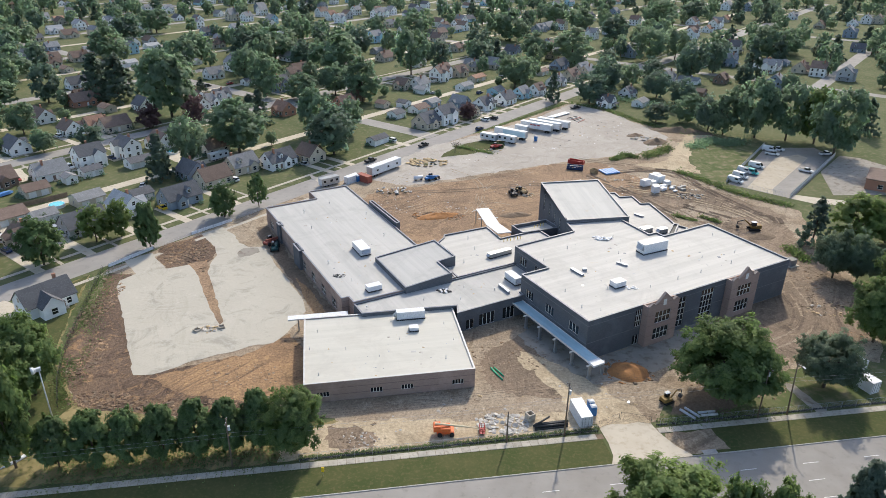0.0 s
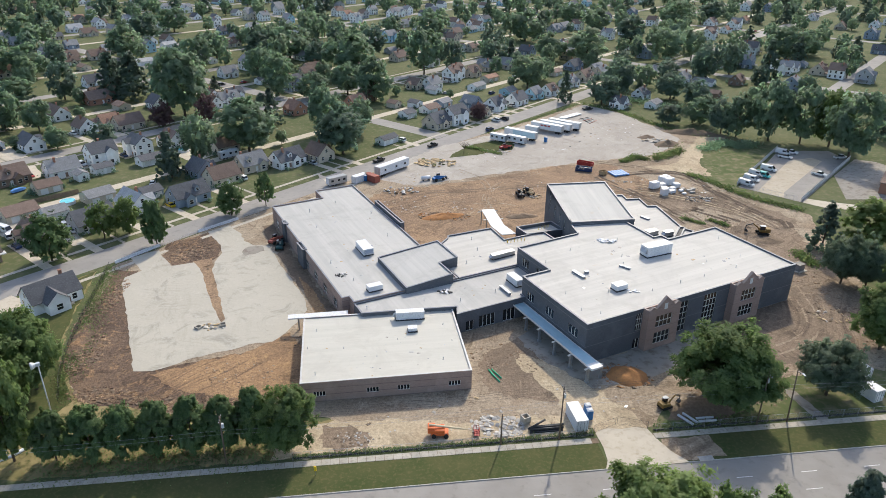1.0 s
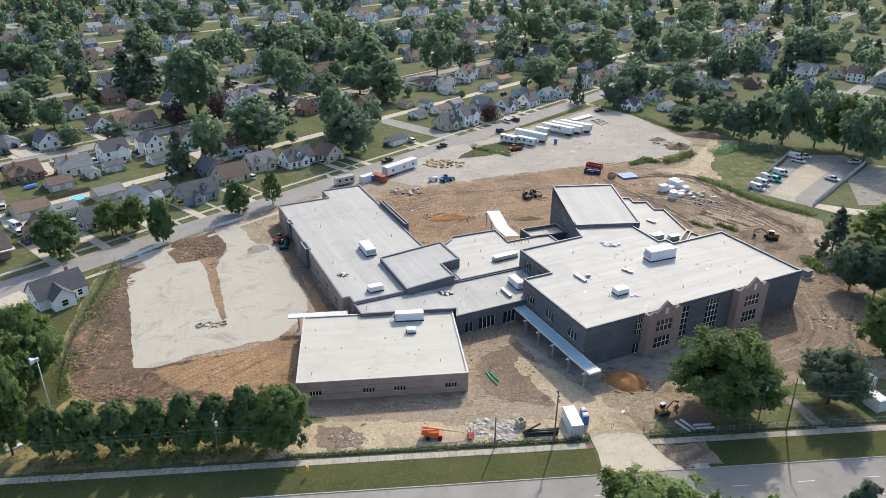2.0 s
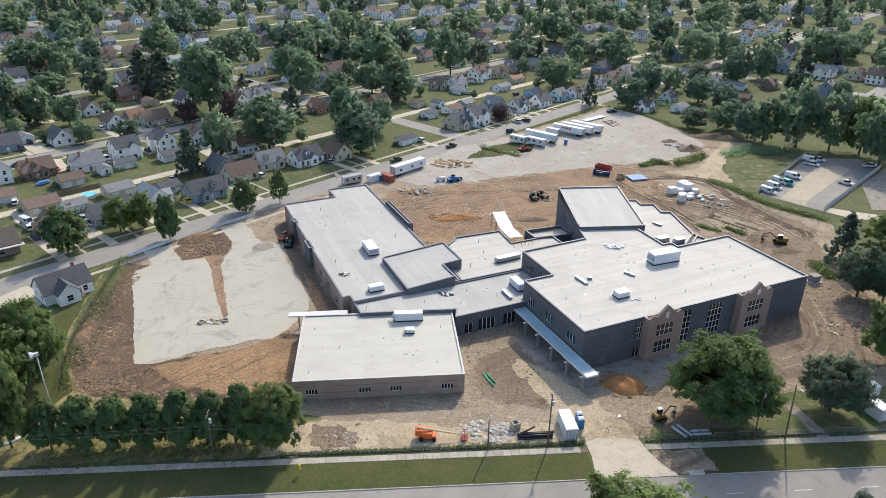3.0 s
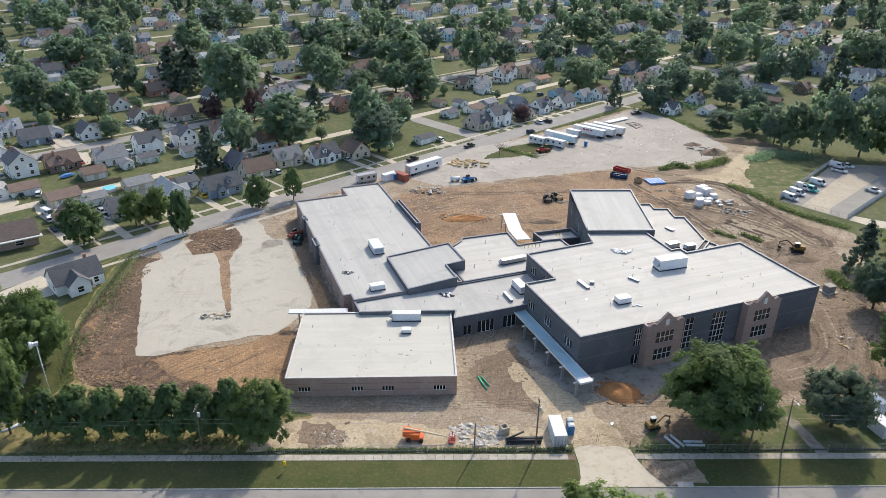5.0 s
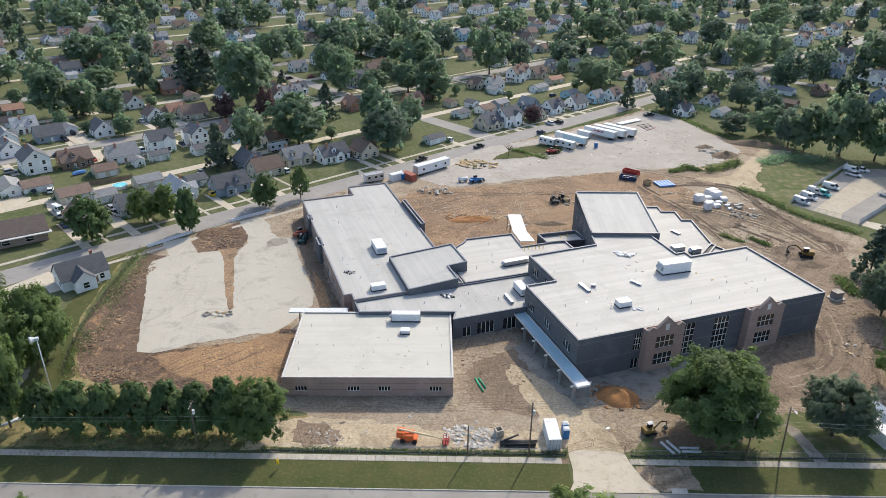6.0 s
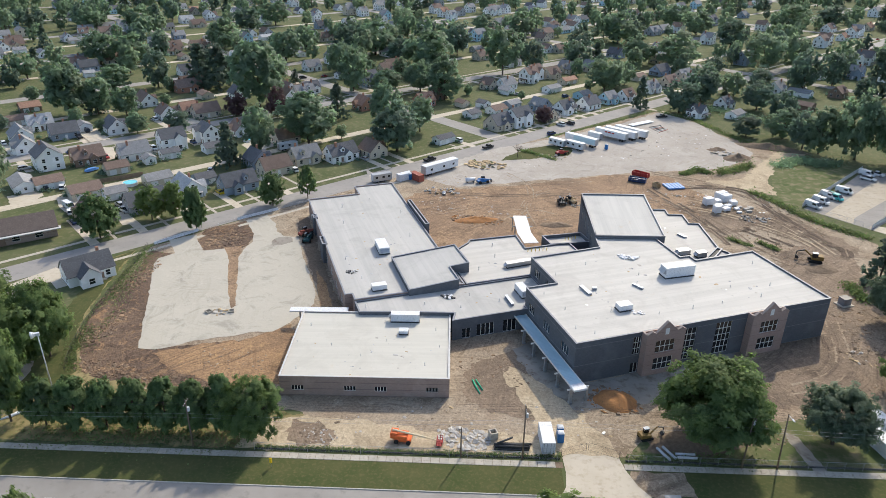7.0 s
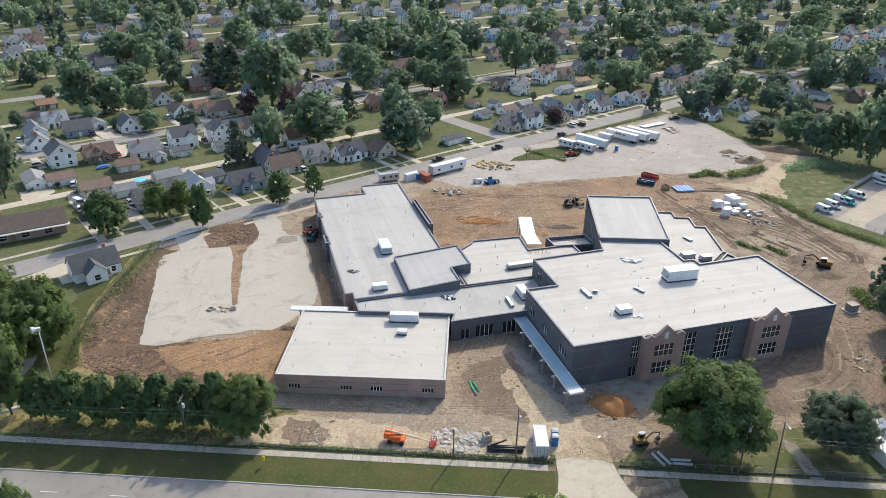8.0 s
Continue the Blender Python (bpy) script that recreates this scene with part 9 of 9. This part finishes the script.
def ruts(pts, material, label, gauge=1.9, w=0.5):
    """Two worn wheel lines along a smooth curve, each set in a layer of its own."""
    z = 0.080 + 0.004 * next(RUT_LAYERS)
    cv = []
    p = [Vector(q) for q in pts]
    p = [p[0] * 2 - p[1]] + p + [p[-1] * 2 - p[-2]]
    for i in range(1, len(p) - 2):
        for k in range(8):
            t = k / 8
            cv.append(0.5 * ((2 * p[i]) + (p[i + 1] - p[i - 1]) * t + (2 * p[i - 1] - 5 * p[i] + 4 * p[i + 1] - p[i + 2]) * t * t + (3 * p[i] - p[i - 1] - 3 * p[i + 1] + p[i + 2]) * t ** 3))
    bm = bmesh.new()
    jr = random.Random(int(pts[0][0] * 10))
    for s in (-1, 1):
        prev = None
        for i in range(len(cv) - 1):
            d = (cv[i + 1] - cv[i]).normalized()
            n = Vector((-d.y, d.x))
            c = cv[i] + n * s * gauge / 2
            ww = w / 2 * jr.uniform(0.5, 1.3)
            row = (bm.verts.new((c.x - n.x * ww, c.y - n.y * ww, z)), bm.verts.new((c.x + n.x * ww, c.y + n.y * ww, z)))
            if prev and noise.noise(Vector((c.x * 0.16, c.y * 0.16, s * 3.0))) > -0.12:
                bm.faces.new((prev[0], prev[1], row[1], row[0]))
            prev = row
    for f in bm.faces:
        f.normal_update()
        if f.normal.z < 0:
            f.normal_flip()
    me = bpy.data.meshes.new("mesh")
    bm.to_mesh(me)
    bm.free()
    me.materials.append(MATS[material])
    tagged(new("wheel_ruts", me), label, "wheel ruts", kind="structure")


PALE, DARK = "pale dusty wheel ruts pressed into the soil", "dark damp wheel ruts pressed into the soil"
ruts([(90.8, 172.2), (90.3, 165.6), (89.7, 158.9), (88.1, 152.5), (84.3, 146.5), (78.4, 141.9), (70.4, 137.5)], "soil_tan", PALE, 2.9, 0.6)
ruts([(62, 268), (84, 262), (94, 240), (104, 218), (106, 196)], "soil_rut", DARK, 2.2, 0.9)
ruts([(50, 280), (78, 268), (96, 240), (112, 212)], "soil_rut", DARK, 2.4, 0.8)
ruts([(60, 232), (76, 218), (84, 208), (98, 196)], "soil_rut", DARK, 2.2, 0.9)
ruts([(-30, 236), (0, 240), (30, 248), (58, 244), (74, 226), (80, 212)], "soil_rut", DARK, 2.2, 0.8)
ruts([(2, 215), (8, 232), (6, 252), (-8, 268)], "soil_tan", PALE, 2.0, 0.4)
ruts([(12, 214), (7, 232), (14, 250), (34, 268)], "soil_tan", PALE, 2.0, 0.4)
ruts([(-26, 212), (-10, 226), (10, 228), (24, 222)], "soil_tan", PALE, 1.9, 0.4)
fan = random.Random(4)
for k in range(7):
    e = fan.uniform(-2, 2)
    ruts([(102 + e, 214 - e), (92 + e, 226 + 2 * k), (76 + 1.5 * e, 236 + 2.2 * k), (56 + e, 240 + 3 * k)], ("soil_rut", "soil_brown", "soil_pale")[k % 3], (DARK, DARK, PALE)[k % 3], 2.1, fan.uniform(0.4, 0.9))

BROAD = "broad dark band of churned soil left by heavy wheels"
ruts([(60.1, 263.3), (74.1, 267.4), (86.1, 264.8), (91.4, 247.6), (97.0, 233.3), (102.6, 222.5), (106.7, 220.2), (105.9, 211.4)], "soil_mud", BROAD, 2.3, 1.3)
ruts([(86.1, 264.8), (91.4, 247.6), (97.0, 233.3), (102.6, 222.5), (106.7, 220.2), (105.9, 211.4)], "soil_mud", BROAD, 1.2, 0.7)
ruts([(78.4, 229.0), (86.2, 221.6), (91.1, 217.0), (95.5, 211.7)], "soil_mud", BROAD, 2.4, 1.2)
ruts([(50.8, 259.7), (56.4, 250.4), (63.8, 238.8), (70.1, 225.0), (74.8, 211.4)], "soil_mud", BROAD, 2.2, 1.0)
ruts([(50.8, 259.7), (56.4, 250.4), (63.8, 238.8), (70.1, 225.0), (74.8, 211.4)], "soil_brown", BROAD, 3.6, 0.8)
# ---- weeds and shrubs ----
def scrub(name, pts, width, n, size, leaf, label, seed, tall=1.0):
    """Rough growth along a line, as loose leaf cards."""
    rng = np.random.default_rng(seed)
    p = np.array(pts, float)
    seg = np.linalg.norm(np.diff(p, axis=0), axis=1)
    t = rng.uniform(0, seg.sum(), n)
    cum = np.concatenate(([0], np.cumsum(seg)))
    k = np.clip(np.searchsorted(cum, t) - 1, 0, len(seg) - 1)
    c = p[k] + (p[k + 1] - p[k]) * ((t - cum[k]) / seg[k])[:, None]
    lump = np.array([noise.noise(Vector((x * 0.35, y * 0.35, seed))) for x, y in c])
    c = c + rng.normal(size=(n, 2)) * width * 0.4
    z = np.abs(rng.normal(size=n)) * 0.45 * tall * (0.55 + np.clip(lump, -0.4, 0.6)) + size * 0.3
    ctr = np.column_stack((c, z))
    nrm = rng.normal(size=(n, 3)) + (0, 0, 0.6)
    nrm /= np.linalg.norm(nrm, axis=1)[:, None]
    s = np.cross(nrm, rng.normal(size=(n, 3)))
    s /= np.linalg.norm(s, axis=1)[:, None]
    u = np.cross(nrm, s)
    sz = size * rng.uniform(0.5, 1.4, (n, 1))
    v = np.stack((ctr - s * sz / 2, ctr - u * sz / 2, ctr + s * sz / 2, ctr + u * sz / 2), 1).reshape(-1, 3)
    ob = new(name, card_mesh(v, np.arange(4 * n).reshape(n, 4), [leaf]))
    return tagged(ob, label, "weeds", kind="stuff")


scrub("weeds", [(-99, 170), (-92, 144), (-84, 118), (-79, 110)], 2.4, 2200, 0.3, "leaf_weed", "rough green weeds along the west fence", 1, 0.55)
scrub("weeds", [M(-11, 100.9), M(46, 100.9)], 0.7, 3500, 0.3, "leaf_weed", "green weeds along the fence behind the footpath", 2, 0.7)
scrub("weeds", [M(59, 101.3), M(84, 101.6)], 2.4, 1300, 0.3, "leaf_weed", "green weeds along the fence under the trees", 3, 0.4)
scrub("shrubs", [(64.4, 279.7), (70.5, 286.3), (74.6, 283.3)], 2.6, 1300, 0.6, "leaf_weed", "green shrubs at the edge of the gravel yard", 4, 2.6)
scrub("shrubs", [(78.2, 283.5), (85.9, 290.3), (92.7, 297.4)], 3.0, 1500, 0.6, "leaf_weed", "green shrubs beside the soil heap", 31, 2.8)
scrub("shrubs", [(103.3, 299.7), (114.4, 310.9), (121.0, 304.1), (128.8, 311.7)], 5, 3200, 0.6, "leaf_maple", "dense dark shrubs below the tree belt", 5, 3.0)
scrub("weeds", [(87.4, 265.5), (94.5, 255.8), (100.4, 244.8), (107.8, 236.9), (116.9, 229.6)], 2.6, 3200, 0.5, "leaf_weed", "green weed strip along the yard fence", 6, 1.7)
scrub("weeds", [(81.5, 218.6), (86.4, 213.7)], 1.5, 450, 0.45, "leaf_weed", "clump of green weeds on the soil", 27, 1.4)
scrub("weeds", [(100.9, 194.1), (101.4, 189.3), (102.7, 185.5)], 2.6, 1100, 0.5, "leaf_weed", "green weeds beside the cabinet", 28, 1.6)
scrub("weeds", [(60, 383), (78, 368), (88, 348), (98, 330), (112, 322)], 3.4, 2200, 0.5, "leaf_weed", "green weed bank along the gravel yard", 7, 1.0)
scrub("weeds", [(8, 318), (30, 345), (58, 380)], 1.5, 900, 0.4, "leaf_weed", "green weeds between street and yard", 8, 1.2)
scrub("weeds", [(-2, 296), (14, 286)], 2.0, 900, 0.5, "leaf_weed", "green weeds round the scrap heap", 9, 1.0)
scrub("weeds", [(73, 219), (79, 215)], 1.4, 500, 0.45, "leaf_weed", "clump of green weeds on the soil", 10, 1.6)
scrub("shrubs", [(84, 398), (112, 372), (124, 350)], 6, 2600, 0.7, "leaf_maple", "dense hedge behind the houses", 12, 3.2)
gr = random.Random(31)
hedge = []
for hx, hy, hr in HOMES[:110]:
    if hy < 520:
        for k in range(4):
            a = gr.uniform(0, 6.28)
            hedge.append((hx + math.cos(a) * (hr + 1.2), hy + math.sin(a) * (hr + 1.2)))
rng = np.random.default_rng(8)
c = np.repeat(np.array(hedge), 40, axis=0)
n = len(c)
ctr = np.column_stack((c + rng.normal(size=(n, 2)) * 0.55, np.abs(rng.normal(size=n)) * 0.6 + 0.25))
nr = rng.normal(size=(n, 3))
nr /= np.linalg.norm(nr, axis=1)[:, None]
s = np.cross(nr, rng.normal(size=(n, 3)))
s /= np.linalg.norm(s, axis=1)[:, None]
u = np.cross(nr, s)
v = np.stack((ctr - s * 0.3, ctr - u * 0.3, ctr + s * 0.3, ctr + u * 0.3), 1).reshape(-1, 3)
tagged(new("garden_shrubs", card_mesh(v, np.arange(4 * n).reshape(n, 4), ["leaf_dark"])), "small rounded shrubs beside the house walls", "shrubs", kind="stuff")

scrub("grass_tufts", [M(-55, 103.0), M(-14, 103.0)], 5.0, 3000, 0.3, "leaf_weed", "rough tufts under the row of trees", 23, 0.4)

scrub("weeds", [(-98, 168), (-91, 144), (-83, 118)], 5.0, 2600, 0.28, "leaf_weed", "uneven green grass beside the west fence", 26, 0.3)
# electrical cabinet behind the two-storey block
cab = thing("electrical_cabinet", "dark grey electrical cabinet on a concrete pad", "cabinet", "", pose(96.4, 182.2, 0.0, 0, 0, 30))
bm = bmesh.new()
box(bm, -1.9, -1.6, -0.02, 1.9, 1.6, 0.25)
part("pad", bm, "slab", cab)
bm = bmesh.new()
panelled(bm, -1.2, -1.0, 0.25, 1.2, 1.0, 2.1, 3)
part("casing", bm, "coping_dark", cab)
bm = bmesh.new()
box(bm, -1.3, -1.1, 2.1, 1.3, 1.1, 2.2)
part("lid", bm, "dark_metal", cab)

# leafless young tree on the island, platform at the yard's far end
bare = thing("bare_tree", "leafless grey young tree on the grass island", "tree", "", pose(-1.9, 285.6, 0))
bm = bmesh.new()
tube(bm, (0, 0, -0.05), (0.1, 0, 3.0), 0.14, 0.1, 7)
part("trunk", bm, "bark", bare)
bt = random.Random(3)
for k in range(16):
    a, z = bt.uniform(0, 6.28), bt.uniform(1.8, 3.0)
    end = Vector((math.cos(a) * bt.uniform(1.0, 2.4), math.sin(a) * bt.uniform(1.0, 2.4), z + bt.uniform(1.5, 3.6)))
    bm = bmesh.new()
    tube(bm, (0.08, 0, z), tuple(end), 0.06, 0.02, 5)
    for q in range(3):
        f = bt.uniform(0.4, 0.9)
        c = Vector((0.08, 0, z)).lerp(end, f)
        tube(bm, tuple(c), tuple(c + Vector((bt.uniform(-1, 1), bt.uniform(-1, 1), bt.uniform(0.3, 1.2)))), 0.03, 0.012, 4)
    part("branch", bm, "bark", bare)
plat = thing("loading_platform", "long pale concrete panel stack at the yard edge", "panel stack", "", pose(51.0, 353.2, 0.03, 0, 0, 46))
bm = bmesh.new()
box(bm, -7.5, -1.6, 0.3, 7.5, 1.6, 0.7)
part("panel", bm, "unit_white", plat)
for q in (-6, -2, 2, 6):
    bm = bmesh.new()
    box(bm, q - 0.15, -1.6, 0, q + 0.15, 1.6, 0.3)
    part("bearer", bm, "lumber", plat)
for k in range(6):
    pipe(57.6 + 0.7 * k, 350.5 - 1.5 * k, 0.03, 7.5, 0.14, 40 + 3 * k, ("dark_metal", "galv", "rust_red")[k % 3], "long metal bar lying in the gravel yard")
